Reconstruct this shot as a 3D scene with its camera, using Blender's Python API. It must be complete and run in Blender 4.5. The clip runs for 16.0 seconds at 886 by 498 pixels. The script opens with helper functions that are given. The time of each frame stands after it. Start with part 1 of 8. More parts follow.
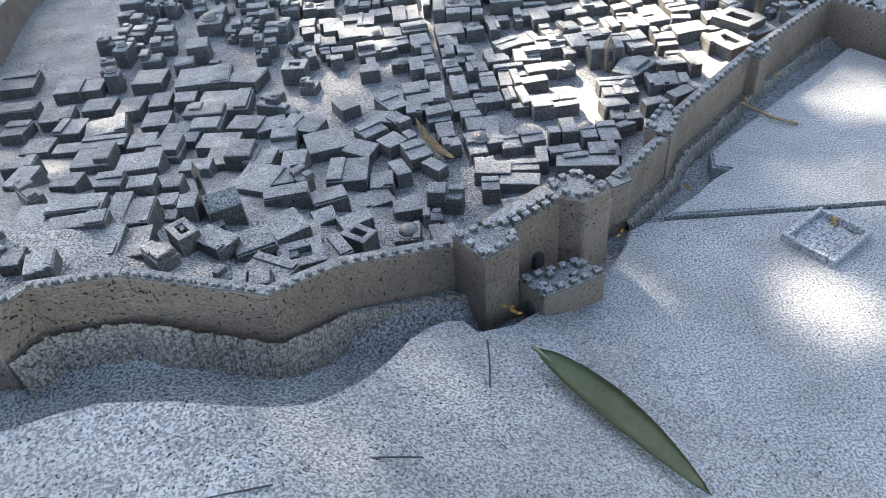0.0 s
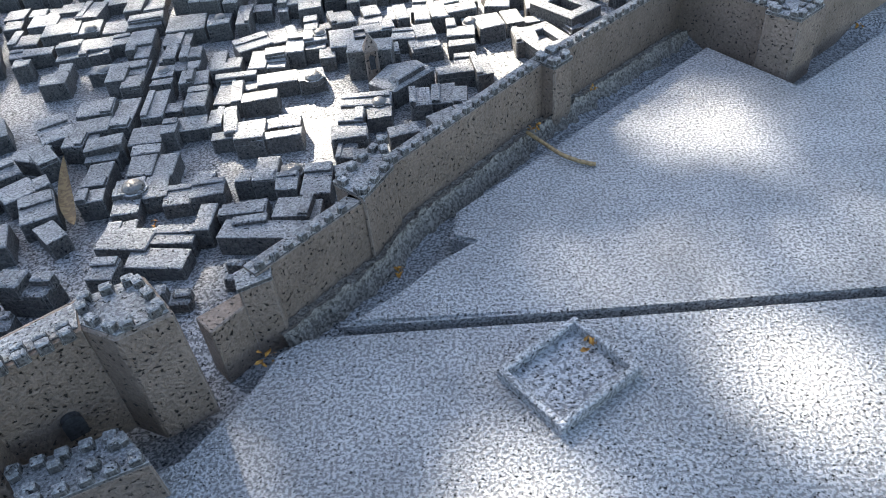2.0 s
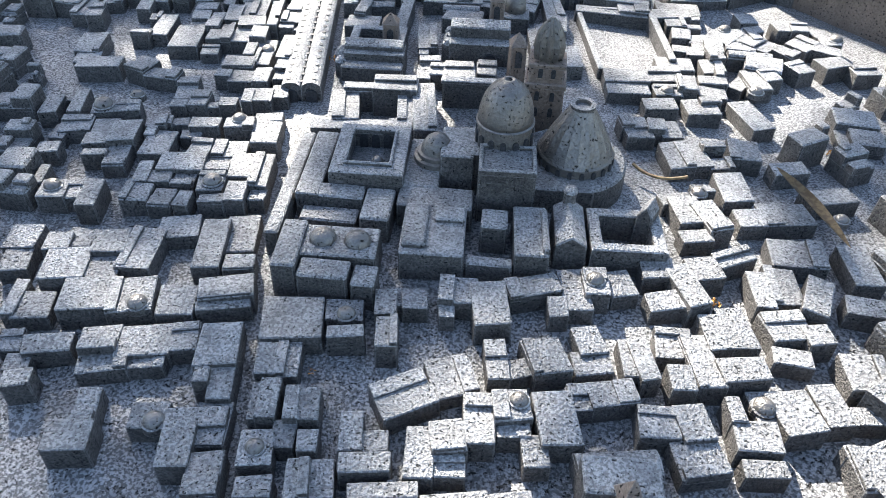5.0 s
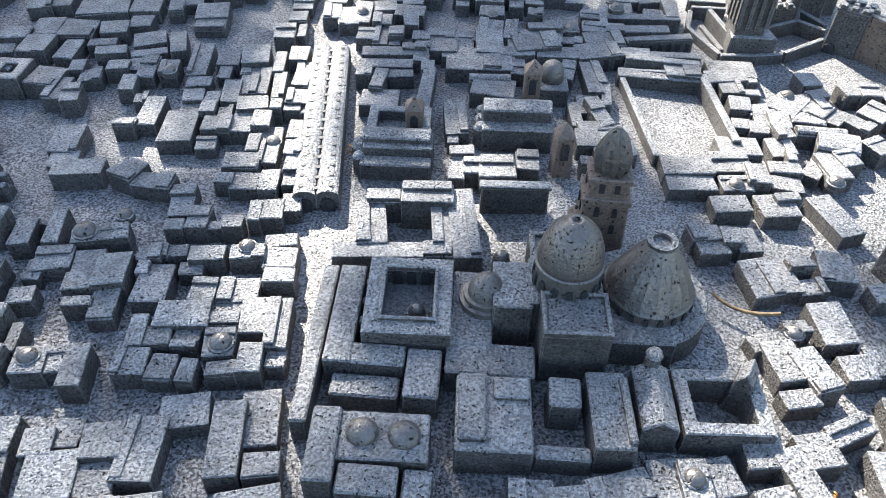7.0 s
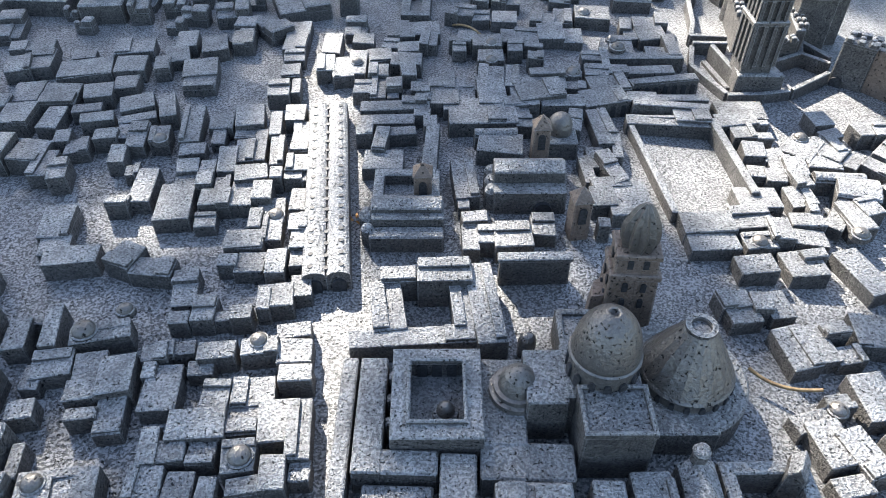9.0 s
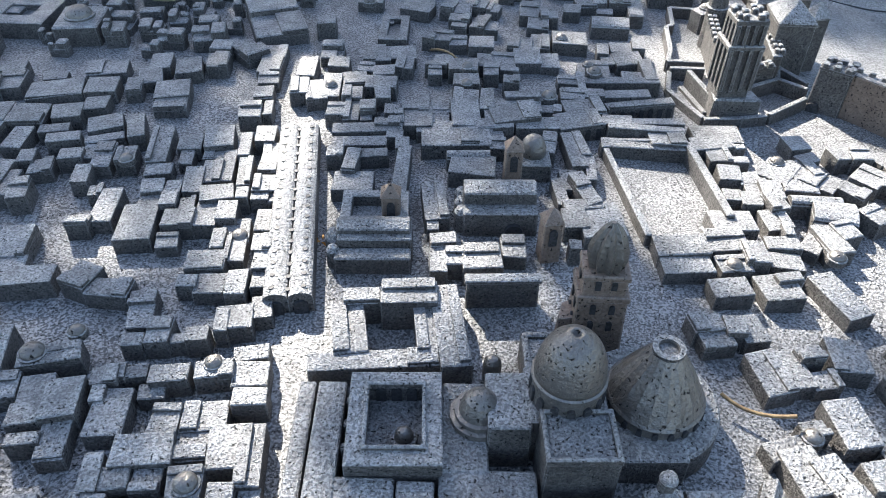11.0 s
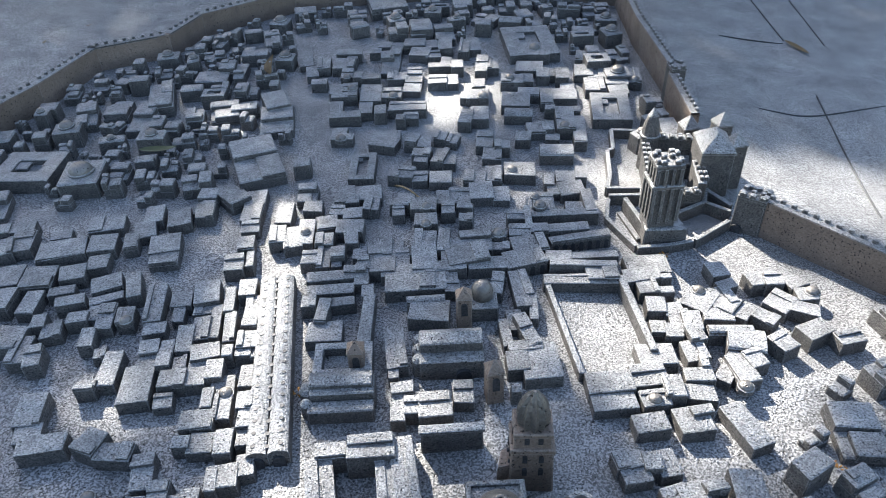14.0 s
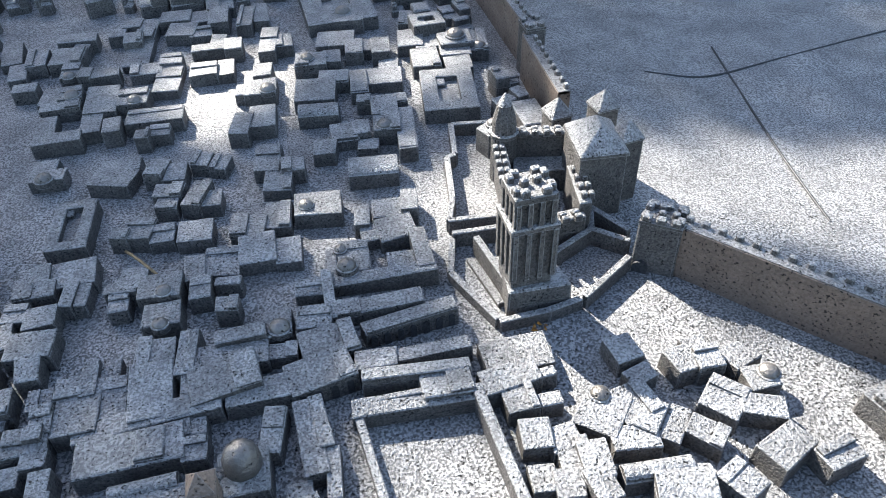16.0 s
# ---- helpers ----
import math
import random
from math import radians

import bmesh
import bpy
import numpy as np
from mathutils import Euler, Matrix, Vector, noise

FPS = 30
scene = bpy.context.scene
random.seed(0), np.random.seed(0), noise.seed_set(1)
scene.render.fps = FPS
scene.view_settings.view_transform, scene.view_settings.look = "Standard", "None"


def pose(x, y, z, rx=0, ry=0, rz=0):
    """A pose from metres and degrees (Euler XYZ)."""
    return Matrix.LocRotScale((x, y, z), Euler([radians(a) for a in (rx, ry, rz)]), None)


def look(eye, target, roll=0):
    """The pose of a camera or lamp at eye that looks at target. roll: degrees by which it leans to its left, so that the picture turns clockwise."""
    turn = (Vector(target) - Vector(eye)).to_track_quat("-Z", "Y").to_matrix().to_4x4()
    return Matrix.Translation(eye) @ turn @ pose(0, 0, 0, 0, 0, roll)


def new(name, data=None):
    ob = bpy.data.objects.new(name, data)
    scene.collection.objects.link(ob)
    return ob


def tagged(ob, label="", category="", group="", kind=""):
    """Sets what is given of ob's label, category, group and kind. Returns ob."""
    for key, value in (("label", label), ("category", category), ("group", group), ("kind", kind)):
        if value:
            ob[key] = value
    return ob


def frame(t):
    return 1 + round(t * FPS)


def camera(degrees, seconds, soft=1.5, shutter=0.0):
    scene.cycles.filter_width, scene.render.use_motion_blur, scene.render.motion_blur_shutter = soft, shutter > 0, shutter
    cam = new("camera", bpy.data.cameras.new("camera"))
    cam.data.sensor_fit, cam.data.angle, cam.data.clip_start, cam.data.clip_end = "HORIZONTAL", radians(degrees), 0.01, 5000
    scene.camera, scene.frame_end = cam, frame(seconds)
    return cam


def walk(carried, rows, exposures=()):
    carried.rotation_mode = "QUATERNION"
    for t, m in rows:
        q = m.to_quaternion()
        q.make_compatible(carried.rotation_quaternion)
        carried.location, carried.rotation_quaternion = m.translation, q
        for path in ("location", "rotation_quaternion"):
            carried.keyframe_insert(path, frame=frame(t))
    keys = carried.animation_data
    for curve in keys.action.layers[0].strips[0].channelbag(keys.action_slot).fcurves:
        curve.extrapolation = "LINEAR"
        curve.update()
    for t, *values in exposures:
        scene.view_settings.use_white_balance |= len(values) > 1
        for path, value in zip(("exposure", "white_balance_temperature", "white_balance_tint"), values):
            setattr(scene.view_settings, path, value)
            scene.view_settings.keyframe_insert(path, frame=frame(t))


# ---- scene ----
cam = camera(61.59, 16.0, soft=0.75)
PATH = [
    (0, (0.01309, -0.05420, 0.20663), (-0.01305, 0.25153, -0.04998), -5.47),
    (0.5, (0.04158, -0.02013, 0.20790), (0.00971, 0.28383, -0.05016), -5.73),
    (1, (0.08094, 0.00901, 0.18421), (0.05095, 0.30978, -0.07778), -6.23),
    (1.5, (0.10888, 0.03846, 0.16530), (0.08235, 0.33804, -0.09841), -6.18),
    (2, (0.13455, 0.06727, 0.15285), (0.10597, 0.36588, -0.11175), -6.23),
    (2.5, (0.14594, 0.09957, 0.14567), (0.11658, 0.39674, -0.12046), -5.54),
    (3, (0.11885, 0.13432, 0.16343), (0.07515, 0.43350, -0.09846), -5.03),
    (3.5, (0.10027, 0.15437, 0.17037), (0.05690, 0.45536, -0.08949), -3.26),
    (4, (0.07813, 0.19544, 0.17370), (0.04069, 0.49477, -0.08898), -1.95),
    (4.5, (0.06301, 0.22948, 0.17544), (0.02914, 0.52972, -0.08667), -0.12),
    (5, (0.04795, 0.25751, 0.17229), (0.02305, 0.55339, -0.09572), 1.95),
    (5.2, (0.04574, 0.26633, 0.17377), (0.02291, 0.56135, -0.09538), 2.09),
    (7.3, (0.01948, 0.33242, 0.18728), (0.00506, 0.61776, -0.09267), 1.08),
    (7.5, (0.02139, 0.33514, 0.18875), (0.00796, 0.61978, -0.09196), 0.58),
    (8, (0.01687, 0.34126, 0.19348), (0.00736, 0.62847, -0.08477), 0.88),
    (8.5, (0.00886, 0.34722, 0.19009), (0.00033, 0.63312, -0.08954), 0.48),
    (9, (0.00587, 0.35433, 0.19636), (-0.00034, 0.64173, -0.08177), 0.43),
    (9.2, (0.00264, 0.35542, 0.19741), (-0.00295, 0.64324, -0.08030), 0.56),
    (11.3, (0.01906, 0.35725, 0.18825), (0.01540, 0.65804, -0.07540), 1.05),
    (11.5, (0.02071, 0.35836, 0.19161), (0.01783, 0.65944, -0.07172), 0.90),
    (12, (0.02124, 0.35819, 0.18982), (0.01908, 0.65855, -0.07433), 0.97),
    (12.5, (0.02171, 0.35689, 0.19894), (0.01801, 0.65946, -0.06266), 0.71),
    (13, (0.01363, 0.35474, 0.21756), (0.00831, 0.65781, -0.04345), 0.00),
    (13.5, (0.01551, 0.35517, 0.24363), (0.00541, 0.66490, -0.00929), -1.62),
    (14, (0.03663, 0.35443, 0.25261), (0.03108, 0.66718, 0.00330), -2.08),
    (14.5, (0.05668, 0.34838, 0.26320), (0.05497, 0.66315, 0.01638), -2.49),
    (15, (0.08688, 0.40642, 0.24620), (0.10674, 0.71739, -0.00460), -2.97),
    (15.5, (0.08543, 0.46497, 0.21278), (0.11865, 0.77111, -0.04252), -2.40),
    (16, (0.08726, 0.49853, 0.19214), (0.13794, 0.79148, -0.07546), -1.94),
]
walk(cam, [(t, look(eye, target, roll)) for t, eye, target, roll in PATH], [(0, 2.58, 7300, 10), (2, 2.28, 6900, 10), (3.5, 2.12, 6600, 10), (8, 2.1, 6600, 10), (16, 2.04, 6500, 10)])

SKY_STRENGTH, SUN_STRENGTH, EXPOSURE, LEAVES = 0.1, 4.5, 1.5, 26000

# ---- world, sun, tree shade, exposure (lengths below in decimetres, turned into metres by part()) ----
world = bpy.data.worlds.new("sky")
scene.world = world
world.use_nodes = True
wn = world.node_tree
sky = wn.nodes.new("ShaderNodeTexSky")
sky.sky_type = "NISHITA"
sky.sun_disc = False
SUN_WAY = Vector((-0.48, 0.88, 0.76)).normalized()  # towards the sun
sky.sun_elevation = math.asin(SUN_WAY.z)
sky.sun_rotation = math.atan2(SUN_WAY.x, SUN_WAY.y)
wn.links.new(sky.outputs["Color"], wn.nodes["Background"].inputs["Color"])
wn.nodes["Background"].inputs["Strength"].default_value = SKY_STRENGTH
sun = new("sun", bpy.data.lights.new("sun", "SUN"))
sun.data.energy, sun.data.angle, sun.data.color = SUN_STRENGTH, radians(0.53), (1.0, 0.95, 0.87)
sun.matrix_world = look(SUN_WAY * 5, (0, 0, 0))
scene.view_settings.exposure = EXPOSURE


# ---- materials ----
def material(name, base, dark, rough=0.55, metal=0.3, grain=900.0, bump=0.5, pits=0.35, blotch=25.0, spread=0.25, depth=0.0006, speck=0.85, hard=0.06, edge=0.0, pit_at=0.345):
    m = bpy.data.materials.new(name)
    m.use_nodes = True
    nt = m.node_tree
    b = nt.nodes["Principled BSDF"]
    geo = nt.nodes.new("ShaderNodeNewGeometry")
    info = nt.nodes.new("ShaderNodeObjectInfo")

    def tex(scale, detail, roughness=0.6):
        n = nt.nodes.new("ShaderNodeTexNoise")
        n.inputs["Scale"].default_value, n.inputs["Detail"].default_value, n.inputs["Roughness"].default_value = scale, detail, roughness
        nt.links.new(geo.outputs["Position"], n.inputs["Vector"])
        return n

    def ramp(src, lo, hi, a, c):
        r = nt.nodes.new("ShaderNodeMapRange")
        r.inputs["From Min"].default_value, r.inputs["From Max"].default_value = lo, hi
        r.inputs["To Min"].default_value, r.inputs["To Max"].default_value = a, c
        nt.links.new(src, r.inputs["Value"])
        return r.outputs["Result"]

    def mix(kind, fac, a, c):
        n = nt.nodes.new("ShaderNodeMix")
        n.data_type, n.blend_type = "RGBA", kind
        for sock, value in ((n.inputs["Factor"], fac), (n.inputs["A"], a), (n.inputs["B"], c)):
            if isinstance(value, bpy.types.NodeSocket):
                nt.links.new(value, sock)
            else:
                sock.default_value = value if sock.type == "VALUE" else (*value, 1)
        return n.outputs["Result"]

    fine, wide, pit = tex(grain, 3), tex(blotch, 5), tex(grain * 0.95, 2, 0.5)
    col = mix("MIX", ramp(wide.outputs["Fac"], 0.32, 0.68, 0.0, spread), base, dark)
    col = mix("MIX", ramp(fine.outputs["Fac"], 0.5 - hard, 0.5 + hard, speck, 0.0), col, dark)
    col = mix("MIX", ramp(pit.outputs["Fac"], pit_at + 0.02, pit_at - 0.02, 0.0, min(1.0, pits * 2)), col, tuple(v * 0.25 for v in dark))
    if edge:
        # rounded rims, rubbed brighter than the faces beside them
        soft = nt.nodes.new("ShaderNodeBevel")
        soft.samples = 4
        soft.inputs["Radius"].default_value = 0.0006
        along = nt.nodes.new("ShaderNodeVectorMath")
        along.operation = "DOT_PRODUCT"
        nt.links.new(soft.outputs["Normal"], along.inputs[0])
        nt.links.new(geo.outputs["Normal"], along.inputs[1])
        col = mix("MIX", ramp(along.outputs["Value"], 0.985, 0.86, 0.0, edge), col, (0.6, 0.6, 0.59))
    tone = ramp(info.outputs["Random"], 0, 1, 0.86, 1.12)
    hsv = nt.nodes.new("ShaderNodeHueSaturation")
    nt.links.new(col, hsv.inputs["Color"])
    nt.links.new(tone, hsv.inputs["Value"])
    nt.links.new(hsv.outputs["Color"], b.inputs["Base Color"])
    b.inputs["Metallic"].default_value = metal
    nt.links.new(ramp(wide.outputs["Fac"], 0.3, 0.7, rough - 0.08, rough + 0.12), b.inputs["Roughness"])
    height = nt.nodes.new("ShaderNodeMath")
    height.operation = "ADD"
    nt.links.new(fine.outputs["Fac"], height.inputs[0])
    nt.links.new(ramp(pit.outputs["Fac"], pit_at - 0.06, pit_at + 0.05, -1.6, 0.0), height.inputs[1])
    bn = nt.nodes.new("ShaderNodeBump")
    bn.inputs["Strength"].default_value, bn.inputs["Distance"].default_value = bump, depth
    nt.links.new(height.outputs[0], bn.inputs["Height"])
    if edge:
        nt.links.new(soft.outputs["Normal"], bn.inputs["Normal"])
    nt.links.new(bn.outputs["Normal"], b.inputs["Normal"])
    return m


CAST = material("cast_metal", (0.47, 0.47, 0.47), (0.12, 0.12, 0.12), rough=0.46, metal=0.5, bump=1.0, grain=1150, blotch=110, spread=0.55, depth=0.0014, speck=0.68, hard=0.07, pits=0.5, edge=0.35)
# darker copy of the cast metal, with the upright faces' shade in its colour
SIDE = material("cast_metal_shaded", (0.2, 0.187, 0.172), (0.045, 0.042, 0.04), rough=0.55, metal=0.35, bump=1.0, grain=1150, blotch=110, spread=0.5, depth=0.0014, speck=0.65, hard=0.08, pits=0.5, edge=0.5)
# the brown also carries warm bounced light on the wall faces
WALL = material("wall_metal", (0.28, 0.215, 0.17), (0.12, 0.09, 0.07), rough=0.55, metal=0.35, bump=0.9, pits=0.5, grain=900, blotch=60, spread=0.45, depth=0.0009, speck=0.4, edge=0.25)
PLATE = material("plate_metal", (0.58, 0.585, 0.595), (0.13, 0.13, 0.13), rough=0.5, metal=0.45, grain=1120, blotch=30, spread=0.4, bump=1.0, depth=0.0012, speck=0.74, hard=0.06, pits=0.5)
CITY = material("city_floor_metal", (0.42, 0.42, 0.42), (0.09, 0.09, 0.09), rough=0.52, metal=0.4, grain=1100, blotch=45, spread=0.5, bump=1.0, depth=0.001, speck=0.85, hard=0.05, pits=0.5)
DOME = material("dome_metal", (0.25, 0.232, 0.21), (0.1, 0.092, 0.083), rough=0.36, metal=0.65, bump=0.8, pits=0.5, grain=900, blotch=70, spread=0.5, depth=0.0006, speck=0.3, pit_at=0.33)
ROCK = material("rock_metal", (0.38, 0.34, 0.29), (0.11, 0.095, 0.08), rough=0.6, metal=0.3, bump=1.0, grain=1000, depth=0.0008, speck=0.8)
# near-black colour that paints the shade inside openings; also used for seams
DARK = material("recess_shade", (0.06, 0.06, 0.065), (0.03, 0.03, 0.03), bump=0.2)
LEAF = material("green_leaf", (0.15, 0.17, 0.085), (0.09, 0.11, 0.05), rough=0.45, metal=0.0, grain=300, bump=0.3, pits=0.05, speck=0.3)
CROWN = material("crown_leaf", (0.08, 0.11, 0.04), (0.05, 0.08, 0.03), rough=0.5, metal=0.0, grain=60, bump=0.1, pits=0.0)
DRY = material("dry_leaf", (0.30, 0.21, 0.10), (0.16, 0.10, 0.05), rough=0.6, metal=0.0, grain=500, bump=0.3, pits=0.1)
PETAL = material("dry_petal", (0.55, 0.26, 0.04), (0.28, 0.12, 0.02), rough=0.6, metal=0.0, grain=700, bump=0.3, pits=0.1)
BARK = material("bark", (0.16, 0.13, 0.10), (0.07, 0.06, 0.05), rough=0.8, metal=0.0, grain=120, bump=0.6, pits=0.2)
PAVING = material("paving", (0.45, 0.39, 0.31), (0.2, 0.19, 0.17), rough=0.8, metal=0.0, grain=60, blotch=3, bump=0.3)

DM = 0.1


def part(name, bm, mat, parent=None, label="", at=None, smooth=False):
    """Link a bmesh (decimetres) as one mesh object, under a thing or at top level."""
    bmesh.ops.scale(bm, vec=(DM, DM, DM), verts=bm.verts)
    bmesh.ops.recalc_face_normals(bm, faces=bm.faces)
    me = bpy.data.meshes.new(name)
    bm.to_mesh(me)
    bm.free()
    me.materials.append(mat)
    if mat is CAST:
        # bright tops; upright faces take a darker colour in place of shade
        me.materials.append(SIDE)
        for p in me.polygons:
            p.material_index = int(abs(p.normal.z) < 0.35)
    if smooth:
        me.shade_smooth()
    ob = new(name, me)
    if parent is not None:
        ob.parent = parent
    if at is not None:
        ob.matrix_basis = at
    if label:
        ob["label"] = label
    return ob


def spot(x, y, z, turn=0.0):
    return pose(x * DM, y * DM, z * DM, 0, 0, turn)


def sm(a, b, v):
    q = min(1.0, max(0.0, (v - a) / (b - a)))
    return q * q * (3 - 2 * q)


def ground(x, y):
    """Height of the cast city floor."""
    z = -0.025 + 0.04 * sm(3.2, 4.5, y) * sm(1.6, 0.6, x) * sm(8, 6.5, y) + 0.03 * sm(7, 9, y) * sm(2, 1.4, x)
    line = 1.58 if x < 0 else min(1.62 + 0.98 * x, 3.75)
    z -= (0.055 + 0.11 * sm(0.25, -0.05, x)) * sm(0.04, -0.06, y - line) * sm(4.6, 4.0, y)
    return z - 0.11 * sm(2.0, 3.2, x) * sm(6.2, 7.5, y)


def prism(bm, pts, z0, z1, draft=0.0, bevel=0.0):
    """An upright block on a convex or mild polygon, drawn in by draft at the top."""
    cx, cy = sum(p[0] for p in pts) / len(pts), sum(p[1] for p in pts) / len(pts)
    low = [bm.verts.new((x, y, z0)) for x, y in pts]
    top = []
    for x, y in pts:
        r = math.hypot(x - cx, y - cy) or 1
        k = 1 - draft / r
        top.append(bm.verts.new((cx + (x - cx) * k, cy + (y - cy) * k, z1)))
    n = len(pts)
    faces = [bm.faces.new(top), bm.faces.new(low[::-1])]
    faces += [bm.faces.new((low[i], low[(i + 1) % n], top[(i + 1) % n], top[i])) for i in range(n)]
    if bevel:
        edges = {e for f in faces[:1] + faces[2:] for e in f.edges if e not in faces[1].edges[:]}
        bmesh.ops.bevel(bm, geom=list(edges), offset=bevel, segments=1, affect="EDGES")
    return bm


def rect(x, y, w, d, turn=0.0):
    c, s = math.cos(radians(turn)), math.sin(radians(turn))
    return [(x + a * w / 2 * c - b * d / 2 * s, y + a * w / 2 * s + b * d / 2 * c) for a, b in ((-1, -1), (1, -1), (1, 1), (-1, 1))]


def block(x, y, w, d, z0, z1, turn=0.0, draft=0.004, bevel=0.005):
    return prism(bmesh.new(), rect(x, y, w, d, turn), z0, z1, draft, bevel)


def spun(profile, n=24, x=0.0, y=0.0):
    """A turned body from (radius, height) pairs."""
    bm = bmesh.new()
    rings = []
    for r, z in profile:
        rings.append([bm.verts.new((x + r * math.cos(6.28318 * i / n), y + r * math.sin(6.28318 * i / n), z)) for i in range(n)])
    for a, b in zip(rings, rings[1:]):
        for i in range(n):
            bm.faces.new((a[i], a[(i + 1) % n], b[(i + 1) % n], b[i]))
    bm.faces.new(rings[-1])
    bm.faces.new(rings[0][::-1])
    return bm


def dome_profile(r, h, z, n=7, tip=0.0):
    return [(max(r * math.cos(i / n * math.pi / 2), 0.003 + tip), z + h * math.sin(i / n * math.pi / 2)) for i in range(n + 1)]


def ring(w, d, t, z0, z1):
    """A rectangular ring of walls round a court."""
    bm = bmesh.new()
    outer = rect(0, 0, w, d)
    inner = rect(0, 0, w - 2 * t, d - 2 * t)
    vo = [[bm.verts.new((x, y, z)) for x, y in outer] for z in (z0, z1)]
    vi = [[bm.verts.new((x, y, z)) for x, y in inner] for z in (z0, z1)]
    for i in range(4):
        j = (i + 1) % 4
        bm.faces.new((vo[0][i], vo[0][j], vo[1][j], vo[1][i]))
        bm.faces.new((vi[0][j], vi[0][i], vi[1][i], vi[1][j]))
        bm.faces.new((vo[1][i], vo[1][j], vi[1][j], vi[1][i]))
        bm.faces.new((vo[0][j], vo[0][i], vi[0][i], vi[0][j]))
    bmesh.ops.bevel(bm, geom=[e for e in bm.edges if all(v.co.z > z1 - 1e-5 for v in e.verts) and len(e.link_faces) == 2], offset=0.004, segments=1, affect="EDGES")
    return bm


HOUSE = {
    "": "small cast grey metal house with a stepped flat roof",
    "l": "low cast grey metal house with a flat roof",
    "t": "tall cast grey metal house block with worn edges",
    "d": "cast grey metal house with a small round roof dome",
    "c": "cast grey metal courtyard house with an open court",
    "a": "long cast grey metal house with a row of arches",
    "v": "cast grey metal house under a barrel-vaulted roof",
}


def house(x, y, w, d, h, turn, kind=""):
    """One cast house; w along its front, d its depth, h its height over the city floor."""
    rnd = random.Random(int(x * 9100) * 131 + int(y * 7700))
    name = {"c": "courtyard_house", "d": "domed_house", "v": "vaulted_house", "t": "tall_house", "l": "low_house", "a": "arcaded_house"}.get(kind, "house")
    z = ground(x, y)
    at = spot(x, y, z, turn)
    bev = 0.006 + 0.004 * rnd.random()
    if kind == "c":
        t = min(w, d) * 0.3
        ob = part(name, ring(w, d, t, -0.05, h), CAST, at=at)
        part("court_floor", block(0, 0, w - 2 * t + 0.01, d - 2 * t + 0.01, -0.02, h * 0.6, 0, 0, 0), CAST, ob)
        if min(w, d) > 0.1:
            part("room", block(-w * 0.18, d * 0.5 - t * 1.2, w * 0.3, t * 1.2, -0.02, h * 0.86), CAST, ob)
        return tagged(ob, HOUSE[kind], "house", "houses of the city model")
    if kind == "v":
        bm = block(0, 0, w, d, -0.05, h * 0.8, draft=0.004, bevel=0)
        n = 8
        a = [bm.verts.new((-w / 2 + 0.004, -math.cos(math.pi * i / n) * (d / 2 - 0.004), h * 0.8 + math.sin(math.pi * i / n) * h * 0.3)) for i in range(n + 1)]
        c = [bm.verts.new((w / 2 - 0.004, v.co.y, v.co.z)) for v in a]
        for i in range(n):
            bm.faces.new((a[i], c[i], c[i + 1], a[i + 1]))
        bm.faces.new(a)
        bm.faces.new(c[::-1])
        return tagged(part(name, bm, CAST, at=at), HOUSE[kind], "house", "houses of the city model")
    # uneven corners, as cast from a hand-cut pattern
    jit = lambda: rnd.uniform(-0.006, 0.006)
    pts = [(px + jit(), py + jit()) for px, py in rect(0, 0, w, d)]
    split = kind in ("", "t", "a") and rnd.random() < 0.88
    lower = h - (0.026 + 0.02 * rnd.random()) if split else h
    bm = prism(bmesh.new(), pts, -0.05, lower, 0.004 + 0.005 * rnd.random(), bev)
    for v in bm.verts:
        if v.co.z > 0:
            v.co.z += rnd.uniform(-0.003, 0.003)
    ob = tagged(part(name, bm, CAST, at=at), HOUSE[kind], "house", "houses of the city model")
    if split:
        k = rnd.uniform(0.36, 0.62)
        side = rnd.choice((-1, 1))
        long, short = max(w, d), min(w, d)
        turn_up = 0 if w >= d else 90
        level = spot(0, 0, 0, turn_up)
        part("upper_storey", block(side * (1 - k) / 2 * long, 0, long * k - 0.006, short - 0.008, lower - 0.02, h, rnd.uniform(-2, 2), 0.004, 0.006), CAST, ob, at=level)
        if rnd.random() < 0.75:
            q, e = rnd.uniform(0.4, 0.85), rnd.choice((-1, 1))
            part("roof_room", block(-side * k / 2 * long, e * (1 - q) / 2 * short, long * (1 - k) - 0.006, short * q - 0.008, lower - 0.02, lower + 0.012 + 0.014 * rnd.random(), rnd.uniform(-2, 2), 0.004, 0.005), CAST, ob, at=level)
        if rnd.random() < 0.3:
            part("roof_hut", block(side * long * 0.3, rnd.choice((-1, 1)) * short * 0.2, short * 0.34, short * 0.3, h - 0.01, h + 0.014, 0, 0.003, 0.004), CAST, ob, at=level)
    if kind == "a":
        n = max(3, int(w / 0.06))
        for i in range(n):
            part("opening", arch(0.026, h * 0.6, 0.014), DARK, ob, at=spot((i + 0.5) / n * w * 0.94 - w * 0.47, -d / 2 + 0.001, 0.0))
    if kind == "d":
        r = min(w, d) * 0.3
        part("drum", spun([(r * 1.18, h - 0.01), (r * 1.15, h + 0.012), (r, h + 0.014)], 16), CAST, ob)
        part("dome", spun(dome_profile(r, r * 0.72, h + 0.012, 5), 16), DOME, ob, smooth=True)
    return ob


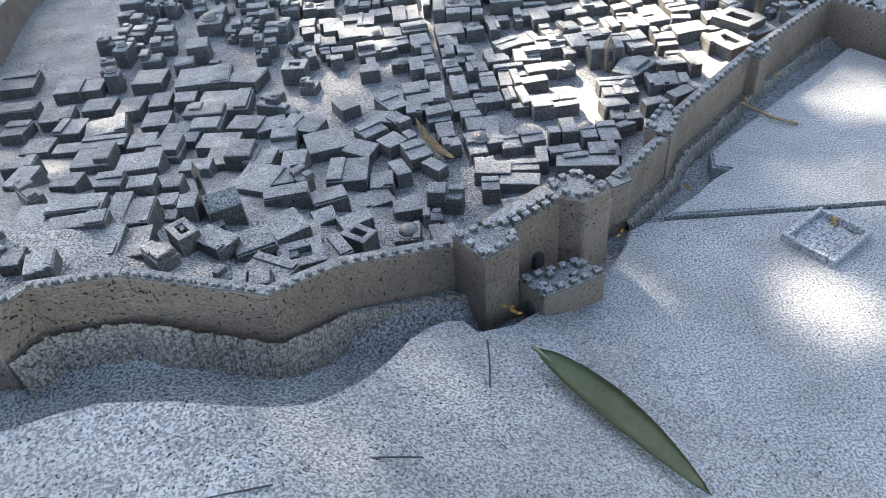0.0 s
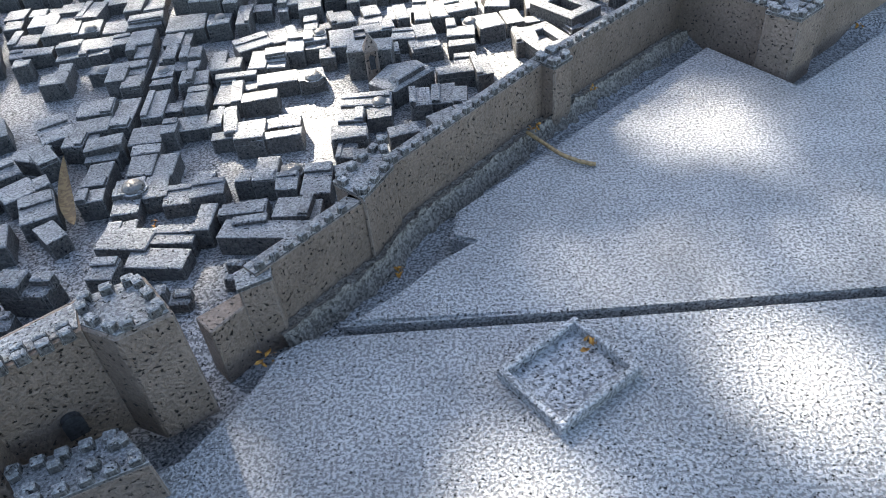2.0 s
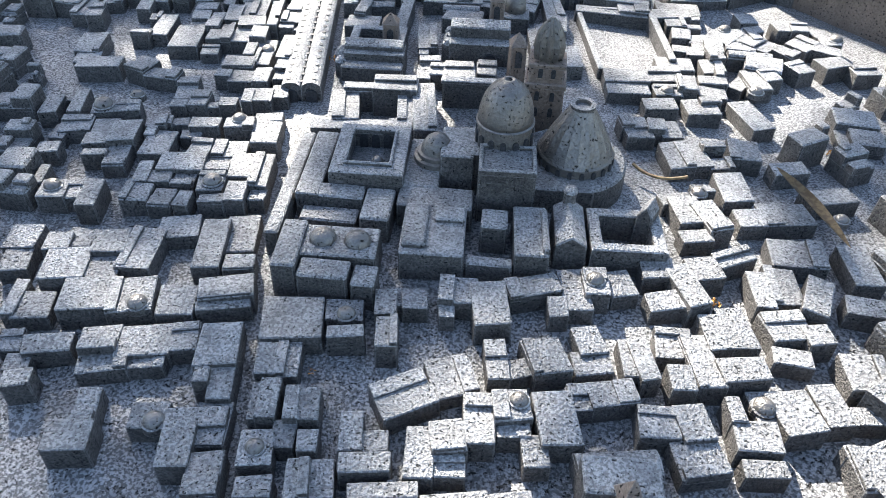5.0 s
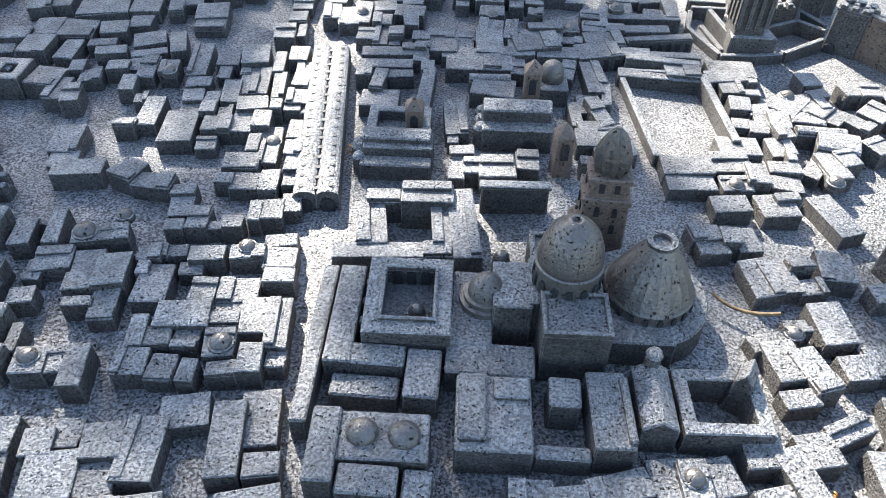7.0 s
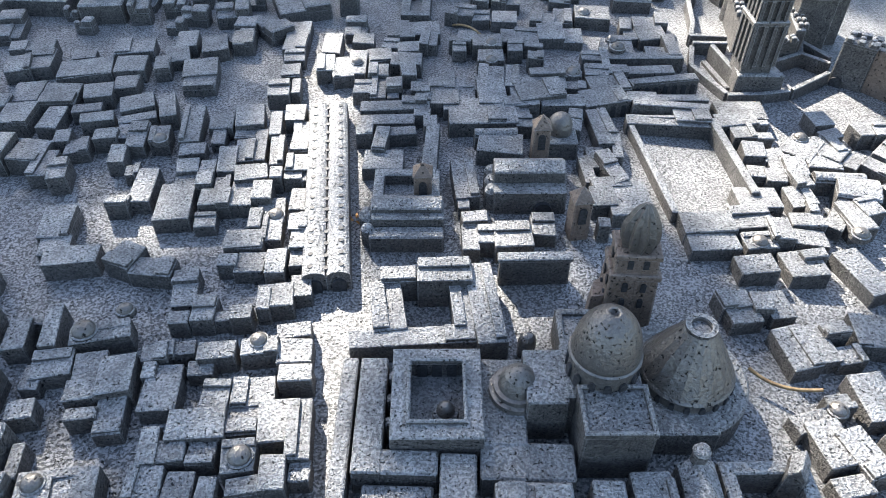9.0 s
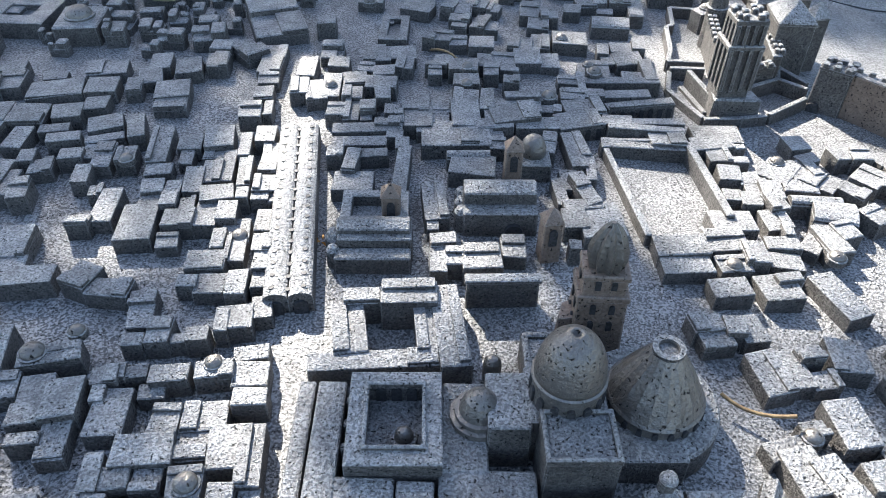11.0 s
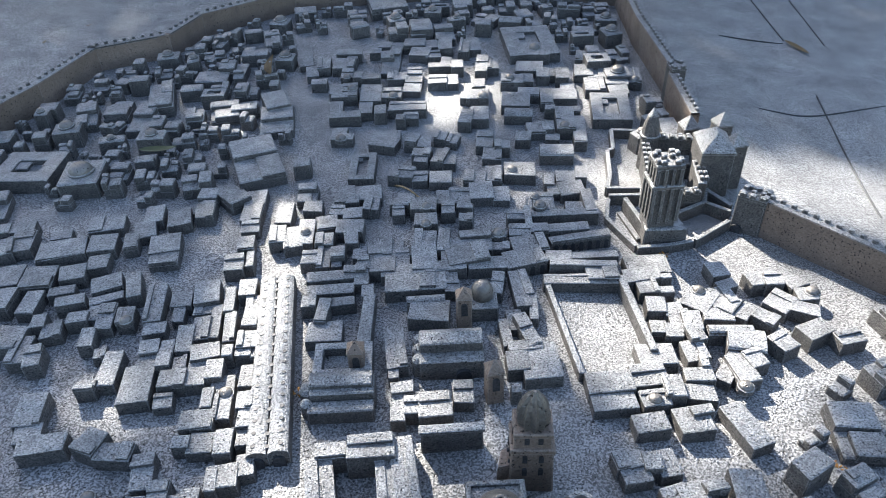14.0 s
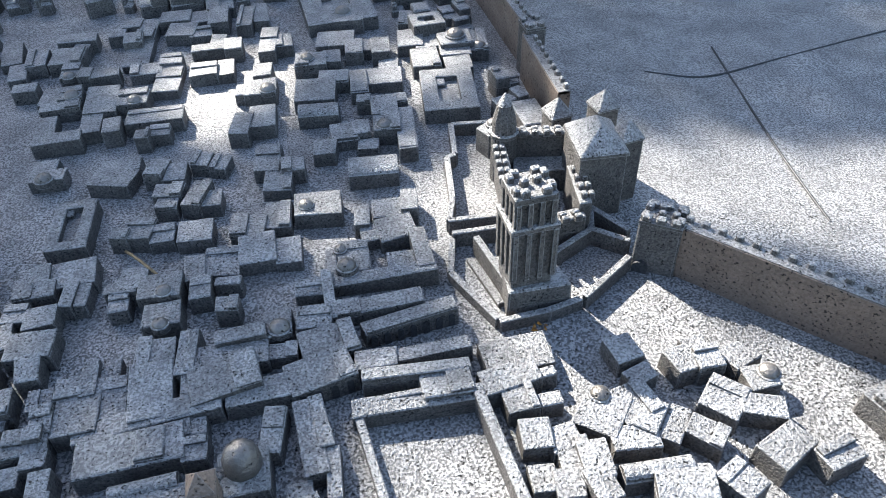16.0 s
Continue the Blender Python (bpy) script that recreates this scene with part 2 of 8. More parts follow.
def cast_house(slabs, domes=(), kind=""):
    """One house cast as abutting blocks; each slab is x, y, front width, depth, height over the floor, turn; each dome is x, y, radius."""
    x, y, w, d, h, turn = slabs[0]
    rnd = random.Random(int(x * 9100) * 131 + int(y * 7700))
    z = ground(x, y)
    sort = kind or ("d" if domes else "" if len(slabs) > 1 else "l")
    name = {"c": "courtyard_house", "d": "domed_house", "v": "vaulted_house", "l": "low_house", "a": "arcaded_house"}.get(sort, "house")
    if kind in ("c", "v"):
        ob = house(x, y, w, d, h, turn, kind)
        root = ob.matrix_basis.inverted()
    else:
        ob = None
    for k, (sx, sy, sw, sd, sh, st) in enumerate(slabs):
        if ob is not None and k == 0:
            continue
        # uneven corners and a slightly tilted roof, as cast from a hand-cut pattern
        jit = min(0.004, 0.04 * min(sw, sd))
        pts = [(px + rnd.uniform(-jit, jit), py + rnd.uniform(-jit, jit)) for px, py in rect(0, 0, sw, sd)]
        bm = prism(bmesh.new(), pts, -0.06, sh, 0.003 + 0.003 * rnd.random(), 0.0032)
        ax, ay = rnd.uniform(-0.05, 0.05), rnd.uniform(-0.05, 0.05)
        for v in bm.verts:
            if v.co.z > 0:
                v.co.z += ax * v.co.x + ay * v.co.y + rnd.uniform(-0.0012, 0.0012)
        if ob is None:
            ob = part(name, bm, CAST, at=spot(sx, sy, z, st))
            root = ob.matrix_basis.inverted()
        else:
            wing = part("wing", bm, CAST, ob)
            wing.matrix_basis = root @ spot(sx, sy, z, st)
        if min(sw, sd) > 0.06 and rnd.random() < 0.5:
            # a raised strip or step along one side of the roof
            q, e = rnd.uniform(0.25, 0.5), rnd.choice((-1, 1))
            if rnd.random() < 0.5:
                bm = block(e * (1 - q) / 2 * sw * 0.94, 0, sw * q * 0.94, sd * 0.93, sh - 0.02, sh + rnd.uniform(0.006, 0.014), 0, 0.002, 0.002)
            else:
                bm = block(0, e * (1 - q) / 2 * sd * 0.94, sw * 0.93, sd * q * 0.94, sh - 0.02, sh + rnd.uniform(0.006, 0.014), 0, 0.002, 0.002)
            step = part("roof_step", bm, CAST, ob)
            step.matrix_basis = root @ spot(sx, sy, z, st)
    if kind == "a":
        n = max(3, int(w / 0.045))
        for i in range(n):
            part("opening", arch(0.022, h * 0.75, 0.012), DARK, ob, at=spot((i + 0.5) / n * w * 0.94 - w * 0.47, -d / 2 + 0.001, 0.0))
    for dx, dy, r in domes:
        near = min(slabs, key=lambda s: math.hypot(s[0] - dx, s[1] - dy))
        top = near[4]
        drum = part("drum", spun([(r * 1.12, top - 0.02), (r * 1.1, top + 0.004), (r, top + 0.006)], 18), CAST, ob)
        drum.matrix_basis = root @ spot(dx, dy, z)
        cap = part("dome", spun(dome_profile(r * 0.95, r * 0.75, top + 0.002, 6), 18), DOME, ob, smooth=True)
        cap.matrix_basis = root @ spot(dx, dy, z)
    return tagged(ob, HOUSE[sort], "house", "houses of the city model")


# ---- the model's floor and plates ----
def make_floor():
    bm = bmesh.new()
    xs, ys = np.arange(-7.0, 7.01, 0.1), np.arange(-3.0, 13.01, 0.1)
    grid = [[bm.verts.new((x, y, ground(x, y) + 0.006 * noise.noise((x * 4, y * 4, 0)))) for x in xs] for y in ys]
    for a, b in zip(grid, grid[1:]):
        for i in range(len(xs) - 1):
            bm.faces.new((a[i], a[i + 1], b[i + 1], b[i]))
    edge = [e for e in bm.edges if e.is_boundary]
    low = bmesh.ops.extrude_edge_only(bm, edges=edge)["geom"]
    for v in low:
        if isinstance(v, bmesh.types.BMVert):
            v.co.z = -0.6
    return tagged(part("floor", bm, CITY, smooth=True), "speckled grey cast-metal floor of the city model", "model base", kind="structure")


make_floor()


def plate(name, pts, z0, z1, label):
    bm = bmesh.new()
    top = [bm.verts.new((x, y, z1)) for x, y in pts]
    f = bm.faces.new(top)
    ext = bmesh.ops.extrude_face_region(bm, geom=[f])["geom"]
    for v in ext:
        if isinstance(v, bmesh.types.BMVert):
            v.co.z = z0
    rim = [e for e in bm.edges if all(abs(v.co.z - z1) < 1e-6 for v in e.verts)]
    bmesh.ops.bevel(bm, geom=rim, offset=0.012, segments=2, affect="EDGES")
    for i in range(32):
        for co, no in (((-2.4 + i * 0.15, 0, 0), (1, 0, 0)), ((0, -1.2 + i * 0.11, 0), (0, 1, 0))):
            bmesh.ops.bisect_plane(bm, geom=bm.verts[:] + bm.edges[:] + bm.faces[:], plane_co=co, plane_no=no)
    bmesh.ops.triangulate(bm, faces=bm.faces[:])
    return tagged(part(name, bm, PLATE), label, "base plate", kind="structure")


plate("ground_front", [(-6.9, 0.9), (-1.64, 1.02), (-1.45, 1.10), (-1.31, 1.14), (-1.05, 1.14), (-0.85, 1.115), (-0.67, 1.1), (-0.53, 1.11), (-0.43, 1.16), (-0.33, 1.23), (-0.26, 1.31), (-0.19, 1.41), (-0.12, 1.465), (-0.05, 1.5),
      (0.01, 1.49), (0.07, 1.43), (0.2, 1.46), (0.33, 1.55), (0.55, 1.67), (0.68, 1.87), (0.73, 2.0), (0.80, 2.05), (0.9, 2.062), (1.61, 2.08), (2.36, 2.12), (6.9, 2.33), (6.9, -2.9), (-6.9, -2.9)], -0.35, 0.0,
      "speckled pale grey cast plate outside the gate")
plate("ground_west", [(0.90, 2.095), (1.61, 2.117), (2.36, 2.157), (6.9, 2.37), (6.9, 5.2), (2.96, 3.62), (2.53, 3.26), (2.27, 3.62), (1.75, 3.1), (1.22, 2.59), (1.2, 2.46), (1.27, 2.43), (1.18, 2.36), (1.06, 2.23)], -0.1, 0.0,
      "speckled pale grey cast plate along the moat")


# ---- the city wall ----
MERLON = None


def wall_run(name, line, z0, z1, thick, label, both=False, mer=0.03, gap=0.05, mat=None):
    """A battlemented wall along a line, its outer face on the line, the thickness to the left of its way."""
    global MERLON
    mat = mat or WALL
    top = None
    left = []
    for i, p in enumerate(line):
        a = Vector(line[max(i - 1, 0)])
        b = Vector(line[min(i + 1, len(line) - 1)])
        t = (b - a).normalized()
        left.append((p[0] - t.y * thick, p[1] + t.x * thick))
    for k in range(len(line) - 1):
        bm = prism(bmesh.new(), [line[k], line[k + 1], left[k + 1], left[k]], z0, z1, 0.0, 0.0)
        if top is None:
            top = tagged(part(name, bm, mat), label, "city wall", kind="structure")
        else:
            part("stretch", bm, mat, top)
        a, b = Vector(line[k]), Vector(line[k + 1])
        t = (b - a).normalized()
        n = Vector((-t.y, t.x))
        part("wall_walk", prism(bmesh.new(), [tuple(a + n * 0.004), tuple(b + n * 0.004), tuple(b + n * (thick - 0.004)), tuple(a + n * (thick - 0.004))], z1 - 0.01, z1 + 0.004), CAST, top)
        count = int((b - a).length / gap)
        if MERLON is None:
            MERLON = part("merlon", block(0, 0, mer, 0.022, -0.004, 0.026, 0, 0.003, 0.004), CAST, top)
            first = MERLON
        else:
            first = None
        for i in range(count):
            for off in (0.012, thick - 0.012) if both else (0.012,):
                q = a + t * gap * (i + 0.5) + n * off
                m = first or new("merlon", MERLON.data)
                first = None
                m.parent = top
                m.matrix_basis = spot(q.x, q.y, z1, math.degrees(math.atan2(t.y, t.x)) + random.uniform(-6, 6))
    return top


def footing(line, label, out=0.075, z0=-0.1, z1=0.015):
    """The rough rock shelf on which a wall stands."""
    bm = bmesh.new()
    rows = []
    pts = []
    for a, b in zip(line, line[1:]):
        n = max(2, int(math.dist(a, b) / 0.014))
        pts += [(a[0] + (b[0] - a[0]) * i / n, a[1] + (b[1] - a[1]) * i / n, a, b) for i in range(n)]
    for x, y, a, b in pts:
        t = (Vector(b) - Vector(a)).normalized()
        row = []
        for j, (k, z) in enumerate(((-0.3, z1), (0.25, z1 * 0.8), (0.55, z1 * 0.1), (1.0, z0))):
            w = 0.22 * noise.noise((x * 30, y * 30, j * 3.1)) + 0.12 * noise.noise((x * 9, y * 9, j * 1.1))
            row.append(bm.verts.new((x + t.y * out * (k + w * (j > 0)), y - t.x * out * (k + w * (j > 0)), z + 0.016 * noise.noise((x * 45, y * 45, j)))))
        rows.append(row)
    for r, s in zip(rows, rows[1:]):
        for j in range(3):
            bm.faces.new((r[j], r[j + 1], s[j + 1], s[j]))
    return tagged(part("rock_footing", bm, ROCK), label, "rock shelf", kind="structure")


EAST = [(-2.35, 1.38), (-1.80, 1.36), (-1.70, 1.53), (-1.337, 1.593), (-0.713, 1.448), (-0.461, 1.6), (-0.068, 1.686), (0.04, 1.69)]
wall_run("wall_north_east", EAST, -0.3, 0.2, 0.06, "brown-grey battlemented cast-metal city wall on a rock shelf")
footing(EAST[1:], "rough brown-grey cast rock shelf under the city wall", 0.085, -0.215, -0.085)
NORTH = [(0.70, 2.10), (0.96, 2.40), (1.03, 2.57), (1.545, 3.17), (2.20, 3.83)]
wall_run("wall_north", NORTH, -0.1, 0.2, 0.06, "brown-grey battlemented cast-metal city wall over a moat")
footing(NORTH, "rough cast rock along the foot of the wall", 0.08, -0.09, -0.02)
wall_run("wall_bastion", [(2.20, 3.83), (2.52, 3.42), (3.3, 4.1), (3.6, 5.0), (2.8, 6.05)], -0.1, 0.2, 0.06, "brown-grey battlemented cast-metal city wall at a bastion")
wall_run("wall_west", [(2.8, 6.05), (2.06, 6.86)], -0.15, 0.2, 0.06, "grey-brown battlemented cast-metal city wall beside a gate tower", gap=0.06, mer=0.036)
wall_run("wall_south_west", [(1.95, 7.75), (1.95, 8.33), (1.99, 8.42), (1.94, 9.4), (1.96, 10.3)], -0.15, 0.22, 0.06, "grey battlemented cast-metal city wall south of the citadel", gap=0.06, mer=0.036)
wall_run("wall_south", [(1.96, 10.3), (0.9, 10.55), (-0.32, 10.45), (-1.04, 10.3), (-1.77, 9.79), (-1.93, 9.37), (-2.45, 9.14), (-2.65, 8.5), (-2.9, 7.95), (-3.3, 6.6), (-3.4, 5.0), (-3.3, 2.5), (-2.35, 1.38)], -0.1, 0.2, 0.06,
         "grey battlemented cast-metal city wall along the far side", gap=0.07, mer=0.04)


def battlements(thing, pts, z, size=0.034, gap=0.05):
    """Merlons round the top of a tower, inside its edge."""
    mesh = None
    for a, b in zip(pts, pts[1:] + pts[:1]):
        a, b = Vector(a), Vector(b)
        t = (b - a).normalized()
        n = Vector((-t.y, t.x))
        count = max(1, int((b - a).length / gap))
        for i in range(count):
            q = a + (b - a) * ((i + 0.5) / count) + n * size * 0.45
            if mesh is None:
                m = part("merlon", block(0, 0, size, size * 0.8, -0.006, size * 0.75, 0, 0.002, 0.004), CAST, thing)
                mesh = m.data
            else:
                m = new("merlon", mesh)
                m.parent = thing
            m.matrix_basis = spot(q.x, q.y, z, math.degrees(math.atan2(t.y, t.x)) + random.uniform(-5, 5))


def arch(w, h, depth=0.02):
    """A solid arch-shaped block, coloured dark for a doorway's shade, standing in the x-z plane at its threshold."""
    bm = bmesh.new()
    pts = [(-w / 2, 0), (w / 2, 0)] + [(w / 2 * math.cos(math.pi * i / 8), h - w / 2 + w / 2 * math.sin(math.pi * i / 8)) for i in range(9)]
    f = bm.faces.new([bm.verts.new((x, -depth / 2, z)) for x, z in pts])
    ext = bmesh.ops.extrude_face_region(bm, geom=[f])["geom"]
    for v in ext:
        if isinstance(v, bmesh.types.BMVert):
            v.co.y = depth / 2
    return bm


def tower(name, pts, z0, z1, label, category="tower", mat=None, size=0.034, gap=0.05, draft=0.006):
    ob = tagged(part(name, prism(bmesh.new(), pts, z0, z1, draft, 0.006), mat or WALL), label, category)
    c = Vector((sum(p[0] for p in pts) / len(pts), sum(p[1] for p in pts) / len(pts)))
    part("platform", prism(bmesh.new(), [tuple(c + (Vector(p) - c) * 0.955) for p in pts], z1 - 0.01, z1 + 0.004), CAST, ob)
    if size:
        battlements(ob, [tuple(c + (Vector(p) - c) * 0.97) for p in pts], z1, size, gap)
    return ob


# the gate: two towers, the curtain between them and the bridge house before it
gate = tower("gatehouse", [(0.10, 1.505), (0.24, 1.615), (0.19, 1.75), (-0.025, 1.66)], -0.25, 0.285, "brown-grey cast-metal gate tower with battlements", "gatehouse")
part("gate_tower", prism(bmesh.new(), [(0.397, 1.875), (0.507, 1.83), (0.628, 1.915), (0.50, 2.06), (0.345, 1.97)], -0.1, 0.285, 0.006, 0.006), WALL, gate)
part("gate_platform", prism(bmesh.new(), [(0.405, 1.885), (0.507, 1.845), (0.61, 1.918), (0.495, 2.045), (0.36, 1.965)], 0.275, 0.289), CAST, gate)
part("curtain", prism(bmesh.new(), [(0.2, 1.7), (0.41, 1.872), (0.36, 1.98), (0.08, 1.74)], -0.1, 0.283), WALL, gate)
part("curtain_walk", prism(bmesh.new(), [(0.2, 1.72), (0.4, 1.88), (0.36, 1.96), (0.1, 1.74)], 0.275, 0.2875), CAST, gate)
battlements(gate, [(0.405, 1.885), (0.507, 1.842), (0.615, 1.918), (0.495, 2.045), (0.355, 1.965)], 0.287)
battlements(gate, [(0.2, 1.715), (0.4, 1.875)], 0.286)
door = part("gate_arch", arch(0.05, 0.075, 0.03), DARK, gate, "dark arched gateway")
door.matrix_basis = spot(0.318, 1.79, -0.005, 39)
fore = tower("bridge_house", [(0.316, 1.452), (0.565, 1.575), (0.468, 1.665), (0.22, 1.558)], -0.05, 0.135, "small brown-grey cast-metal forebuilding with battlements", "gatehouse")
for r in range(2):
    for c in range(4):
        q = Vector((0.316, 1.452)).lerp(Vector((0.22, 1.558)), 0.36 + 0.3 * r).lerp(Vector((0.565, 1.575)).lerp(Vector((0.468, 1.665)), 0.36 + 0.3 * r), 0.14 + 0.24 * c)
        if (r + c) % 2 == 0:
            part("roof_block", block(0, 0, 0.034, 0.028, 0, 0.028), CAST, fore, at=spot(q.x, q.y, 0.137, 26))
part("fore_arch", arch(0.045, 0.07, 0.02), DARK, fore, "dark arched doorway", at=spot(0.268, 1.505, -0.005, 132))
tagged(part("bridge", block(0.33, 1.70, 0.14, 0.09, -0.05, 0.012, 38), CAST), "small flat cast bridge between gate and forebuilding", "bridge")

# wall towers of the north side
tower("wall_tower", [(0.965, 2.385), (1.045, 2.55), (1.0, 2.72), (0.855, 2.48)], -0.1, 0.215, "brown-grey cast wall tower with battlements", "wall tower")
tower("wall_tower", rect(1.585, 3.20, 0.11, 0.11, 46), -0.1, 0.205, "narrow brown-grey cast wall buttress", "wall tower")
tower("wall_tower", [(2.42, 3.46), (2.53, 3.36), (2.66, 3.48), (2.55, 3.6)], -0.1, 0.21, "brown-grey cast corner tower with battlements", "wall tower")
tower("wall_tower", [(0.655, 2.05), (0.745, 2.10), (0.72, 2.19), (0.63, 2.12)], -0.1, 0.19, "rounded brown-grey cast end of the wall", "wall tower", size=0)

# added block that keeps a streak of sun out of the open slot
tagged(part("wall_link", prism(bmesh.new(), [(0.59, 1.96), (0.68, 2.08), (0.64, 2.12), (0.53, 2.02)], -0.1, 0.13, 0.003, 0.004), WALL), "low brown-grey block added to stop light through the gate gap", "wall", kind="structure")

# square pool frame on the front plate
pool = tagged(part("pool_frame", ring(0.28, 0.235, 0.02, -0.02, 0.035), PLATE, at=spot(1.515, 1.885, 0.0, 39)), "square raised cast-metal frame on the plate", "pool")
part("pool_floor", prism(bmesh.new(), rect(0, 0, 0.24, 0.195), 0.0, 0.005), PLATE, pool)


# ---- landmarks ----
def box_part(name, x0, x1, y0, y1, z0, z1, thing, mat=None, turn=0.0, bevel=0.006, label=""):
    return part(name, block((x0 + x1) / 2, (y0 + y1) / 2, x1 - x0, y1 - y0, z0, z1, turn, 0.004, bevel), mat or CAST, thing, label)


def gable(w, d, z0, z1, z2, hip=0.0):
    """A block with a ridged roof along x."""
    bm = bmesh.new()
    lo = [bm.verts.new((x, y, z0)) for x, y in rect(0, 0, w, d)]
    ev = [bm.verts.new((x, y, z1)) for x, y in rect(0, 0, w - 0.006, d - 0.006)]
    a, b = bm.verts.new((-w / 2 + 0.003 + hip, 0, z2)), bm.verts.new((w / 2 - 0.003 - hip, 0, z2))
    for i in range(4):
        bm.faces.new((lo[i], lo[(i + 1) % 4], ev[(i + 1) % 4], ev[i]))
    bm.faces.new((ev[0], ev[1], b, a))
    bm.faces.new((ev[2], ev[3], a, b))
    bm.faces.new((ev[1], ev[2], b))
    bm.faces.new((ev[3], ev[0], a))
    bm.faces.new(lo[::-1])
    bmesh.ops.bevel(bm, geom=[e for e in bm.edges if any(v.co.z > z1 - 1e-4 for v in e.verts)], offset=0.004, segments=1, affect="EDGES")
    return bm


def spire(name, x, y, w, z1, z2, turn, label, category="spire"):
    """A square turret with a pyramid cap and a blind arch, its shade a dark block."""
    z = ground(x, y)
    bm = block(0, 0, w, w, -0.05, z1 - z, 0, 0.004, 0.004)
    ob = tagged(part(name, bm, WALL, at=spot(x, y, z, turn)), label, category)
    bm = bmesh.new()
    lo = [bm.verts.new((px, py, z1 - z - 0.006)) for px, py in rect(0, 0, w * 1.04, w * 1.04)]
    tip = bm.verts.new((0, 0, z2 - z))
    for i in range(4):
        bm.faces.new((lo[i], lo[(i + 1) % 4], tip))
    bm.faces.new(lo[::-1])
    part("cap", bm, WALL, ob)
    part("niche", arch(w * 0.4, (z1 - z) * 0.4, 0.012), DARK, ob, at=spot(0, -w / 2 + 0.001, (z1 - z) * 0.45))
    return ob


def openings(thing, x, y, r, z, n, w, h, a0=0.0, a1=360.0):
    """Small solid arches round a drum, dark in place of the openings' shade."""
    mesh = None
    for i in range(n):
        a = radians(a0 + (a1 - a0) * (i + 0.5) / n)
        if mesh is None:
            ob = part("opening", arch(w, h, 0.014), DARK, thing)
            mesh = ob.data
        else:
            ob = new("opening", mesh)
            ob.parent = thing
        ob.matrix_basis = spot(x + r * math.cos(a), y + r * math.sin(a), z, math.degrees(a) + 90)


def great_church():
    ch = tagged(part("church", block(0.515, 4.715, 0.205, 0.17, -0.04, 0.225, 2, 0.005, 0.006), CAST), "grey cast-metal church with a ribbed dome and a cone-roofed rotunda", "church")
    rim = ring(0.2, 0.165, 0.014, 0.215, 0.238)
    part("parapet", rim, CAST, ch, at=spot(0.515, 4.715, 0, 2))
    # crossing dome
    x, y = 0.495, 4.875
    part("crossing", block(x, y, 0.23, 0.2, -0.04, 0.2, 2), CAST, ch)
    part("drum", spun([(0.1, 0.19), (0.098, 0.28), (0.106, 0.284), (0.106, 0.292), (0.1, 0.296)], 32, x, y), DOME, ch, smooth=False)
    part("dome", spun([(0.1, 0.292)] + [(0.1 * math.cos(i / 9 * 1.31) ** 0.85, 0.292 + 0.155 * math.sin(i / 9 * 1.31)) for i in range(1, 10)] + [(0.022, 0.452), (0.013, 0.452), (0.012, 0.438)], 32, x, y), DOME, ch, "smooth rounded cast dome", smooth=True)
    openings(ch, x, y, 0.099, 0.205, 14, 0.022, 0.05)
    # rotunda
    x, y = 0.765, 4.925
    part("rotunda_base", spun([(0.215, -0.04), (0.21, 0.105), (0.203, 0.115), (0.14, 0.116)], 40, x - 0.015, y), CAST, ch)
    part("rotunda_wing", block(0.68, 4.85, 0.3, 0.28, -0.04, 0.118, 2), CAST, ch)
    part("rotunda_drum", spun([(0.141, 0.105), (0.139, 0.15), (0.144, 0.153), (0.138, 0.16)], 36, x, y), DOME, ch)
    openings(ch, x, y, 0.139, 0.116, 20, 0.016, 0.028)
    cone = bmesh.new()
    rows = []
    for r, z in ((0.138, 0.158), (0.118, 0.205), (0.092, 0.256), (0.065, 0.302), (0.044, 0.336), (0.043, 0.346), (0.027, 0.346), (0.025, 0.3)):
        facet = 0.965 if 0.05 < r < 0.13 else 1.0
        rows.append([cone.verts.new((x + r * (1.0 if i % 2 else facet) * math.cos(i * math.pi / 18), y + r * (1.0 if i % 2 else facet) * math.sin(i * math.pi / 18), z)) for i in range(36)])
    for u, v in zip(rows, rows[1:]):
        for i in range(36):
            cone.faces.new((u[i], u[(i + 1) % 36], v[(i + 1) % 36], v[i]))
    part("cone_roof", cone, DOME, ch, "ridged cast cone roof with an open eye")
    part("eye_rim", spun([(0.046, 0.336), (0.046, 0.35), (0.03, 0.35), (0.028, 0.33)], 28, x, y), CAST, ch, "pale worn rim of the open eye")
    # belfry
    b = tagged(part("bell_tower", block(0.64, 5.265, 0.178, 0.15, -0.04, 0.25, -2, 0.016, 0.006), WALL), "brown-grey cast bell tower with a ribbed cap", "bell tower")
    part("cornice", block(0.64, 5.265, 0.168, 0.14, 0.24, 0.262, -2, 0.002, 0.003), WALL, b)
    part("belfry_stage", block(0.64, 5.265, 0.14, 0.118, 0.26, 0.33, -2, 0.004, 0.004), WALL, b)
    part("belfry_cornice", block(0.64, 5.265, 0.148, 0.126, 0.324, 0.342, -2, 0.002, 0.003), WALL, b)
    ribbed = bmesh.new()
    rows = []
    for r, z in ((0.054, 0.338), (0.063, 0.368), (0.063, 0.405), (0.052, 0.445), (0.033, 0.48), (0.008, 0.508)):
        rows.append([ribbed.verts.new((0.64 + r * (1.0 if i % 2 else 0.76) * math.cos(i * math.pi / 10), 5.265 + r * (1.0 if i % 2 else 0.76) * math.sin(i * math.pi / 10), z)) for i in range(20)])
    for u, v in zip(rows, rows[1:]):
        for i in range(20):
            ribbed.faces.new((u[i], u[(i + 1) % 20], v[(i + 1) % 20], v[i]))
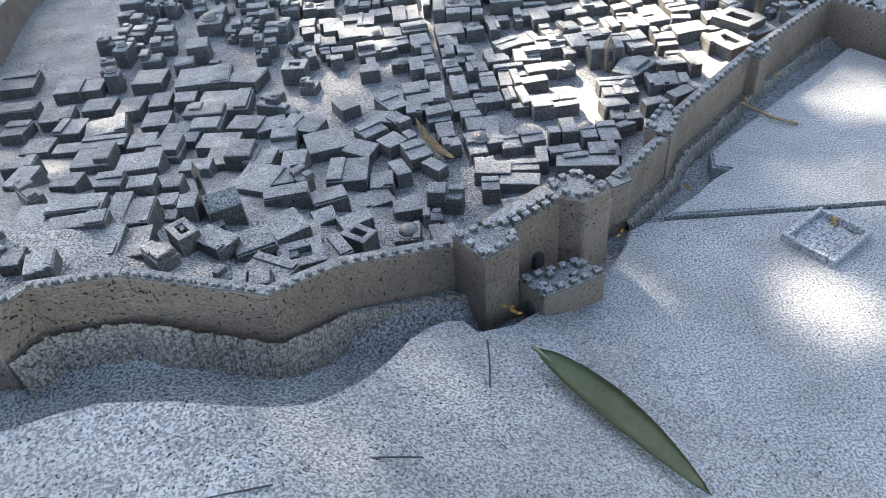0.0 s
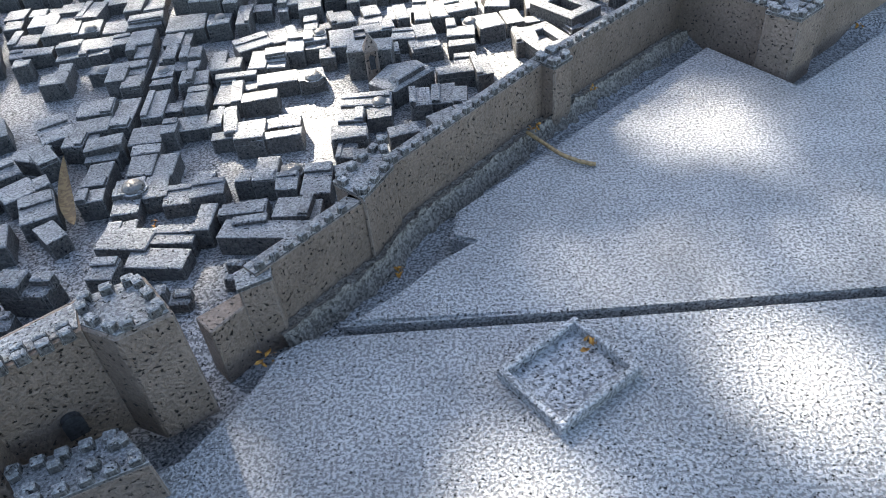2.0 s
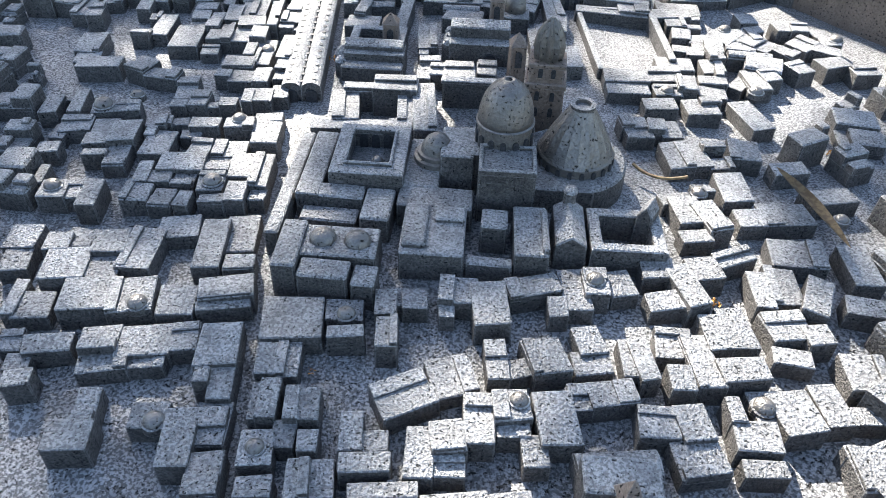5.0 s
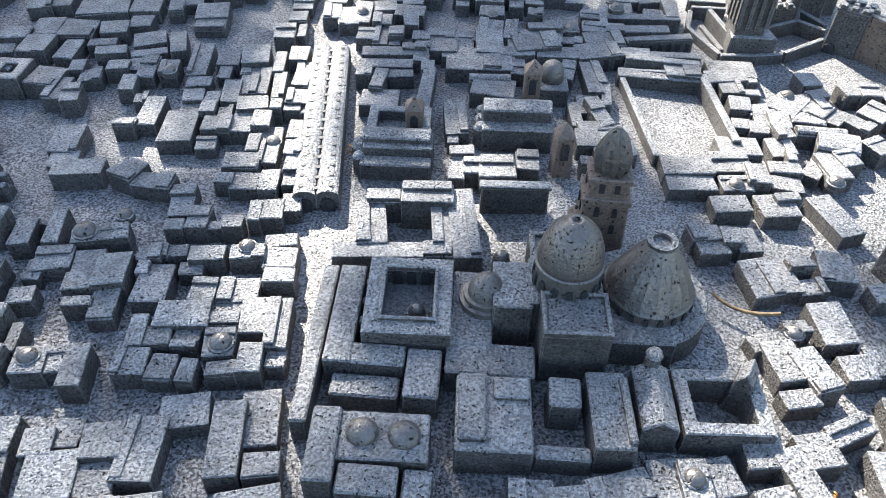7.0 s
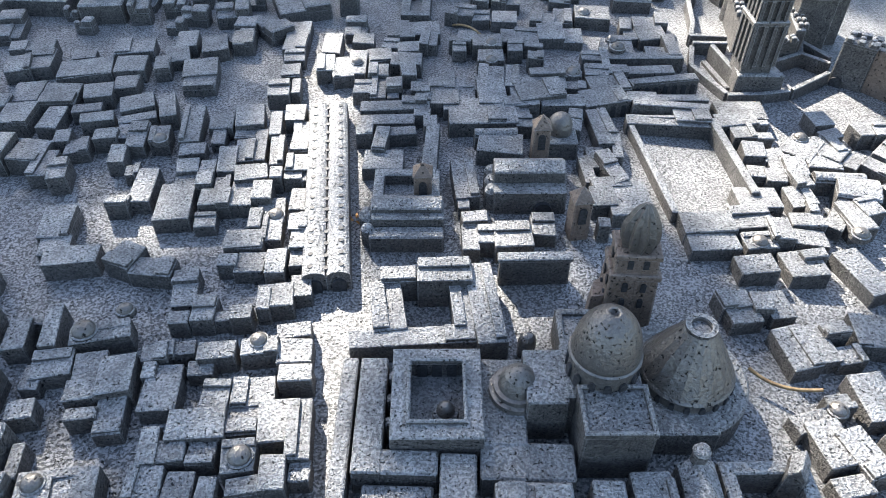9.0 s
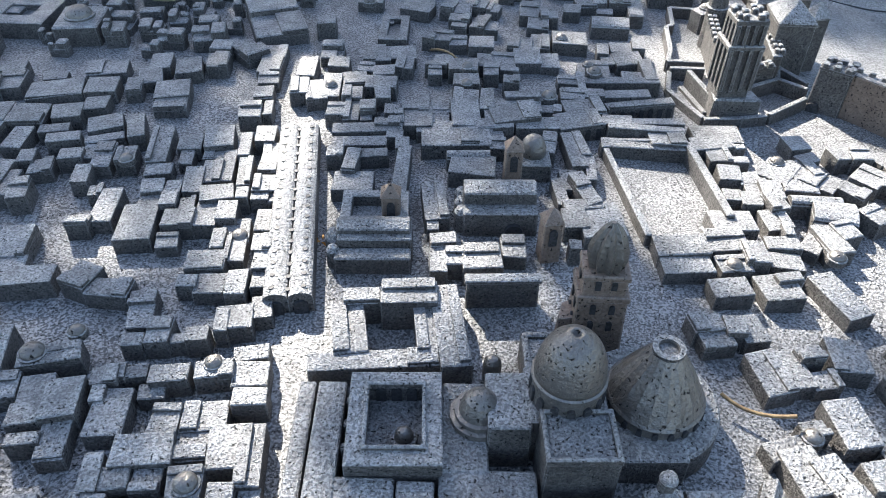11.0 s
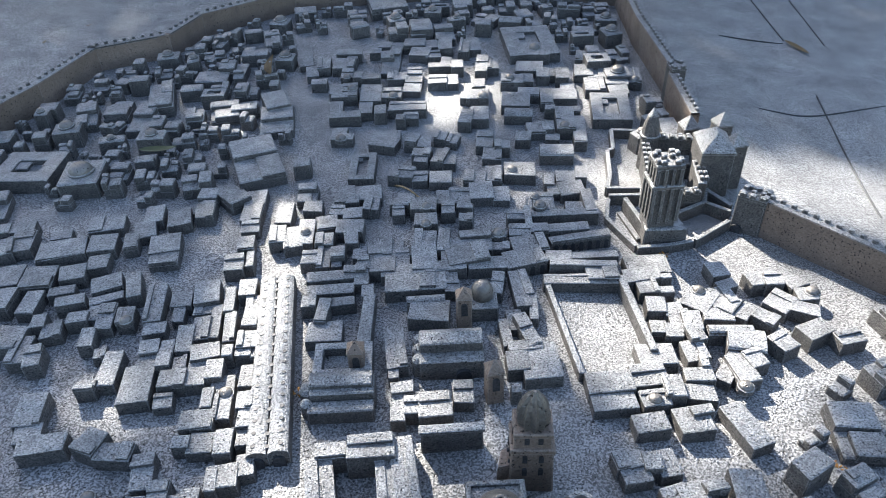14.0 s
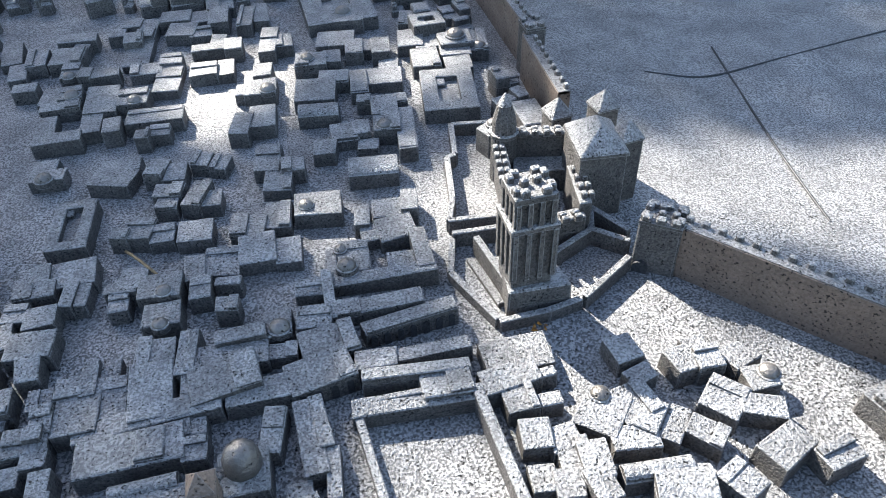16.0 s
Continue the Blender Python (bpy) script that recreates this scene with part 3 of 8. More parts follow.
    ribbed.faces.new(rows[-1])
    part("ribbed_cap", ribbed, DOME, b, "ribbed pointed cap")
    for dx, z in ((-0.03, 0.12), (0.03, 0.12), (-0.03, 0.19), (0.03, 0.19), (-0.025, 0.285), (0.025, 0.285)):
        part("opening", arch(0.018, 0.038, 0.008), DARK, b, at=spot(0.64 + dx, 5.193 + (z > 0.15) * 0.004 + (z > 0.25) * 0.01, z, -2))
    for dy, z in ((-0.03, 0.12), (0.02, 0.12), (-0.03, 0.19), (0.02, 0.19), (0, 0.285)):
        part("opening", arch(0.018, 0.038, 0.008), DARK, b, at=spot(0.555 + (z > 0.15) * 0.004 + (z > 0.25) * 0.01, 5.265 + dy, z, -92))
    part("buttress", prism(bmesh.new(), [(0.5, 5.19), (0.57, 5.2), (0.57, 5.32), (0.52, 5.3)], -0.04, 0.15, 0.02), WALL, b)


great_church()


def precinct():
    p = tagged(part("monastery", block(-0.175, 4.76, 0.085, 0.4, -0.04, 0.125, 1), CAST), "low grey cast-metal monastery ranges with open light wells", "monastery")
    box_part("side_range", -0.275, -0.225, 4.36, 4.97, -0.04, 0.11, p, turn=1)
    box_part("north_range", -0.2, 0.03, 4.565, 4.645, -0.04, 0.12, p)
    box_part("garden_range", -0.185, 0.02, 4.475, 4.555, -0.04, 0.085, p)
    box_part("corner_range", 0.03, 0.135, 4.46, 4.64, -0.04, 0.12, p)
    for y in (4.70, 4.78, 4.86):
        box_part("cross_wall", -0.135, -0.1, y + 0.02, y + 0.055, -0.04, 0.115, p)
    box_part("middle_range", 0.14, 0.41, 4.56, 4.68, -0.04, 0.115, p)
    box_part("apse_range", 0.145, 0.28, 4.66, 4.97, -0.04, 0.12, p)
    c = tagged(part("cloister", ring(0.265, 0.315, 0.052, -0.04, 0.168), CAST, at=spot(0.017, 4.806, 0, 2)), "square grey cast-metal cloister round a sunken court", "cloister")
    part("court_floor", block(0, 0, 0.17, 0.22, -0.04, 0.1, 0, 0, 0), CAST, c)
    part("roof_lip", ring(0.175, 0.225, 0.012, 0.16, 0.182), CAST, c)
    part("court_drum", spun([(0.04, 0.09), (0.038, 0.115), (0.031, 0.118)], 20, 0.025, -0.035), CAST, c)
    part("court_dome", spun(dome_profile(0.028, 0.04, 0.116), 18, 0.025, -0.035), DOME, c, smooth=True)
    for dx in (-0.045, 0.0, 0.045):
        part("opening", arch(0.03, 0.06, 0.012), DARK, c, at=spot(dx, 0.106, 0.098))
    a = tagged(part("apse", spun([(0.085, 0.1), (0.085, 0.14), (0.072, 0.142), (0.072, 0.158), (0.06, 0.16), (0.055, 0.18), (0.042, 0.205), (0.022, 0.222), (0.006, 0.228)], 28, 0.255, 4.845), DOME), "stepped round cast-metal apse dome", "apse")
    tagged(part("church_hall", block(0.332, 4.85, 0.125, 0.2, -0.04, 0.198, 2), CAST), "plain grey cast block beside the church dome", "church hall")
    y = tagged(part("court_house", ring(0.22, 0.15, 0.02, -0.04, 0.15), CAST, at=spot(0.5, 5.08, 0, 2)), "grey cast court with raised rims", "court")
    part("court_roof", block(0, 0, 0.19, 0.12, -0.04, 0.135, 0, 0, 0), CAST, y)
    t = tagged(part("round_turret", spun([(0.03, -0.04), (0.03, 0.08), (0.026, 0.1), (0.016, 0.113), (0.004, 0.117)], 16, 0.3, 5.07), DOME), "small round-topped cast turret", "turret")
    # blocks before the church
    b = tagged(part("convent", block(0.29, 4.43, 0.215, 0.25, -0.04, 0.125, 2), CAST), "grey cast-metal convent block with raised roof slabs", "convent")
    box_part("roof_slab", 0.19, 0.27, 4.33, 4.55, 0.11, 0.142, b, turn=2)
    box_part("roof_slab", 0.285, 0.39, 4.47, 4.545, 0.11, 0.14, b, turn=2)
    box_part("link", 0.4, 0.56, 4.32, 4.365, -0.04, 0.09, b)
    box_part("small_hall", 0.44, 0.535, 4.46, 4.565, -0.04, 0.13, b)
    w = tagged(part("convent_wing", block(0.61, 4.465, 0.115, 0.26, -0.04, 0.13, 3), CAST), "long grey cast wing with a raised roof edge", "convent")
    box_part("roof_edge", 0.645, 0.668, 4.35, 4.57, 0.12, 0.148, w, turn=3)
    k = tagged(part("chapel", gable(0.22, 0.11, -0.05, 0.12, 0.155), CAST, at=spot(0.74, 4.52, 0.0, 92)), "gabled grey cast-metal chapel beside a court", "chapel")
    part("turret", spun([(0.024, 0.1), (0.022, 0.185), (0.026, 0.187), (0.02, 0.2), (0.005, 0.208)], 10, 0.10, 0.0), CAST, k)
    c2 = tagged(part("chapel_court", ring(0.25, 0.22, 0.04, -0.04, 0.115), CAST, at=spot(0.93, 4.53, 0, 3)), "grey cast-metal court beside the chapel", "court")
    part("gable_block", gable(0.08, 0.06, -0.02, 0.14, 0.185), CAST, c2, at=spot(0.08, 0.07, 0, 60))
    # house with two domes
    d = tagged(part("domed_hall", block(0.0, 4.325, 0.25, 0.15, -0.04, 0.135, 2), CAST), "grey cast hall with twin roof domes", "hall")
    box_part("side_wing", -0.195, -0.115, 4.17, 4.40, -0.04, 0.15, d, turn=2)
    box_part("front_wing", -0.11, 0.055, 4.155, 4.245, -0.04, 0.13, d)
    box_part("corner_wing", 0.06, 0.14, 4.15, 4.25, -0.04, 0.115, d)
    for x in (-0.057, 0.056):
        part("twin_dome", spun(dome_profile(0.045, 0.038, 0.13, 6), 22, x, 4.33), DOME, d, "small round dome", smooth=True)
    q = tagged(part("garden_wall", block(0.342, 5.4, 0.255, 0.035, -0.04, 0.14, 3), CAST), "plain cast wall behind an open court", "wall")
    part("coping", block(0.342, 5.4, 0.265, 0.043, 0.132, 0.146, 3, 0.002, 0.003), CAST, q)


precinct()


def market():
    """Two long vaulted bazaar roofs, with rows of dark plugs for the shade in small openings."""
    a, b = Vector((-0.388, 5.33)), Vector((-0.525, 6.40))
    turn = math.degrees(math.atan2((b - a).y, (b - a).x))
    length = (b - a).length
    at = spot(a.x, a.y, 0.0, turn)
    m = None
    for off in (-0.043, 0.043):
        bm = bmesh.new()
        n = 8
        ends = []
        for x in (0.0, length):
            low = [bm.verts.new((x, off - 0.043, -0.05))]
            low += [bm.verts.new((x, off - 0.043 * math.cos(math.pi * i / n), 0.082 + 0.026 * math.sin(math.pi * i / n))) for i in range(n + 1)]
            low += [bm.verts.new((x, off + 0.043, -0.05))]
            ends.append(low)
        for i in range(len(ends[0]) - 1):
            bm.faces.new((ends[0][i], ends[1][i], ends[1][i + 1], ends[0][i + 1]))
        bm.faces.new(ends[0])
        bm.faces.new(ends[1][::-1])
        if m is None:
            m = tagged(part("market_roof", bm, CAST, at=at), "long twin-vaulted cast market roof with rows of small holes", "market")
        else:
            part("vault", bm, CAST, m)
        part("doorway", arch(0.05, 0.075, 0.02), DARK, m, at=spot(0.0, off, 0.0, 90))
    hole = None
    for row in (-0.082, 0.0, 0.082):
        for i in range(17):
            if hole is None:
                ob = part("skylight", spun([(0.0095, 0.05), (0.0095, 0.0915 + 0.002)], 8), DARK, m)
                hole = ob.data
            else:
                ob = new("skylight", hole)
                ob.parent = m
            ob.matrix_basis = spot(0.035 + i * (length - 0.07) / 16, row * 0.66, 0.004 if row == 0 else 0.0165)


market()


def basilicas():
    b = tagged(part("basilica", block(-0.12, 5.655, 0.28, 0.11, -0.04, 0.125, 2), CAST), "grey cast-metal basilica with a raised nave", "church")
    part("nave", gable(0.275, 0.085, 0.1, 0.145, 0.162), CAST, b, at=spot(-0.125, 5.672, 0, 2))
    box_part("aisle", -0.265, 0.02, 5.535, 5.6, -0.04, 0.09, b, turn=2)
    for y, r in ((5.655, 0.04), (5.58, 0.025)):
        part("apse", spun([(r, -0.04), (r, 0.09), (r * 0.7, 0.09 + r * 0.6), (0.005, 0.09 + r)], 16, -0.268, y), CAST, b)
    c = tagged(part("cloister", ring(0.26, 0.2, 0.04, -0.04, 0.11), CAST, at=spot(-0.135, 5.82, 0, 2)), "grey cast court beside the basilica", "cloister")
    part("court_floor", block(0, 0, 0.2, 0.14, -0.04, 0.06, 0, 0, 0), CAST, c)
    spire("bell_turret", -0.07, 5.80, 0.075, 0.195, 0.235, 2, "square brown-grey cast bell turret", "bell tower")
    n = tagged(part("basilica", block(0.345, 5.86, 0.29, 0.19, -0.04, 0.125, 2), CAST), "large grey cast-metal basilica with a tall nave", "church")
    part("nave", gable(0.285, 0.1, 0.1, 0.175, 0.2), CAST, n, at=spot(0.345, 5.875, 0, 2))
    for y in (5.81, 5.87, 5.93):
        part("apse", spun([(0.03, -0.04), (0.03, 0.1), (0.02, 0.118), (0.005, 0.125)], 14, 0.2, y), CAST, n)
    part("porch", arch(0.07, 0.08, 0.03), DARK, n, at=spot(0.40, 5.765, 0.0, 2))
    spire("bell_turret", 0.41, 6.12, 0.075, 0.2, 0.25, 2, "square brown-grey cast bell turret", "bell tower")
    spire("bell_turret", 0.525, 5.66, 0.075, 0.2, 0.25, 10, "square brown-grey cast bell turret", "bell tower")
    d = tagged(part("domed_church", block(0.5, 6.2, 0.15, 0.15, -0.04, 0.1, 2), CAST), "small grey cast church with a round dome", "church")
    part("dome", spun([(0.055, 0.09), (0.053, 0.14)] + dome_profile(0.05, 0.05, 0.14)[1:], 20, 0.5, 6.22), DOME, d, smooth=True)
    part("apse", spun([(0.035, -0.02), (0.035, 0.09), (0.02, 0.11), (0.004, 0.115)], 14, 0.42, 6.2), CAST, d)
    # walled square
    s = tagged(part("garden_wall", prism(bmesh.new(), [(0.815, 6.37), (0.842, 6.37), (0.93, 5.74), (0.903, 5.74)], -0.06, 0.065, 0, 0.004), CAST), "low cast wall round an empty square", "wall")
    part("stretch", prism(bmesh.new(), [(1.185, 6.38), (1.22, 6.38), (1.275, 5.86), (1.24, 5.86)], -0.06, 0.075, 0, 0.004), CAST, s)
    h = tagged(part("hexagon_house", prism(bmesh.new(), [(0.85, 3.37), (0.97, 3.285), (1.13, 3.46), (1.05, 3.55), (0.92, 3.52)], -0.08, 0.06, 0.004, 0.007), CAST), "five-sided grey cast house with a folded roof", "house")
    part("roof_fold", prism(bmesh.new(), [(0.93, 3.36), (0.98, 3.32), (1.1, 3.46), (1.04, 3.52), (0.96, 3.47)], 0.04, 0.082, 0.02, 0.004), CAST, h)
    tagged(part("bell_hall", block(0.85, 3.59, 0.2, 0.11, -0.08, 0.12, 2), CAST), "tall grey cast hall behind a turret", "hall")
    spire("turret", 0.86, 3.53, 0.06, 0.135, 0.2, 12, "narrow pointed cast turret", "turret")

    z = ground(-1.120, 2.184)
    g = tagged(part("chapel", gable(0.17, 0.14, -0.06, 0.11, 0.17), CAST, at=spot(-1.120, 2.234, z, 28)), "gabled grey cast-metal chapel near the city wall", "chapel")
    part("porch", block(-0.05, -0.09, 0.06, 0.05, -0.05, 0.06), CAST, g)
    spire("turret", -1.281, 2.412, 0.035, 0.14, 0.2, 20, "slim pointed cast turret beside a chapel", "turret")


basilicas()


def citadel():
    g0 = -0.12
    t = tagged(part("citadel_tower", block(1.475, 6.80, 0.15, 0.14, g0, 0.36, 4, 0.004, 0.004), CAST), "tall grey cast citadel tower with slim pilasters and battlements", "tower")
    part("plinth", prism(bmesh.new(), [(1.385, 6.70), (1.63, 6.70), (1.6, 6.86), (1.40, 6.89)], g0, 0.1, 0.012, 0.006), CAST, t)
    part("cornice", block(1.475, 6.80, 0.172, 0.16, 0.345, 0.365, 4, 0.001, 0.004), CAST, t)
    part("upper_stage", block(1.475, 6.80, 0.13, 0.12, 0.36, 0.47, 4, 0.001, 0.003), CAST, t)
    part("crown_slab", block(1.475, 6.80, 0.15, 0.14, 0.46, 0.485, 4, 0.001, 0.004), CAST, t)
    mesh = None
    for face in range(4):
        for i in range(4):
            for z0, z1, half in ((0.14, 0.345, 0.076), (0.365, 0.46, 0.066)):
                c, s = math.cos(radians(4 + 90 * face)), math.sin(radians(4 + 90 * face))
                u, v = (i - 1.5) * half * 0.6, -half
                part("pilaster", block(0, 0, 0.016, 0.014, z0, z1, 0, 0, 0), CAST, t, at=spot(1.475 + u * c - v * s, 6.80 + u * s + v * c, 0, 4 + 90 * face))
    battlements(t, rect(1.475, 6.80, 0.148, 0.138, 4), 0.483, 0.034, 0.05)
    for dx, dy in ((-0.02, 0.0), (0.025, 0.01)):
        part("merlon", block(1.475 + dx, 6.80 + dy, 0.032, 0.028, 0.48, 0.51, 10), CAST, t)
    # outer enclosure walls
    e = None
    for k, (x0, y0, x1, y1, h) in enumerate(((1.35, 6.665, 1.235, 6.93, 0.03), (1.235, 6.93, 1.28, 7.12, 0.03), (1.35, 6.655, 1.53, 6.67, 0.03), (1.53, 6.67, 1.66, 6.70, 0.03), (1.67, 6.695, 1.90, 6.86, 0.04), (1.28, 7.12, 1.46, 7.12, 0.05), (1.28, 7.2, 1.475, 7.19, 0.05),
                                             (1.285, 7.2, 1.325, 7.33, 0.05), (1.325, 7.33, 1.36, 7.62, 0.05), (1.36, 7.62, 1.40, 7.64, 0.05), (1.40, 7.64, 1.43, 7.88, 0.05), (1.43, 7.88, 1.6, 7.86, 0.05), (1.385, 6.76, 1.325, 7.02, 0.0), (1.42, 6.78, 1.36, 7.06, 0.07),
                                             (1.63, 6.93, 1.81, 7.03, 0.05), (1.81, 7.03, 1.93, 6.93, 0.05), (1.85, 7.16, 1.95, 6.99, 0.05), (1.81, 7.03, 1.85, 7.16, 0.05))):
        a, b = Vector((x0, y0)), Vector((x1, y1))
        n = Vector((-(b - a).y, (b - a).x)).normalized() * 0.013
        bm = prism(bmesh.new(), [tuple(a - n), tuple(b - n), tuple(b + n), tuple(a + n)], -0.12, h, 0, 0.003)
        if e is None:
            e = tagged(part("citadel_wall", bm, CAST), "low grey cast enclosure walls round the citadel", "wall")
        else:
            part("stretch", bm, CAST, e)
    # inner court with its towers
    c = tagged(part("citadel_court", prism(bmesh.new(), [(1.63, 7.50), (1.84, 7.46), (1.84, 7.52), (1.64, 7.56)], -0.12, 0.2, 0, 0.004), CAST), "grey cast citadel court with battlemented ranges", "citadel")
    part("stretch", prism(bmesh.new(), [(1.50, 7.15), (1.545, 7.14), (1.585, 7.5), (1.54, 7.5)], -0.12, 0.17, 0, 0.004), CAST, c)
    part("stretch", prism(bmesh.new(), [(1.55, 7.0), (1.78, 7.02), (1.78, 7.08), (1.55, 7.06)], -0.12, 0.12, 0, 0.004), CAST, c)
    part("stretch", prism(bmesh.new(), [(1.76, 7.05), (1.81, 7.05), (1.83, 7.3), (1.79, 7.3)], -0.12, 0.16, 0, 0.004), CAST, c)
    part("gallery", prism(bmesh.new(), [(1.6, 7.40), (1.83, 7.36), (1.84, 7.46), (1.62, 7.5)], -0.12, 0.09, 0, 0.004), CAST, c)
    for x, y in ((1.65, 7.392), (1.71, 7.38), (1.77, 7.37)):
        part("gallery_arch", arch(0.04, 0.07, 0.014), DARK, c, at=spot(x, y, -0.02, -10))
    battlements(c, [(1.64, 7.51), (1.83, 7.475)], 0.2, 0.03, 0.045)
    battlements(c, [(1.51, 7.16), (1.55, 7.48)], 0.17, 0.03, 0.05)
    battlements(c, [(1.56, 7.01), (1.77, 7.03)], 0.12, 0.03, 0.05)
    battlements(c, [(1.8, 7.06), (1.82, 7.28)], 0.16, 0.03, 0.05)
    r = tagged(part("minaret", spun([(0.06, -0.12), (0.052, 0.25), (0.048, 0.28), (0.03, 0.34), (0.004, 0.39)], 12, 1.585, 7.52), CAST), "tapered grey cast minaret with a pointed top", "minaret")
    part("balcony", spun([(0.062, 0.2), (0.064, 0.215), (0.05, 0.22)], 12, 1.585, 7.52), CAST, r)
    k = tagged(part("keep", block(1.90, 7.30, 0.19, 0.24, -0.15, 0.27, -3, 0.004, 0.004), CAST), "broad grey cast keep under a low pyramid roof", "tower")
    part("roof", gable(0.25, 0.2, 0.26, 0.275, 0.36, 0.09), CAST, k, "pale pyramid roof", at=spot(1.90, 7.30, 0, 87))
    part("doorway", arch(0.035, 0.05, 0.012), DARK, k, at=spot(1.94, 7.178, -0.12, -3))
    for x, y, z in ((2.03, 7.30, 0.27), (2.01, 7.52, 0.28), (1.84, 7.60, 0.22)):
        s = tagged(part("turret", block(x, y, 0.1, 0.1, -0.15, z, 10, 0.003, 0.004), CAST), "square grey cast turret with a pyramid cap", "turret", "turrets of the citadel")
        part("cap", gable(0.108, 0.108, z - 0.005, z + 0.004, z + 0.075, 0.05), CAST, s, at=spot(x, y, 0, 10))
    g = tower("gate_tower", [(1.905, 6.86), (2.04, 6.77), (2.115, 6.87), (1.985, 6.955)], -0.15, 0.2, "grey-brown cast gate tower with a battlemented top", "gatehouse", CAST, 0.036, 0.05)
    part("gate_arch", arch(0.055, 0.085, 0.02), DARK, g, "dark arched gateway", at=spot(1.935, 6.835, -0.06, -35))
    for dx, dy in ((0.0, 0.0), (0.045, -0.02), (0.02, 0.035)):
        part("merlon", block(2.0 + dx, 6.865 + dy, 0.03, 0.026, 0.2, 0.228, -34), CAST, g)
    tagged(part("guard_house", block(1.79, 7.82, 0.13, 0.22, -0.12, 0.1, 3), CAST), "plain flat-roofed grey cast guard house by the wall", "guard house")
    tower("wall_tower", rect(1.955, 8.38, 0.11, 0.13, 5), -0.15, 0.25, "grey cast wall tower with battlements", "wall tower", CAST)


citadel()


# ---- fallen leaves, twigs and petals ----
def leaf_mesh(length, width, curl, bend, n=14):
    bm = bmesh.new()
    rows = []
    for i in range(n + 1):
        u = i / n
        w = width * max(0.04, math.sin(math.pi * u ** 0.8) ** 0.75) / 2
        x = (u - 0.5) * length
        y = bend * math.sin(math.pi * u)
        z = curl * (2 * u - 1) ** 2
        rows.append([bm.verts.new((x, y + w * k, z + abs(k) * w * 0.35 + 0.004 * noise.noise((x * 9, k, 2)))) for k in (-1, -0.5, 0, 0.5, 1)])
    for a, b in zip(rows, rows[1:]):
        for j in range(4):
            bm.faces.new((a[j], a[j + 1], b[j + 1], b[j]))
    ext = bmesh.ops.solidify(bm, geom=bm.faces[:], thickness=0.006)
    return bm


def leaf(x, y, z, length, width, turn, mat, label, curl=0.02, bend=0.03, rx=0.0, ry=0.0):
    ob = part("fallen_leaf", leaf_mesh(length, width, curl, bend), mat, smooth=True)
    ob.matrix_basis = pose(x * DM, y * DM, z * DM, rx, ry, turn)
    return tagged(ob, label, "leaf")


big = leaf(0.51, 0.975, 0.03, 0.76, 0.125, -52, LEAF, "long dull green leaf lying on the pale plate", 0.03, 0.03)
part("stalk", spun([(0.008, -0.40), (0.007, -0.36), (0.005, -0.30)], 8), LEAF, big, at=pose(0, 0, 0.0025, 0, 90, 0))
leaf(-0.14, 2.73, 0.04, 0.47, 0.05, 117, DRY, "dry straw-brown leaf wedged between houses", 0.03, 0.02)
leaf(1.59, 4.75, 0.1, 0.46, 0.05, -72, DRY, "narrow dry brown leaf lying across the roofs", 0.02, 0.03)
leaf(-1.5, 7.66, 0.1, 0.24, 0.07, 8, LEAF, "small green leaf resting on the roofs", 0.03, 0.02)
leaf(3.28, 9.45, -0.13, 0.3, 0.06, -70, DRY, "yellowed narrow leaf on the pale plate", 0.02, 0.02)
leaf(-3.0, 9.9, -0.02, 0.5, 0.09, 55, DRY, "brown dry leaf on the plate beyond the wall", 0.03, 0.03)
leaf(-0.98, 8.85, 0.12, 0.36, 0.06, 96, DRY, "dark dry leaf between far houses", 0.02, 0.03)


def twig(points, r, label, mat=None):
    """A thin crooked stem along a few bends."""
    cu = bpy.data.curves.new("twig", "CURVE")
    cu.dimensions, cu.bevel_depth, cu.bevel_resolution = "3D", r * DM, 2
    sp = cu.splines.new("NURBS")
    sp.points.add(len(points) - 1)
    for q, p in zip(sp.points, points):
        q.co = (p[0] * DM, p[1] * DM, p[2] * DM, 1)
    sp.use_endpoint_u = True
    cu.materials.append(mat or DRY)
    return tagged(new("twig", cu), label, "twig")


twig([(1.48, 3.02, 0.005), (1.52, 2.94, 0.02), (1.57, 2.88, 0.012), (1.6, 2.83, 0.02), (1.66, 2.80, 0.012), (1.7, 2.79, 0.01)], 0.0075, "crooked dry brown twig at the moat's edge")
twig([(1.0, 5.0, 0.06), (1.06, 4.95, 0.03), (1.12, 4.92, 0.05), (1.19, 4.9, 0.09)], 0.006, "thin curved brown stalk beside the rotunda")
twig([(0.02, 7.35, 0.0), (0.1, 7.2, 0.09), (0.16, 7.12, 0.1), (0.22, 7.08, 0.02)], 0.006, "thin pale stalk lying among houses")


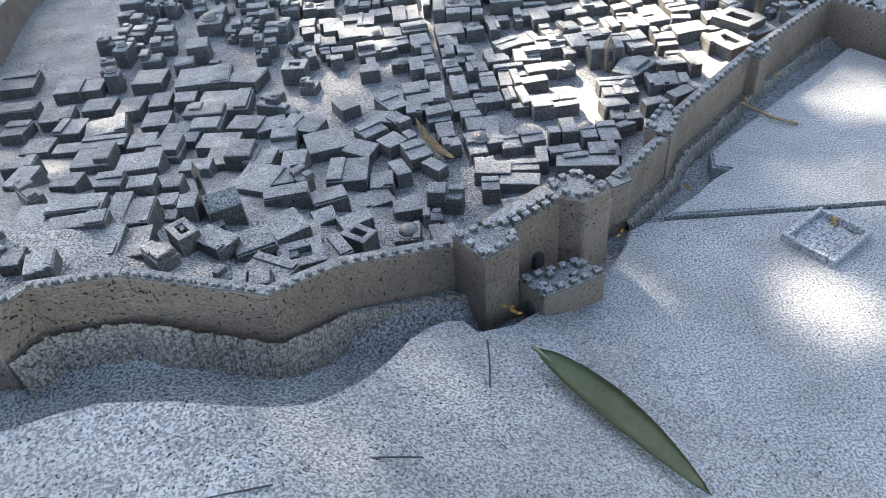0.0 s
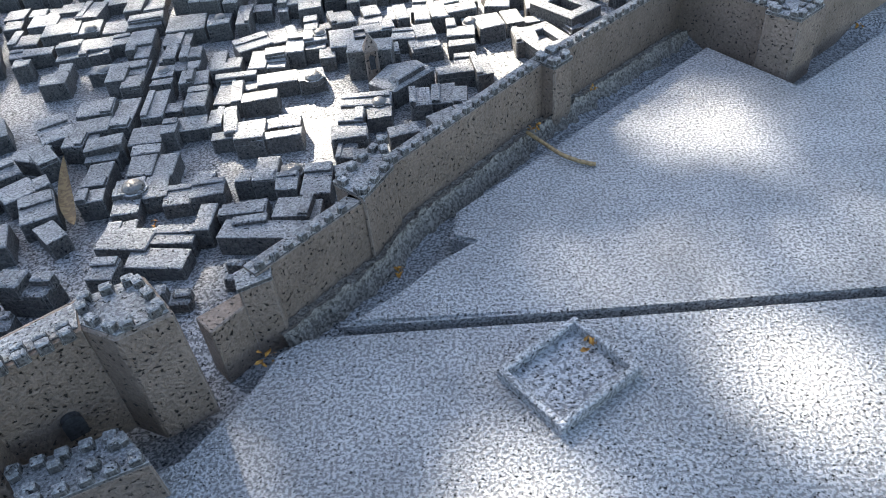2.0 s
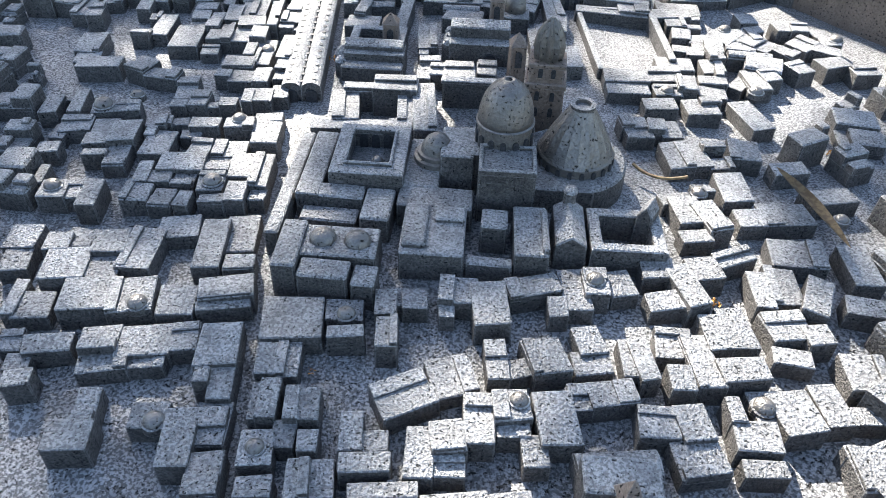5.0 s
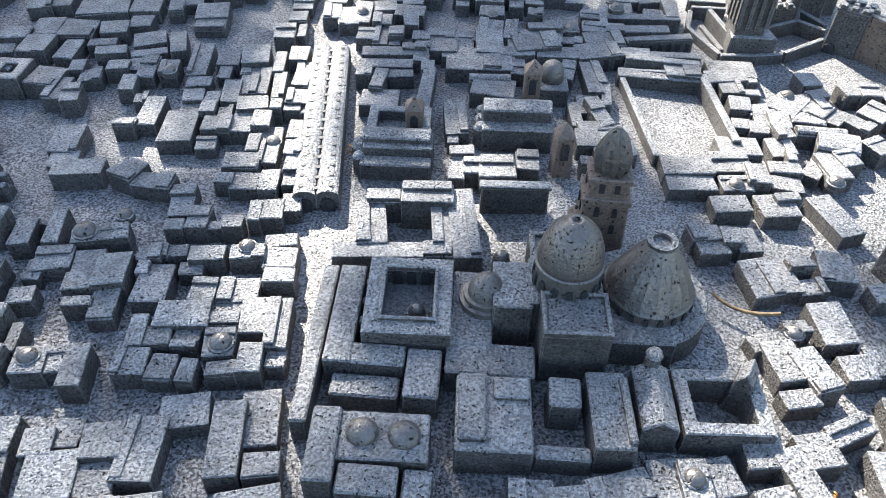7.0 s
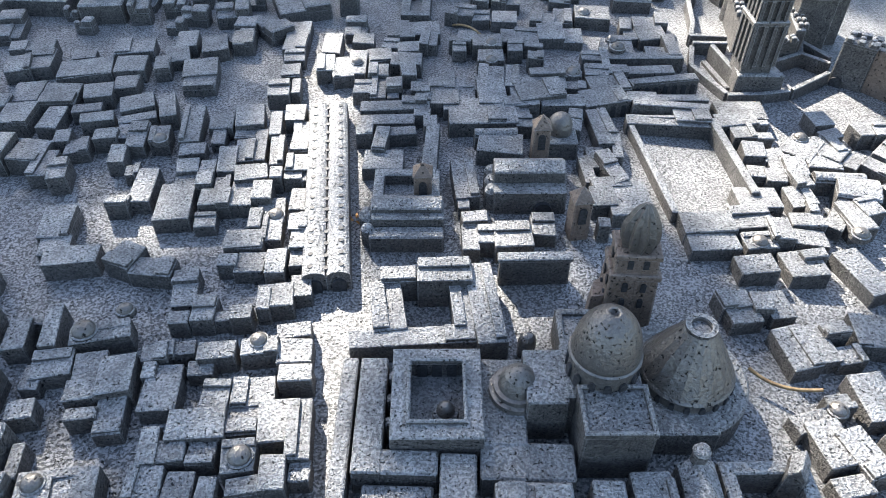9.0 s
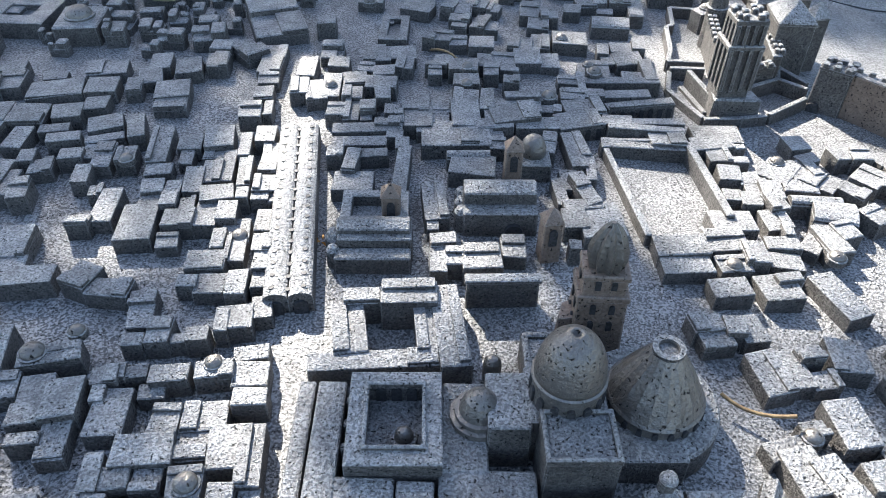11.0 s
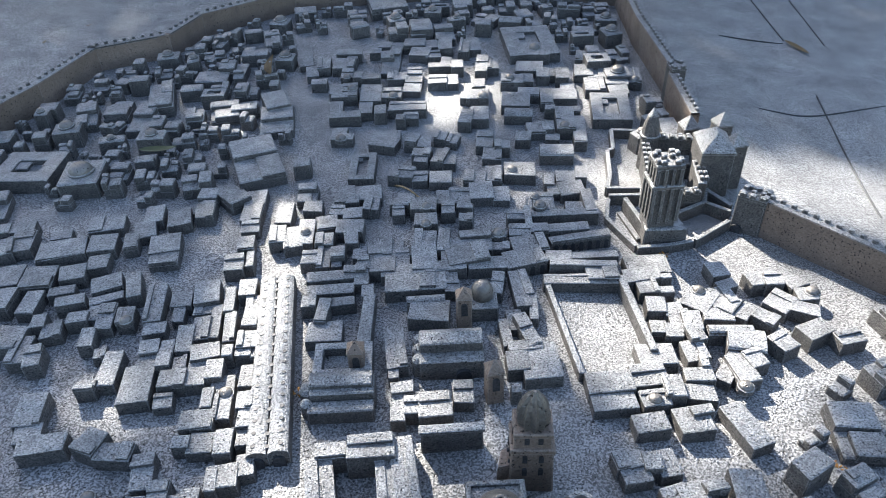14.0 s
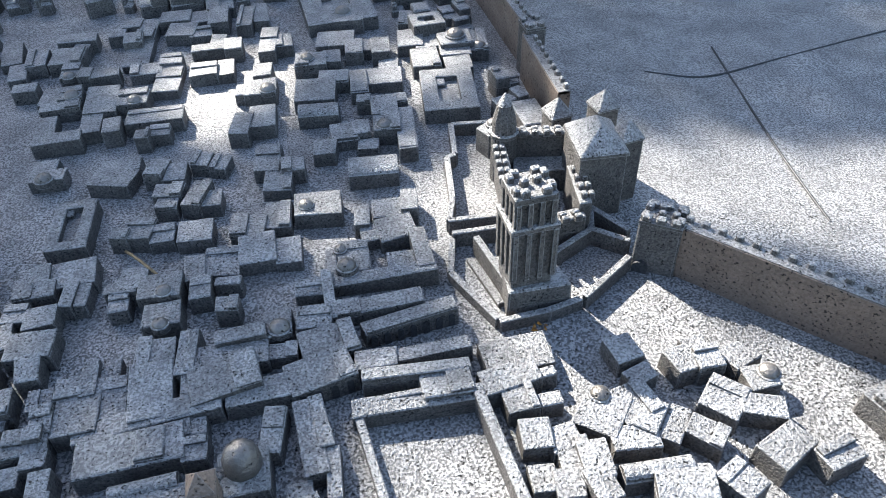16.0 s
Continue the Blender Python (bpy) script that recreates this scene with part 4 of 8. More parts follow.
def petals(x, y, z, size, label, mat=None, n=7):
    rnd = random.Random(int(x * 1000 + y * 77))
    bm = bmesh.new()
    for i in range(n):
        a = rnd.uniform(0, 6.28)
        c = Vector((rnd.uniform(-0.5, 0.5) * size, rnd.uniform(-0.5, 0.5) * size, 0.012 + rnd.random() * size * 0.25))
        turn = Euler((rnd.uniform(-0.9, 0.9), rnd.uniform(-0.9, 0.9), a)).to_matrix()
        k = size * rnd.uniform(0.35, 0.6)
        bm.faces.new([bm.verts.new(c + turn @ Vector(p) * k) for p in ((-0.6, 0, 0), (-0.2, 0.25, 0.1), (0.3, 0.2, 0.05), (0.6, 0, -0.1), (0.2, -0.25, 0.1))])
    bmesh.ops.solidify(bm, geom=bm.faces[:], thickness=0.005)
    return tagged(part("dry_blossom", bm, mat or PETAL, at=spot(x, y, z)), label, "blossom", "dry blossoms")


for x, y, z, s in ((1.03, 2.315, -0.03, 0.07), (0.205, 1.50, 0.005, 0.09), (1.58, 1.97, 0.01, 0.06), (0.70, 1.99, -0.03, 0.07), (0.17, 2.585, -0.02, 0.07), (1.045, 6.31, -0.03, 0.06), (1.1, 6.335, -0.03, 0.05),
                   (1.49, 6.62, -0.03, 0.07), (-0.33, 5.68, 0.02, 0.08), (1.21, 4.3, 0.02, 0.05), (1.85, 5.25, 0.02, 0.05), (1.84, 5.3, -0.03, 0.05), (1.5, 3.06, -0.02, 0.07), (-0.52, 1.77, 0.05, 0.06), (1.76, 3.33, -0.02, 0.05), (2.9, 3.66, 0.01, 0.05), (0.0, 3.89, 0.0, 0.04)):
    petals(x, y, z, s * 0.7, "crumpled dry orange blossom on the metal")

# straight and curved seams let into the outer plates
SEAM = [((2.586, 8.337), (2.87, 8.252), (3.31, 8.371), (4.4, 8.6)), ((3.12, 8.61), (2.98, 7.8), (2.84, 6.99)), ((2.7, 9.68), (3.21, 9.56)), ((3.24, 9.62), (3.28, 10.7)), ((3.54, 9.5), (3.63, 10.6))]
for line in SEAM:
    twig([(x, y, ground(x, y) + 0.001) for p, q in zip(line, line[1:]) for x, y in (p, tuple(Vector(p).lerp(Vector(q), 0.5)))] + [(*line[-1], ground(*line[-1]) + 0.001)], 0.006, "dark seam in the pale plate", DARK).name = "seam"
for line in (((-1.3, 0.62), (-0.85, 0.73), (-0.6, 0.78)), ((-0.45, 0.86), (-0.3, 0.88), (-0.12, 0.87)), ((0.1, 1.38), (0.12, 1.15), (0.08, 0.95))):
    twig([(x, y, -0.001) for x, y in line], 0.0035, "fine dark seam in the pale plate", DARK).name = "seam"


# ---- plinth, and unseen paving added round the model to bounce warm light ----
tagged(part("plinth", block(0, 5, 12.5, 14.5, -9.0, -0.55), PAVING), "stone plinth under the city model", "plinth", kind="structure")
bm = bmesh.new()
bmesh.ops.create_grid(bm, x_segments=2, y_segments=2, size=400)
ob = part("ground", bm, PAVING)
ob.location.z = -0.9
tagged(ob, "unseen warm grey paving added to bounce light upwards", "paving", kind="structure")


FAR = []


def far_house(*row):
    FAR.append(house(*row))


def join_far():
    """Houses past counting become one mesh."""
    verts, faces, kinds = [], [], []
    for root in FAR:
        for o in (root, *root.children):
            m = root.matrix_basis @ o.matrix_basis if o is not root else root.matrix_basis
            base = len(verts)
            verts += [tuple(m @ v.co) for v in o.data.vertices]
            for p in o.data.polygons:
                faces.append([base + i for i in p.vertices])
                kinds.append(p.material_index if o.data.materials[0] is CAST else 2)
    for root in FAR:
        for o in (*root.children, root):
            bpy.data.objects.remove(o)
    me = bpy.data.meshes.new("far_houses")
    me.from_pydata(verts, [], faces)
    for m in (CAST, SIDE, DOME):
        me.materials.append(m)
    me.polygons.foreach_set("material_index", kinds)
    tagged(new("far_houses", me), "crowded small grey cast-metal houses with flat roofs", "houses", kind="stuff")


# ---- houses of the city, each a cluster of blocks ----
cast_house([(-0.649, 4.268, 0.114, 0.208, 0.07, 3.9), (-0.574, 4.398, 0.15, 0.115, 0.058, 10.4), (-0.429, 4.309, 0.096, 0.243, 0.079, 8.7), (-0.363, 4.398, 0.118, 0.191, 0.051, 8.3), (-0.317, 4.247, 0.109, 0.078, 0.065, 10.4)])
cast_house([(-0.323, 4.128, 0.174, 0.108, 0.075, 15.7), (-0.311, 4.065, 0.17, 0.041, 0.063, 17.1)])
cast_house([(-0.596, 4.064, 0.143, 0.157, 0.072, 13.8), (-0.458, 4.069, 0.119, 0.128, 0.06, 10.8), (-0.725, 4.042, 0.17, 0.149, 0.081, 11.3)], domes=[(-0.56, 4.025, 0.033)])
cast_house([(-0.854, 4.164, 0.146, 0.153, 0.076, 12.1), (-0.742, 4.169, 0.112, 0.103, 0.064, 11.5), (-0.753, 4.273, 0.115, 0.12, 0.085, 10.5), (-0.867, 4.3, 0.086, 0.107, 0.057, 8.6)])
cast_house([(-0.924, 4.256, 0.086, 0.092, 0.076, 12.5)])
cast_house([(-1.055, 4.271, 0.116, 0.116, 0.067, 6.9), (-1.028, 4.173, 0.099, 0.114, 0.055, 13.9)])
cast_house([(-0.493, 3.905, 0.161, 0.115, 0.066, 12.6), (-0.584, 3.818, 0.153, 0.074, 0.054, 15.3), (-0.616, 3.886, 0.116, 0.102, 0.075, 12.3), (-0.477, 3.898, 0.113, 0.166, 0.047, 11), (-0.383, 3.933, 0.087, 0.113, 0.061, 13.8)])
cast_house([(-0.27, 3.908, 0.129, 0.171, 0.079, 10.1), (-0.224, 3.782, 0.075, 0.116, 0.067, 8.9), (-0.279, 3.788, 0.048, 0.058, 0.088, 9.2)])
cast_house([(-0.761, 3.857, 0.145, 0.075, 0.07, 15), (-0.874, 3.859, 0.072, 0.086, 0.058, 14), (-0.779, 3.721, 0.083, 0.064, 0.079, 13.5), (-0.824, 3.794, 0.078, 0.07, 0.051, 12.4)])
cast_house([(-0.943, 4.013, 0.044, 0.158, 0.07, 8.3), (-0.881, 3.997, 0.121, 0.113, 0.058, 11.6)])
cast_house([(-0.561, 3.571, 0.129, 0.101, 0.082, 11), (-0.56, 3.674, 0.065, 0.123, 0.07, 11.7)])
cast_house([(-0.256, 3.666, 0.181, 0.068, 0.074, 8.5), (-0.386, 3.663, 0.108, 0.094, 0.062, 8.5), (-0.274, 3.578, 0.088, 0.141, 0.083, 8.7), (-0.209, 3.662, 0.084, 0.148, 0.055, 7.1), (-0.181, 3.509, 0.097, 0.137, 0.069, 9.8)], domes=[(-0.36, 3.644, 0.032)])
cast_house([(-0.082, 4.028, 0.187, 0.164, 0.079, 8.7), (0.059, 4.091, 0.124, 0.097, 0.067, 7.2), (0.083, 3.988, 0.118, 0.047, 0.088, 8.4)], domes=[(0.069, 4.068, 0.031)])
cast_house([(-0.121, 3.879, 0.066, 0.123, 0.074, 7.5), (-0.064, 3.89, 0.072, 0.133, 0.062, 7.1)])
cast_house([(0.013, 3.741, 0.1, 0.122, 0.076, 8.2), (-0.096, 3.747, 0.078, 0.138, 0.064, 9.4), (-0.079, 3.744, 0.063, 0.136, 0.085, 5.7), (-0.014, 3.654, 0.071, 0.094, 0.057, 4.1), (0.054, 3.632, 0.061, 0.077, 0.071, 8.7)])
cast_house([(-0.075, 3.601, 0.093, 0.112, 0.068, 9.6)], domes=[(-0.074, 3.598, 0.027)])
cast_house([(-0.046, 3.488, 0.102, 0.071, 0.076, 7.7)])
cast_house([(0.056, 3.522, 0.066, 0.115, 0.08, 10.2), (0.112, 3.536, 0.07, 0.116, 0.068, 8.8)])
cast_house([(0.161, 3.674, 0.069, 0.127, 0.074, 7.2), (0.225, 3.659, 0.084, 0.069, 0.062, 8.7), (0.215, 3.582, 0.138, 0.061, 0.083, 8)])
cast_house([(0.271, 3.514, 0.183, 0.048, 0.078, 9.8)])
cast_house([(0.348, 3.633, 0.081, 0.161, 0.077, 3.5), (0.425, 3.612, 0.096, 0.082, 0.065, 7.6), (0.412, 3.683, 0.098, 0.105, 0.086, 12.6)])
cast_house([(0.287, 3.798, 0.173, 0.105, 0.067, 29.4), (0.405, 3.894, 0.139, 0.146, 0.055, 21), (0.26, 3.841, 0.166, 0.049, 0.076, 30.7)])
cast_house([(0.179, 4.128, 0.075, 0.119, 0.078, 6.8), (0.265, 4.161, 0.085, 0.093, 0.066, 9), (0.202, 4, 0.071, 0.127, 0.087, 7.9), (0.218, 4.17, 0.046, 0.087, 0.059, 6.4)])
cast_house([(0.393, 4.201, 0.127, 0.123, 0.075, 1.6), (0.364, 4.147, 0.054, 0.103, 0.063, 6.4), (0.496, 4.154, 0.111, 0.188, 0.084, 9.1)])
cast_house([(0.623, 4.257, 0.178, 0.094, 0.071, 19.1), (0.759, 4.269, 0.095, 0.187, 0.059, 7.2), (0.823, 4.291, 0.085, 0.127, 0.08, 5.7), (0.902, 4.324, 0.094, 0.122, 0.052, 14.3), (0.704, 4.183, 0.065, 0.092, 0.066, 7.4)], domes=[(0.819, 4.294, 0.031)])
cast_house([(0.528, 3.955, 0.072, 0.154, 0.066, 9.1), (0.597, 3.947, 0.094, 0.075, 0.054, 19.6), (0.67, 3.984, 0.121, 0.139, 0.075, 18.1), (0.803, 3.996, 0.123, 0.092, 0.047, 10.9), (0.796, 4.071, 0.093, 0.113, 0.061, 16.8)])
cast_house([(0.95, 4.006, 0.061, 0.154, 0.08, 14.3), (0.911, 4.017, 0.056, 0.148, 0.068, 5.6)])
cast_house([(1.122, 4.032, 0.088, 0.21, 0.074, 9.9), (1.049, 4.098, 0.117, 0.117, 0.062, 0.9), (1.052, 3.956, 0.077, 0.099, 0.083, 7.6)])
cast_house([(1.032, 4.396, 0.124, 0.1, 0.078, 6.5), (1.046, 4.267, 0.135, 0.084, 0.066, 15), (1.116, 4.324, 0.086, 0.204, 0.087, 18.5)])
cast_house([(1.187, 4.424, 0.107, 0.116, 0.08, 15.2), (1.296, 4.505, 0.161, 0.07, 0.068, 27.2)])
cast_house([(1.175, 4.731, 0.114, 0.164, 0.077, 12.4), (1.189, 4.603, 0.125, 0.07, 0.065, 14.3), (1.25, 4.701, 0.092, 0.169, 0.086, 21), (1.153, 4.82, 0.157, 0.076, 0.058, 17.4)])
cast_house([(1.176, 4.146, 0.073, 0.155, 0.081, 8.5), (1.251, 4.182, 0.09, 0.169, 0.069, 13.8), (1.232, 4.003, 0.148, 0.095, 0.09, 9.6)])
cast_house([(1.407, 4.214, 0.144, 0.127, 0.072, 12.4), (1.403, 4.1, 0.13, 0.077, 0.06, -4.1), (1.494, 4.182, 0.092, 0.085, 0.081, 12.3)])
cast_house([(1.359, 4.36, 0.07, 0.175, 0.079, 1.6), (1.436, 4.396, 0.113, 0.184, 0.067, 1.1), (1.53, 4.346, 0.088, 0.185, 0.088, -20.5)])
cast_house([(1.522, 4.564, 0.193, 0.148, 0.073, -2.8)])
cast_house([(0.494, 3.746, 0.09, 0.162, 0.081, 4.4), (0.587, 3.732, 0.098, 0.057, 0.069, 7.7), (0.575, 3.793, 0.109, 0.103, 0.09, 9), (0.643, 3.678, 0.074, 0.102, 0.062, 7.4)], domes=[(0.596, 3.808, 0.028)])
cast_house([(0.699, 3.775, 0.119, 0.179, 0.08, 11.2)])
cast_house([(0.856, 3.885, 0.144, 0.087, 0.068, 14.3), (0.767, 3.863, 0.078, 0.093, 0.056, 10.4)])
cast_house([(0.855, 3.654, 0.224, 0.098, 0.083, 10.1)], kind="v")
cast_house([(0.972, 3.804, 0.115, 0.11, 0.069, 1), (1.074, 3.711, 0.138, 0.119, 0.057, 14.5), (1.07, 3.812, 0.095, 0.122, 0.078, 14)])
cast_house([(1.233, 3.789, 0.131, 0.106, 0.081, 2.7), (1.237, 3.7, 0.125, 0.06, 0.069, 3.8), (1.186, 3.865, 0.048, 0.093, 0.09, 6.2), (1.286, 3.903, 0.098, 0.119, 0.062, 9.3), (1.357, 3.887, 0.126, 0.145, 0.076, 14.2)], domes=[(1.273, 3.897, 0.034)])
cast_house([(1.464, 3.929, 0.087, 0.148, 0.073, 13), (1.565, 3.911, 0.104, 0.064, 0.061, 1), (1.592, 4.052, 0.126, 0.139, 0.082, 0.3)])
cast_house([(1.514, 3.733, 0.105, 0.142, 0.076, 6.5)])
cast_house([(1.4, 4.739, 0.114, 0.099, 0.071, 10.6), (1.533, 4.785, 0.203, 0.122, 0.059, 12)])
cast_house([(1.615, 5.075, 0.153, 0.086, 0.074, 13.2)])
cast_house([(1.727, 4.913, 0.203, 0.096, 0.072, 16.4)], domes=[(1.726, 4.769, 0.027)])
cast_house([(1.723, 4.537, 0.102, 0.206, 0.072, 3.7)])
cast_house([(1.68, 4.333, 0.128, 0.088, 0.075, -8.2)])
cast_house([(-0.393, 3.175, 0.132, 0.187, 0.075, 35.7)])
cast_house([(-0.655, 3.172, 0.123, 0.157, 0.08, 33.6)])
cast_house([(-0.235, 3.177, 0.156, 0.128, 0.077, 10.6), (-0.143, 3.282, 0.088, 0.236, 0.065, 4.9), (-0.266, 3.303, 0.153, 0.118, 0.086, 10.1)])
cast_house([(-0.266, 3.07, 0.089, 0.095, 0.081, 3.8), (-0.218, 3.095, 0.075, 0.082, 0.069, 12), (-0.127, 3.03, 0.149, 0.09, 0.09, 13.8), (-0.123, 2.975, 0.134, 0.062, 0.062, 8.1)])
cast_house([(-0.343, 2.968, 0.082, 0.146, 0.08, 40.7), (-0.427, 3.017, 0.136, 0.114, 0.068, -12)])
cast_house([(-0.481, 2.869, 0.151, 0.123, 0.082, 40.5), (-0.364, 2.77, 0.13, 0.128, 0.07, 40.3), (-0.27, 2.787, 0.057, 0.081, 0.091, 34.7)])
cast_house([(-0.231, 2.652, 0.125, 0.169, 0.077, 27.1)])
cast_house([(-0.132, 2.525, 0.076, 0.13, 0.069, 45.6)])
cast_house([(-0.302, 2.497, 0.08, 0.153, 0.08, 25.8)])
cast_house([(-0.053, 2.698, 0.098, 0.077, 0.081, 10.5), (-0.085, 2.835, 0.093, 0.172, 0.069, 8.6)])
cast_house([(0.071, 2.875, 0.102, 0.139, 0.08, 8.9), (0.154, 2.886, 0.086, 0.153, 0.068, 5.5)])
cast_house([(0.046, 2.988, 0.116, 0.069, 0.075, 10.3), (0.009, 3.106, 0.13, 0.136, 0.063, 8.8), (0.098, 3.126, 0.063, 0.108, 0.084, 9), (0.16, 3.186, 0.131, 0.109, 0.056, 13.5)])
cast_house([(-0.02, 3.317, 0.091, 0.219, 0.077, 7.5), (0.056, 3.301, 0.083, 0.084, 0.065, 11), (0.147, 3.342, 0.093, 0.169, 0.086, 7.4)])
cast_house([(0.455, 3.484, 0.177, 0.111, 0.069, 13.4), (0.246, 3.429, 0.072, 0.241, 0.057, 2.9), (0.307, 3.376, 0.048, 0.176, 0.078, 10), (0.326, 3.495, 0.083, 0.153, 0.05, 10.9), (0.595, 3.508, 0.129, 0.112, 0.064, 15.7), (0.411, 3.337, 0.159, 0.08, 0.073, 6.9)], domes=[(0.613, 3.467, 0.039)])
cast_house([(0.432, 3.067, 0.122, 0.153, 0.079, 7.1), (0.262, 3.198, 0.065, 0.149, 0.067, 8.3), (0.339, 3.148, 0.059, 0.187, 0.088, 14.2), (0.321, 3.076, 0.099, 0.059, 0.06, 7.1), (0.562, 3.046, 0.149, 0.051, 0.074, 7.7), (0.576, 3.122, 0.094, 0.09, 0.083, 5.1), (0.479, 3.128, 0.108, 0.08, 0.064, 16.5)])
cast_house([(0.066, 2.746, 0.111, 0.12, 0.075, 12.9), (0.082, 2.653, 0.102, 0.102, 0.063, 8.9)], domes=[(0.09, 2.731, 0.044)])
cast_house([(0.161, 2.752, 0.091, 0.132, 0.071, 10.4), (0.252, 2.709, 0.104, 0.114, 0.059, 9.7), (0.361, 2.713, 0.122, 0.094, 0.08, 7.4), (0.317, 2.814, 0.072, 0.085, 0.052, 9.7)])
cast_house([(0.116, 2.518, 0.107, 0.098, 0.067, 9), (0.238, 2.513, 0.166, 0.06, 0.055, 11.7)])
cast_house([(0.394, 2.553, 0.061, 0.145, 0.08, 2), (0.509, 2.6, 0.168, 0.092, 0.068, 5.3), (0.554, 2.522, 0.122, 0.042, 0.089, 5.9), (0.649, 2.552, 0.075, 0.075, 0.061, 0.6)])
cast_house([(0.548, 2.806, 0.085, 0.171, 0.082, 3.2), (0.475, 2.779, 0.063, 0.091, 0.07, 4), (0.64, 2.714, 0.082, 0.097, 0.091, 5.2), (0.633, 2.815, 0.089, 0.089, 0.063, 4.7), (0.741, 2.734, 0.107, 0.184, 0.077, 3.4)], domes=[(0.643, 2.802, 0.038)])
cast_house([(0.739, 2.576, 0.081, 0.12, 0.067, 2.3)])
cast_house([(0.859, 3.251, 0.209, 0.088, 0.079, 3.4), (0.917, 3.179, 0.105, 0.114, 0.067, 4.2), (0.817, 3.127, 0.102, 0.095, 0.088, 2.8)], domes=[(0.912, 3.231, 0.032)])
cast_house([(0.818, 3.025, 0.143, 0.119, 0.073, 9.9), (0.819, 2.922, 0.076, 0.103, 0.061, -0.1), (0.894, 2.869, 0.093, 0.078, 0.082, 6.6)])
cast_house([(0.837, 2.812, 0.107, 0.066, 0.068, 22.7)])
cast_house([(1.073, 3.263, 0.092, 0.138, 0.071, 5.3), (1.162, 3.295, 0.102, 0.143, 0.059, 1), (1.232, 3.254, 0.059, 0.118, 0.08, -1)])
cast_house([(1.022, 3.019, 0.12, 0.074, 0.078, 15.3)])
cast_house([(1.17, 3.094, 0.13, 0.085, 0.08, 32.4), (1.247, 3.162, 0.066, 0.085, 0.068, 25.2)])
cast_house([(1.21, 3.466, 0.163, 0.088, 0.067, 6.8), (1.25, 3.555, 0.102, 0.132, 0.055, 3.3), (1.319, 3.482, 0.076, 0.194, 0.076, 10.4)])
cast_house([(1.593, 3.703, 0.182, 0.238, 0.076, 29.2)], kind="c")
cast_house([(1.788, 3.84, 0.236, 0.137, 0.067, 25.6)])
cast_house([(0.297, 8.88, 0.184, 0.08, 0.077, 2.7), (0.346, 8.972, 0.083, 0.159, 0.065, -5.2), (0.432, 8.876, 0.095, 0.14, 0.086, 0.3)])
cast_house([(0.283, 8.653, 0.146, 0.131, 0.071, -1.5), (0.392, 8.671, 0.094, 0.152, 0.059, -0.7)])
cast_house([(0.622, 8.883, 0.102, 0.276, 0.08, -6.4), (0.702, 8.885, 0.09, 0.164, 0.068, 0)])
cast_house([(0.583, 8.553, 0.107, 0.146, 0.082, -2.9)])
cast_house([(0.568, 8.399, 0.165, 0.145, 0.074, -4.6), (0.471, 8.412, 0.053, 0.118, 0.062, -4.5)], domes=[(0.605, 8.358, 0.041)])
cast_house([(0.476, 8.079, 0.093, 0.187, 0.082, -10.6), (0.573, 8.14, 0.131, 0.209, 0.07, -2.9)])
cast_house([(0.591, 7.783, 0.117, 0.191, 0.071, -5.2), (0.631, 7.626, 0.125, 0.153, 0.059, -6.4), (0.697, 7.701, 0.107, 0.097, 0.08, -1.7)])
cast_house([(0.507, 7.332, 0.144, 0.135, 0.067, -6), (0.621, 7.386, 0.111, 0.168, 0.055, -4.4)])
cast_house([(0.783, 7.402, 0.197, 0.144, 0.076, -4.6)], domes=[(0.737, 7.394, 0.032)])
cast_house([(0.3, 7.345, 0.143, 0.133, 0.067, -4)])
cast_house([(0.316, 7.118, 0.081, 0.144, 0.069, 3.3), (0.41, 7.142, 0.137, 0.155, 0.057, -4.1), (0.438, 7.011, 0.103, 0.047, 0.078, -6.1)])
cast_house([(0.087, 7.396, 0.118, 0.127, 0.073, -11.8), (0.174, 7.362, 0.108, 0.108, 0.061, -0.2), (0.015, 7.375, 0.074, 0.068, 0.082, -9.2)])
cast_house([(-0.184, 7.487, 0.159, 0.305, 0.076, -0.3)], kind="c")
cast_house([(-0.354, 7.872, 0.161, 0.085, 0.068, -0.1), (-0.378, 7.963, 0.112, 0.106, 0.056, -1.5)], domes=[(-0.357, 7.837, 0.038)])
cast_house([(-0.067, 7.798, 0.187, 0.137, 0.067, -15.7), (-0.052, 7.902, 0.184, 0.097, 0.055, 1.4)])
cast_house([(0.12, 7.81, 0.088, 0.142, 0.08, -15.1), (0.196, 7.778, 0.093, 0.131, 0.068, -6.1)])
cast_house([(0.307, 7.848, 0.086, 0.105, 0.071, -16.9), (0.382, 7.815, 0.078, 0.108, 0.059, -16.9)])
cast_house([(0.181, 7.628, 0.129, 0.089, 0.081, -8.9), (0.175, 7.551, 0.093, 0.079, 0.069, -6.3)])
cast_house([(0.299, 7.583, 0.089, 0.176, 0.08, -18), (0.354, 7.552, 0.091, 0.109, 0.068, -3.1)])
cast_house([(0.071, 8.256, 0.277, 0.12, 0.072, -1.3), (0.1, 8.129, 0.101, 0.087, 0.06, -1.6), (0.031, 8.083, 0.068, 0.079, 0.081, -3.9), (0.099, 8.635, 0.141, 0.267, 0.053, -4.3), (-0.018, 8.745, 0.168, 0.117, 0.067, 0.9), (0.106, 8.81, 0.12, 0.114, 0.076, 1.3), (-0.082, 8.962, 0.148, 0.283, 0.057, -1.9)])
cast_house([(-0.048, 8.442, 0.152, 0.141, 0.073, 0.3)], domes=[(-0.037, 8.401, 0.036)])
